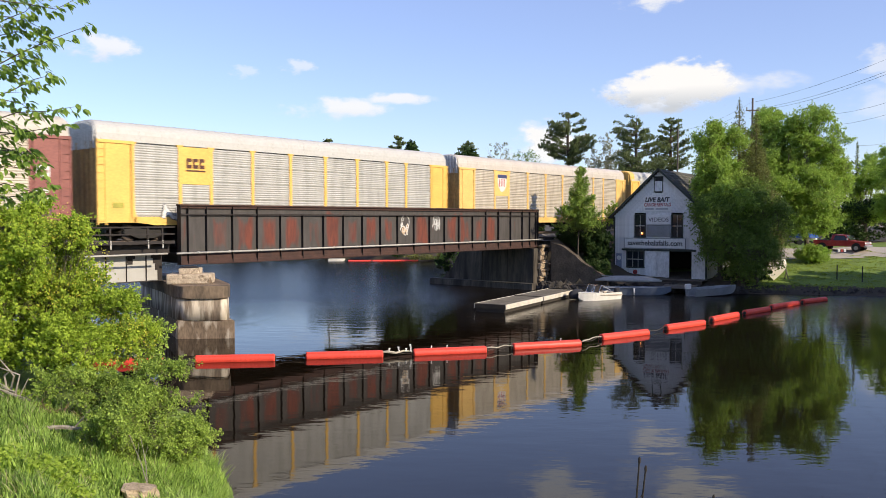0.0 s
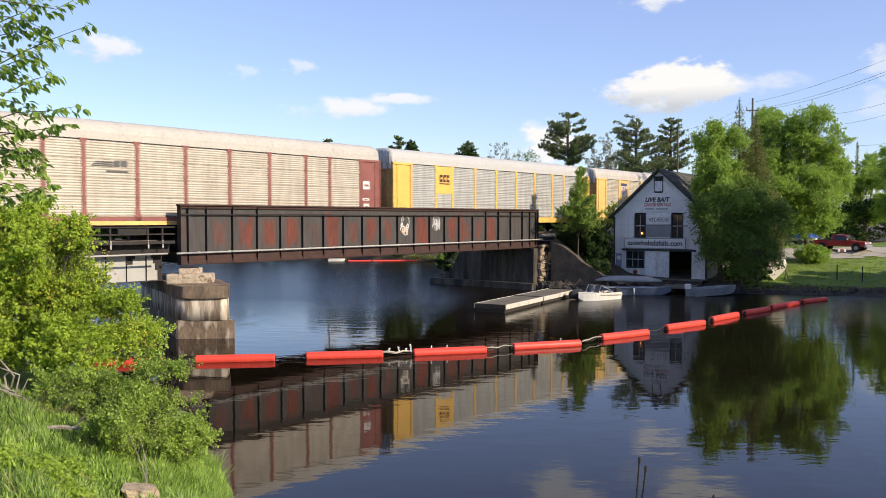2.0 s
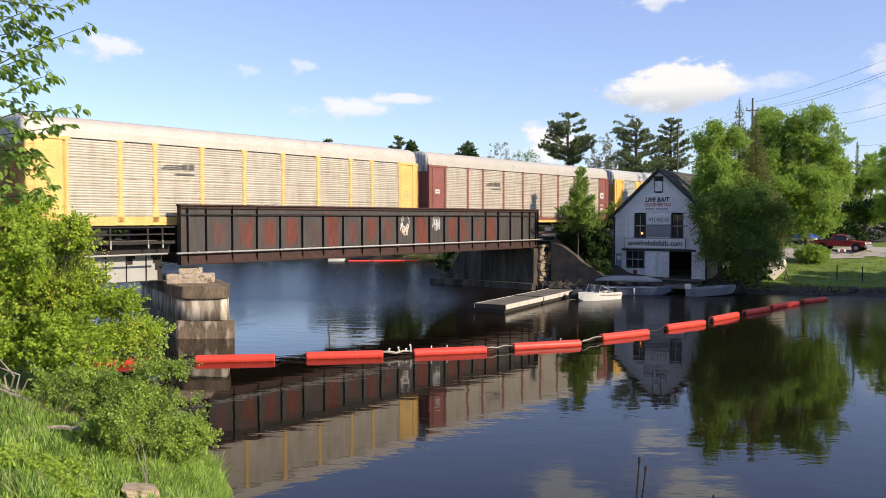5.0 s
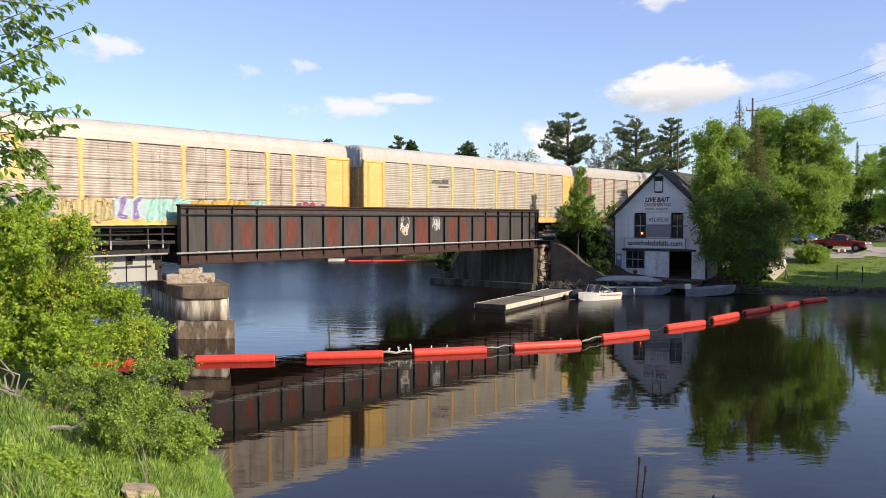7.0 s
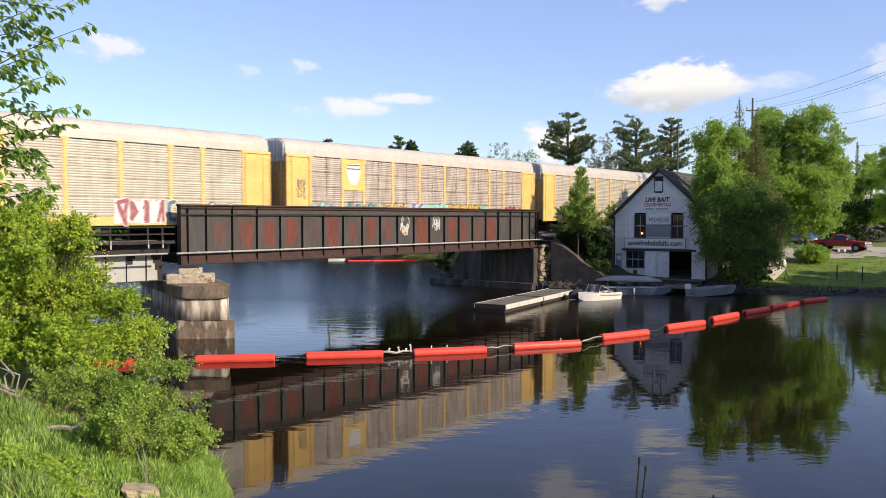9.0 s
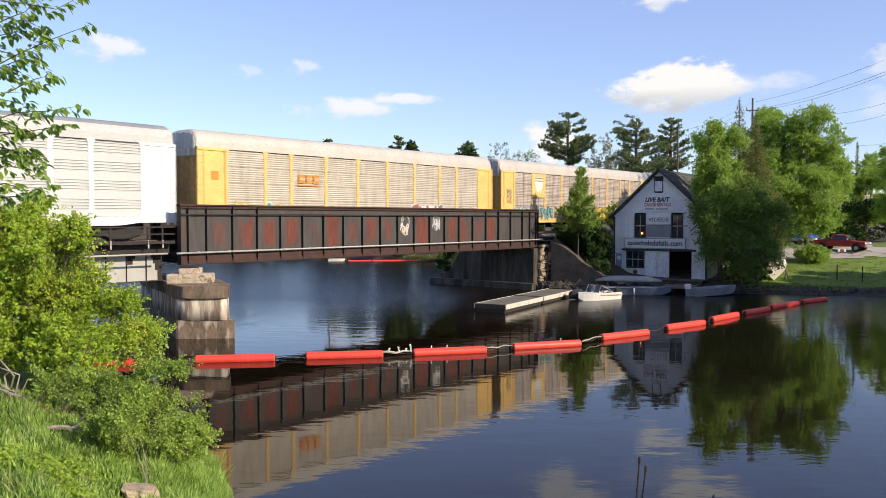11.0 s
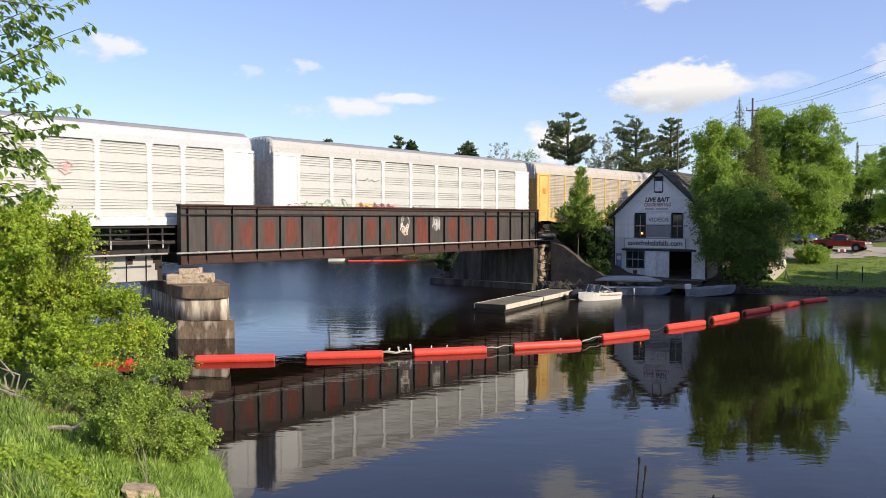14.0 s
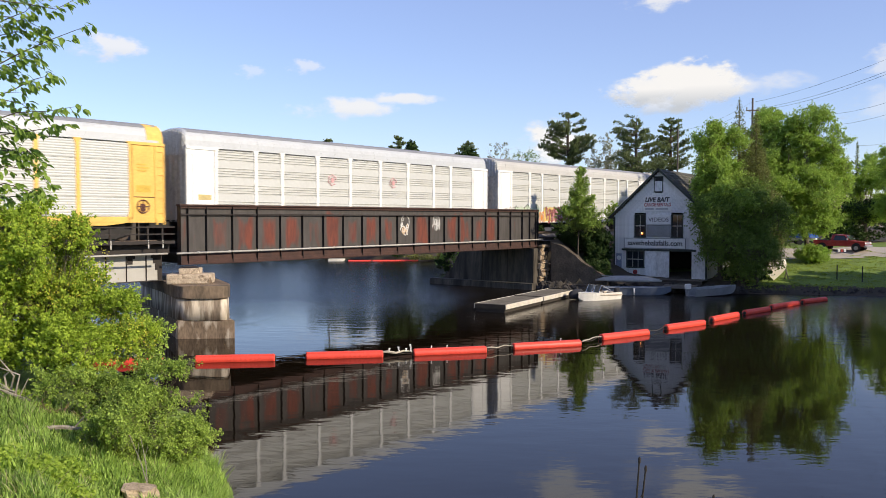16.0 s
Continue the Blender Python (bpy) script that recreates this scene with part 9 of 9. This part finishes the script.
def pickup():
    x, y = 39.30, 80.30
    g = float(ground_z(x, y)) + 0.05
    t = thing("pickup_truck", pose(x, y, g, 0, 0, -46) @ Matrix.Scale(0.91, 4), "red pickup truck parked on the gravel lane", "truck")
    prof = [(-2.7, 0.55), (2.55, 0.5), (2.65, 0.75), (2.6, 1.02), (1.2, 1.12), (-0.6, 1.16), (-2.72, 1.14)]
    bm = bmesh.new()
    loft(bm, [[(x0, w * (1 if 0.6 < z < 1.1 else 0.93), z) for x0, z in prof] for w in (-0.95, -0.90, 0.90, 0.95)])
    body = part("body", fix(bm), CAR_RED, t)
    bm = bmesh.new()
    cab = [(1.15, 1.10), (0.55, 1.72), (-0.45, 1.80), (-0.75, 1.74), (-0.85, 1.14)]
    loft(bm, [[(x0, w * (1.0 if z < 1.2 else 0.84), z) for x0, z in cab] for w in (-0.90, 0.90)])
    c = part("cab", fix(bm), CAR_RED, t)
    part("windscreen", fix(loft(bmesh.new(), [[(1.10, w, 1.16), (0.62, w * 0.88, 1.68), (0.64, w * 0.88, 1.70), (1.13, w, 1.17)] for w in (-0.78, 0.78)])), GLASS, c)
    for s in (-1, 1):
        q = [(0.95, 1.17), (0.52, 1.64), (-0.40, 1.70), (-0.62, 1.17)]
        part("side_window", fix(loft(bmesh.new(), [[(x0, s * (0.905 - (z - 1.15) * 0.24 + dy), z) for x0, z in q] for dy in (-0.01, 0.012)])), GLASS, c)
        part("mirror", boxes((0.78, 0.92, s * 1.0 - 0.09, s * 1.0 + 0.09, 1.2, 1.38), bevel=0.02), PLASTIC, c)
        part("headlight", boxes((2.45, 2.66, s * 0.72 - 0.18, s * 0.72 + 0.18, 0.80, 0.99), bevel=0.02), LAMP_GLASS, body)
        part("wheel_arch", tube(bmesh.new(), [(1.75, s * 0.93, 0.44), (1.75, s * 0.965, 0.44)], 0.47, 20), TYRE, body)
        part("wheel_arch", tube(bmesh.new(), [(-1.75, s * 0.93, 0.44), (-1.75, s * 0.965, 0.44)], 0.47, 20), TYRE, body)
        for wx in (1.75, -1.75):
            w = part("wheel", tube(bmesh.new(), [(wx, s * 0.76, 0.38), (wx, s * 0.78, 0.38), (wx, s * 0.97, 0.38), (wx, s * 0.99, 0.38)], [0.34, 0.38, 0.38, 0.34], 20), TYRE, t)
            part("rim", tube(bmesh.new(), [(wx, s * 0.985, 0.38), (wx, s * 1.0, 0.38)], [0.22, 0.2], 16), PLASTIC, w)
    part("grille", boxes((2.58, 2.68, -0.5, 0.5, 0.74, 0.98), bevel=0.02), PLASTIC, body)
    part("bumper", boxes((2.5, 2.78, -0.92, 0.92, 0.46, 0.68), (-2.85, -2.68, -0.9, 0.9, 0.5, 0.68), bevel=0.04), PLASTIC, body)
    part("bed", boxes((-2.62, -0.92, -0.78, 0.78, 1.145, 1.16)), TYRE, body)
    # a pale marker block beside it
    m = thing("parking_marker", pose(x - 1.1, y - 1.45, g - 0.04, 0, 0, -10), "low white and red marker blocks beside the lane", "marker")
    for k in range(3):
        part("block", boxes((0.27 * k, 0.27 * k + 0.2, 0, 0.16, 0, 0.26), bevel=0.02), SIGN_WHITE if k != 1 else INK_RED, m)


pickup()


def tarped_boat():
    x, y = 39.2, 88.5
    g = float(ground_z(x, y))
    t = thing("covered_trailer", pose(x, y, g, 0, 0, -15), "boat trailer under a bright blue tarpaulin", "trailer")
    secs = []
    for i, (u, w, h) in enumerate(((-2.4, 0.5, 1.05), (-1.8, 0.9, 1.2), (-0.6, 1.0, 1.3), (0.7, 1.0, 1.25), (1.8, 0.7, 1.15), (2.4, 0.25, 1.05))):
        u *= 0.6
        secs.append([(u, -w, 0.75 + 0.06 * (i % 2)), (u, -w * 0.98, h * 0.75), (u, -w * 0.35, h), (u, w * 0.35, h - 0.03), (u, w * 0.98, h * 0.74), (u, w, 0.75)])
    part("tarpaulin", fix(loft(bmesh.new(), secs)), TARP_BLUE, t, "blue tarpaulin cover")
    part("hull", boxes((-1.3, 1.2, -0.7, 0.7, 0.45, 0.8), bevel=0.12), HULL_WHITE, t)
    part("frame", boxes((-2.2, 3.0, -0.06, 0.06, 0.42, 0.5), (-0.7, -0.5, -0.9, 0.9, 0.36, 0.44)), PLASTIC, t)
    for s in (-1, 1):
        part("wheel", tube(bmesh.new(), [(-0.6, s * 0.9, 0.3), (-0.6, s * 1.06, 0.3)], 0.3, 16), TYRE, t)


tarped_boat()


def fence():
    f = thing("wire_fence", pose(0, 0, 0), "thin wire fence on dark steel posts along the shore", "fence")
    pts = []
    for px, py, pz in ((32.03, 66.20, 0.52), (33.48, 65.00, 0.35), (35.10, 64.00, 0.21)):
        g = float(ground_z(px, py))
        pts.append((px, py, g))
        if px > 30:
            part("post", tube(bmesh.new(), [(px, py, g - 0.2), (px, py, g + 1.25)], 0.045, 6), WIRE, f)
    for h in (0.35, 0.7, 1.05):
        part("wire", tube(bmesh.new(), [(x, y, z + h) for x, y, z in pts[:3]], 0.006, 4), WIRE, f)


fence()


def utility_pole(base, top, arm, label):
    p = thing("utility_pole", pose(base[0], base[1], 0), label, "utility pole", "utility poles")
    g = float(ground_z(base[0], base[1]))
    part("pole", tube(bmesh.new(), [(0, 0, g - 0.3), (0, 0, top)], [0.13, 0.085], 10), POLE, p)
    if arm:
        a = part("crossarm", boxes((-0.62, 0.62, -0.05, 0.05, top - 1.25, top - 1.15)), POLE, p)
        for x in (-0.56, 0.56):
            part("insulator", tube(bmesh.new(), [(x, 0, top - 1.12), (x, 0, top - 0.9)], [0.05, 0.07], 8), PLASTIC, a)
        part("brace", tube(bmesh.new(), [(-0.4, -0.07, top - 1.2), (0, -0.1, top - 1.6), (0.4, -0.07, top - 1.2)], 0.02, 5), POLE, p)
    return p


utility_pole((30.18, 80.00, 5.08), 17.52, True, "tall wooden utility pole with a crossarm above the trees")
utility_pole((28.66, 100.00, 4.90), 16.75, False, "grey wooden utility pole beside the pines")


def wires():
    """Overhead lines, sagging from the pole towards the road."""
    for i, (p, q, sag) in enumerate((((30.01, 80.00, 17.08), (26.46, 44.00, 15.46), 0.4), ((29.63, 80.00, 16.36), (26.48, 44.00, 14.76), 0.5), ((30.73, 80.00, 16.36), (26.48, 44.00, 14.64), 0.5),
                                     ((39.98, 84.00, 16.50), (30.13, 50.00, 13.95), 0.3), ((40.00, 84.00, 15.35), (30.14, 50.00, 13.19), 0.3), ((45.57, 90.00, 13.81), (33.21, 55.00, 11.75), 0.3),
                                     ((30.01, 80.00, 17.08), (28.54, 100.00, 16.48), 0.5), ((29.53, 80.00, 16.32), (28.54, 100.00, 15.93), 0.5))):
        p, q = Vector(p), Vector(q)
        w = thing("overhead_wire", Matrix.Translation(p), "thin black overhead power line", "wire", "overhead wires")
        part("strand", tube(bmesh.new(), [(q - p) * t - Vector((0, 0, sag * 4 * t * (1 - t))) for t in np.linspace(0, 1, 14)], 0.010, 5), WIRE, w)


wires()

motions()
